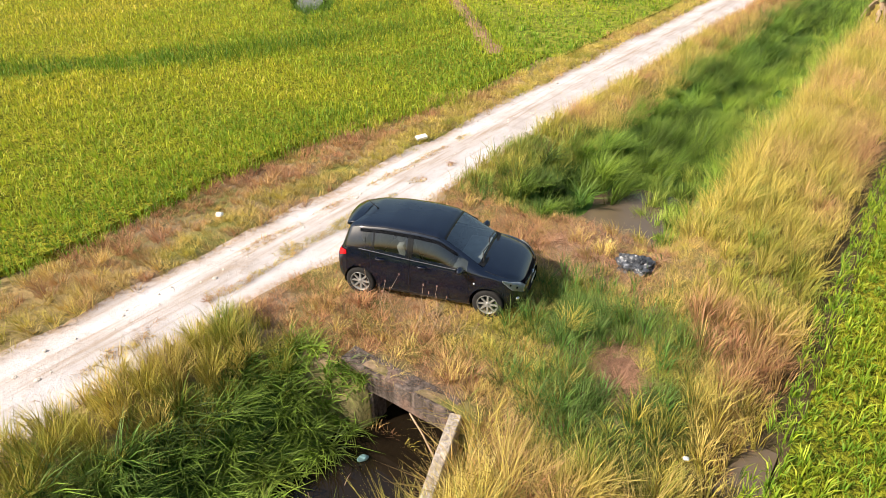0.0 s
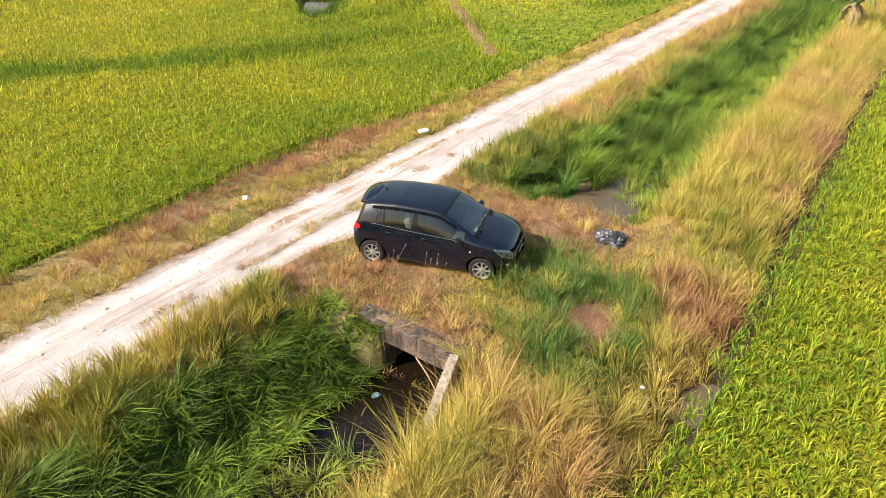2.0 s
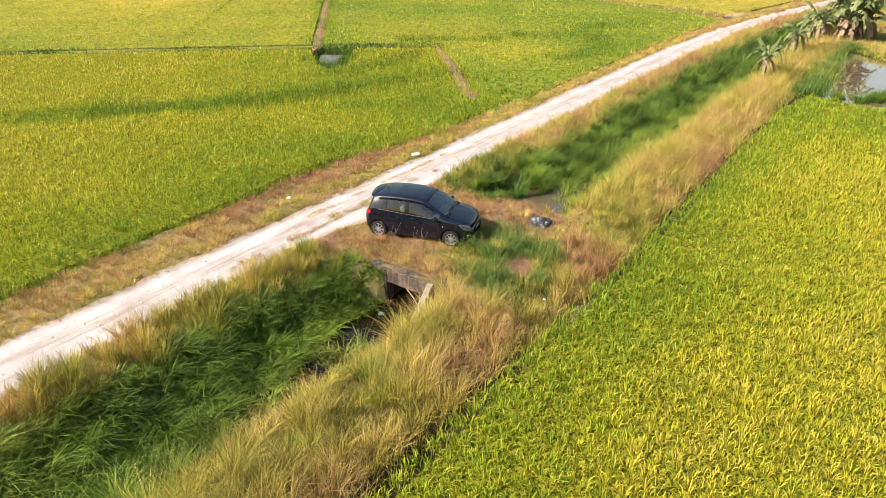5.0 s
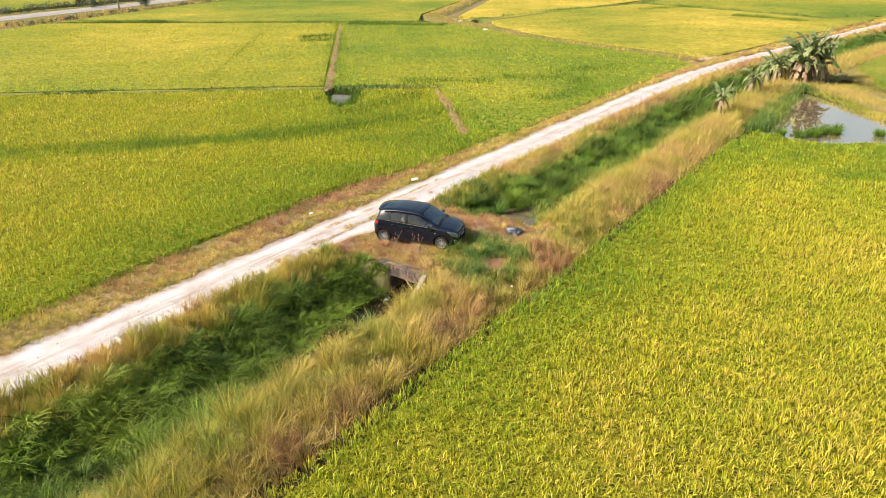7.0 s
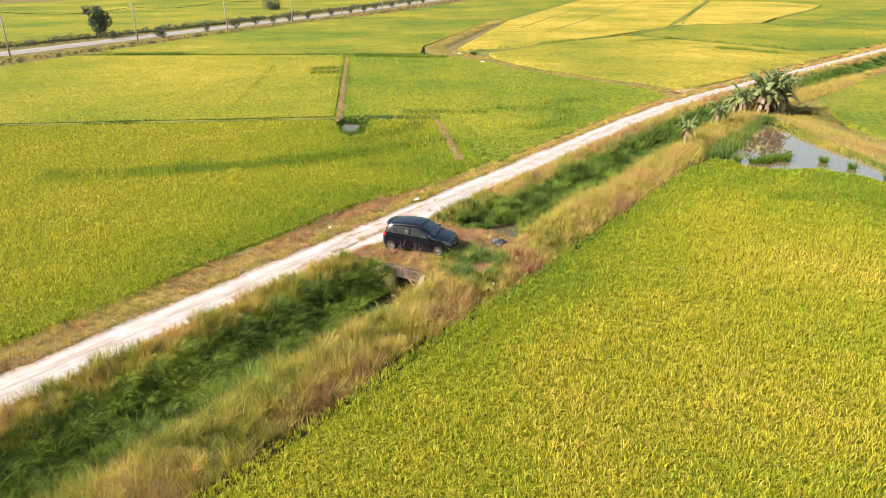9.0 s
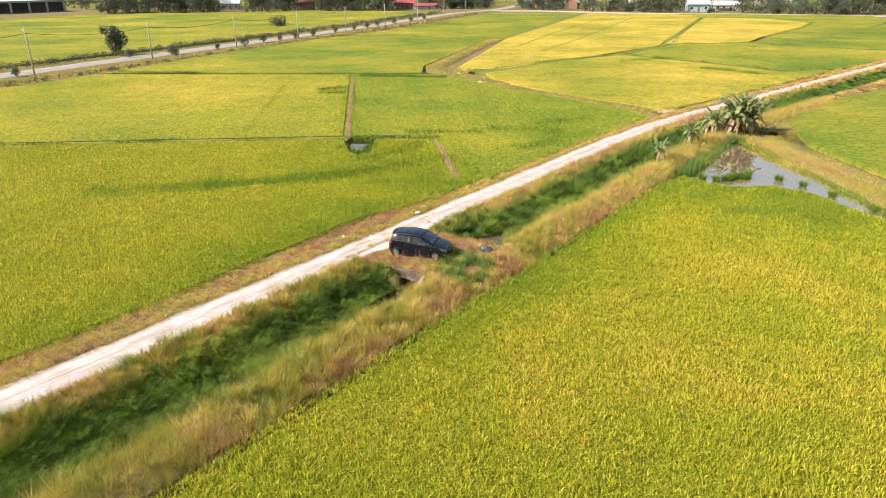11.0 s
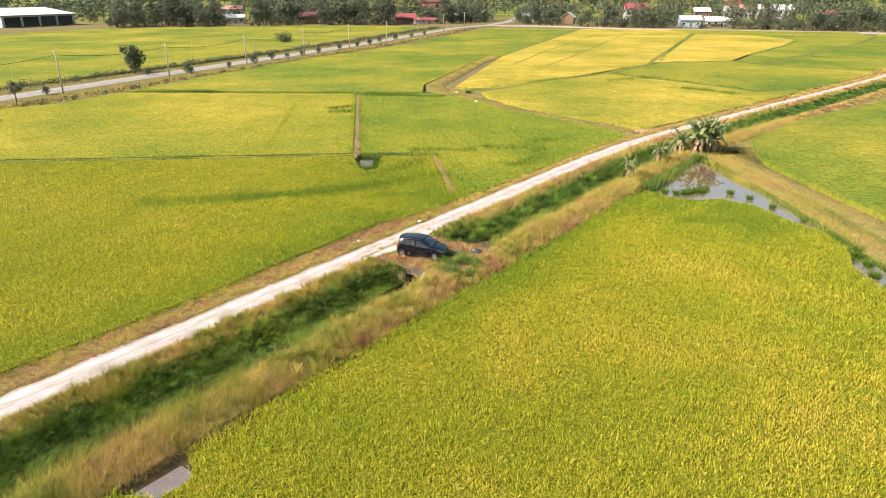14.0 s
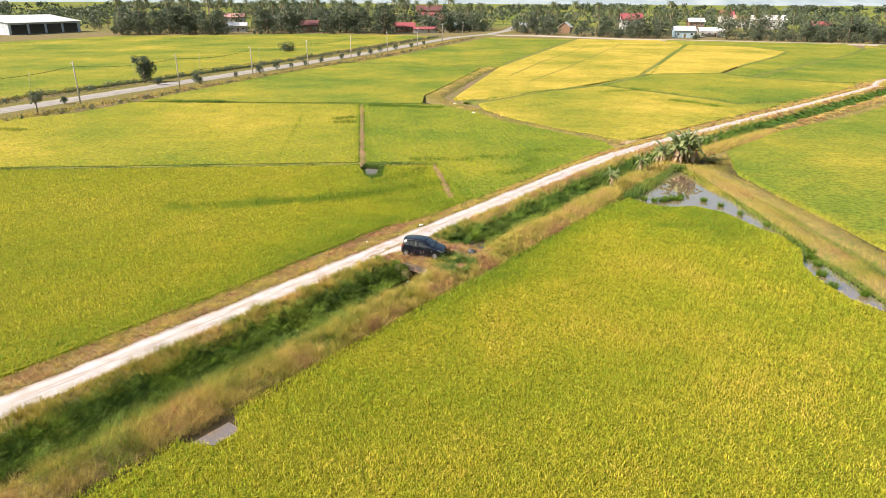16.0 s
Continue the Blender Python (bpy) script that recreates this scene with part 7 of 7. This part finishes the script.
for sg in (-1, 1):
    a = [(-HL - 1, sg * (HD + 1.4), 6.05), (HL + 1, sg * (HD + 1.4), 6.05), (HL + 1, 0, 9.4), (-HL - 1, 0, 9.4)]
    lo_, up_ = [bm.verts.new(p) for p in a], [bm.verts.new((p[0], p[1], p[2] + 0.15)) for p in a]
    bm.faces.new(lo_)
    bm.faces.new(up_)
    for k in range(4):
        bm.faces.new((lo_[k], lo_[(k + 1) % 4], up_[(k + 1) % 4], up_[k]))
bmesh.ops.recalc_face_normals(bm, faces=bm.faces)
part("roof", bm, ROOFS["white"], wh, "white metal sheet roof")
# closed dark panels that paint the shade inside the front bays
for k in range(4):
    bm = bmesh.new()
    box(bm, -21.5 + 11 * k, -12 + 11 * k, -HD - 0.06, -HD + 0.1, 0.2, 5.2)
    part("opening", bm, M_PANE, wh, "dark panel painted as the shaded inside of a bay")
bm = bmesh.new()
box(bm, -HL - 0.06, -HL + 0.1, -20, -13, 0.2, 3.4)
part("opening", bm, M_WHITE, wh, "white roller shutter in the gable")

# ---- litter and loose things ----
def on_track(s, d, z=None):
    x, y = world_xy(np.array(float(s)), np.array(float(d)))
    return float(x), float(y), float(surface(np.array(float(s)), np.array(float(d)))) if z is None else z


# crumpled bin bag
def bag_mat():
    k = Mat("grey_bin_bag", 0.3, 0.5)
    n1 = k.noise(9, 4, 0.6, k.local())
    k.color(k.ramp(n1, [(0.38, (0.018, 0.019, 0.023)), (0.56, (0.07, 0.075, 0.085)), (0.74, (0.32, 0.33, 0.36))]))
    return k.m


def crumple(seed, size, mat, name, label, cat, at, folds=1.0, sub=5):
    bm = bmesh.new()
    bmesh.ops.create_icosphere(bm, subdivisions=sub, radius=1)
    off = Vector((seed * 7.3, seed * 3.1, 0))
    for v in bm.verts:
        p = v.co.copy()
        k = 1 + folds * (0.35 * noise.noise(p * 1.6 + off) + 0.22 * abs(noise.noise(p * 4 + off)) - 0.12 * abs(noise.noise(p * 9 + off)))
        v.co = Vector((p.x * size[0] * k, p.y * size[1] * k, max(p.z, -0.25) * size[2] * k))
    ob = part(name, bm, mat, None)
    ob.matrix_world = at
    return tagged(ob, label, cat)


x, y, z = on_track(-5.55, 5.95)
crumple(1, (0.36, 0.24, 0.20), bag_mat(), "bin_bag", "crumpled dark grey plastic bag lying on dry grass", "plastic bag", pose(x, y, z + 0.05, 0, 0, -22), 1.3)
M_FOAM = plain("white_foam", (0.80, 0.79, 0.77), 0.7, 0.2, vary=0.08)
bm = bmesh.new()
box(bm, -0.16, 0.16, -0.10, 0.10, 0, 0.07, 0.02)
for v in bm.verts:
    v.co += noise.noise_vector(v.co * 9) * 0.012
ob = part("foam_box", bm, M_FOAM, None)
ob.matrix_world = pose(-0.88, 18.47, 0.08, 8, -6, 24)
tagged(ob, "white foam food box dropped on the verge", "foam box")
crumple(2, (0.085, 0.07, 0.06), M_FOAM, "plastic_cup", "crushed white plastic cup in the verge grass", "litter", pose(-5.14, 13.83, 0.10), 0.6, 3)
x, y, z = on_track(-9.8, 8.4)
crumple(3, (0.05, 0.035, 0.02), M_FOAM, "paper_scrap", "torn white paper scrap lying in grass", "litter", pose(x, y, z + 0.30, 0, 20, 30), 0.8, 3)
for k, (px, py) in enumerate(((1.8, 93.8), (5.2, 82.9))):
    crumple(4 + k, (0.35, 0.22, 0.12), M_FOAM, "feed_sack", "white plastic sack lying on a bund", "sack", pose(px, py, 0.02), 0.8, 3)
# bottle lying at the water's edge
bm = bmesh.new()
tube(bm, [(0, 0, 0), (0.015, 0, 0), (0.19, 0, 0), (0.23, 0, 0), (0.26, 0, 0)], [0.025, 0.036, 0.036, 0.016, 0.015], 14)
bottle = thing("plastic_bottle", "white plastic bottle lying by the ditch water", "bottle")
part("bottle_body", bm, M_WHITE, bottle)
part("cap", tube(bmesh.new(), [(0.255, 0, 0), (0.28, 0, 0)], 0.018, 12), M_WHITE, bottle)
x, y, z = on_track(-12.55, 5.68, -0.66)
bottle.matrix_world = pose(x, y, z, 0, -12, 40)
M_TEAL = plain("teal_plastic", (0.25, 0.42, 0.42), 0.5, 0.3, vary=0.15)
x, y, z = on_track(-11.62, 4.28, -0.90)
crumple(8, (0.09, 0.06, 0.05), M_TEAL, "plastic_scrap", "torn teal plastic scrap floating by reeds", "litter", pose(x, y, z, 0, 0, 30), 0.8, 3)
# stick leaning in the culvert mouth
M_STICK = plain("dry_stick", (0.42, 0.30, 0.20), 0.9, 0.1, vary=0.25)
a, b = on_track(-11.0, 4.72, -0.22), on_track(-11.28, 5.40, -0.50)
ob = part("stick", tube(bmesh.new(), [a, tuple((p + q) / 2 + 0.01 for p, q in zip(a, b)), b], [0.014, 0.013, 0.010], 7), M_STICK, None)
tagged(ob, "thin bare stick leaning against the wing wall", "stick")
for k in range(14):
    s0, d0 = -11.4 - 2.4 * rng.random(), 4.2 + 1.2 * rng.random()
    a = on_track(s0, d0, -0.915)
    ang, ln = rng.random() * 6.28, 0.15 + 0.35 * rng.random()
    c = (a[0] + ln * math.cos(ang), a[1] + ln * math.sin(ang), -0.90 + 0.05 * rng.random())
    ob = part("straw", tube(bmesh.new(), [a, ((a[0] + c[0]) / 2, (a[1] + c[1]) / 2, -0.90 + 0.03 * rng.random()), c], 0.004, 5), M_STICK, None)
    tagged(ob, "dead grass stalk floating on ditch water", "straw", "floating stalks")
# seeding stalks beside the car
M_SEED = plain("seed_head", (0.30, 0.17, 0.12), 0.9, 0.1, vary=0.25)
for k in range(26):
    s0, d0 = -9.75 + 0.5 * rng.random(), 2.5 + 2.2 * rng.random()
    a = on_track(s0, d0)
    h, ang = 0.42 + 0.28 * rng.random(), rng.random() * 6.28
    tip = (a[0] + 0.5 * h * math.cos(ang), a[1] + 0.5 * h * math.sin(ang), a[2] + h)
    stalk = thing("seed_stalk", "thin dry stalk with a reddish seed head", "grass stalk", "seed stalks by the car", at=pose(*a))
    rel = Vector(tip) - Vector(a)
    part("stem", tube(bmesh.new(), [(0, 0, -0.03), tuple(rel * 0.5), tuple(rel)], [0.0035, 0.003, 0.002], 5), M_STICK, stalk)
    bm = bmesh.new()
    bmesh.ops.create_icosphere(bm, subdivisions=2, radius=1)
    for v in bm.verts:
        v.co = Vector((v.co.x * 0.011, v.co.y * 0.011, v.co.z * 0.026)) * (1 + 0.4 * noise.noise(v.co * 3)) + rel
    part("seed_head", bm, M_SEED, stalk)
# stones on the track
M_STONE = plain("limestone_pebble", (0.62, 0.55, 0.48), 0.9, 0.1, vary=0.2)
PEBBLES = []
for k in range(4):
    bm = bmesh.new()
    bmesh.ops.create_icosphere(bm, subdivisions=2, radius=1)
    for v in bm.verts:
        v.co *= 1 + 0.3 * noise.noise(v.co * 1.7 + Vector((k * 5, 0, 0)))
        v.co.z *= 0.6
    me = bpy.data.meshes.new("pebble")
    bm.to_mesh(me)
    bm.free()
    me.materials.append(M_STONE)
    PEBBLES.append(me)
for k in range(90):
    s0 = -22 + 30 * rng.random()
    d0 = -0.3 + (1.05 if rng.random() < 0.5 else 0.35) * rng.normal(0, 0.7)
    if not -1.35 < d0 < 0.9:
        continue
    x, y, z = on_track(s0, d0)
    ob = new("pebble", PEBBLES[k % 4])
    ob.matrix_world = pose(x, y, z + 0.012, 0, 0, rng.random() * 360) @ Matrix.Scale(0.018 + 0.03 * rng.random() ** 2, 4)
    tagged(ob, "small pale limestone pebble on the track", "pebble", "pebbles on the track")
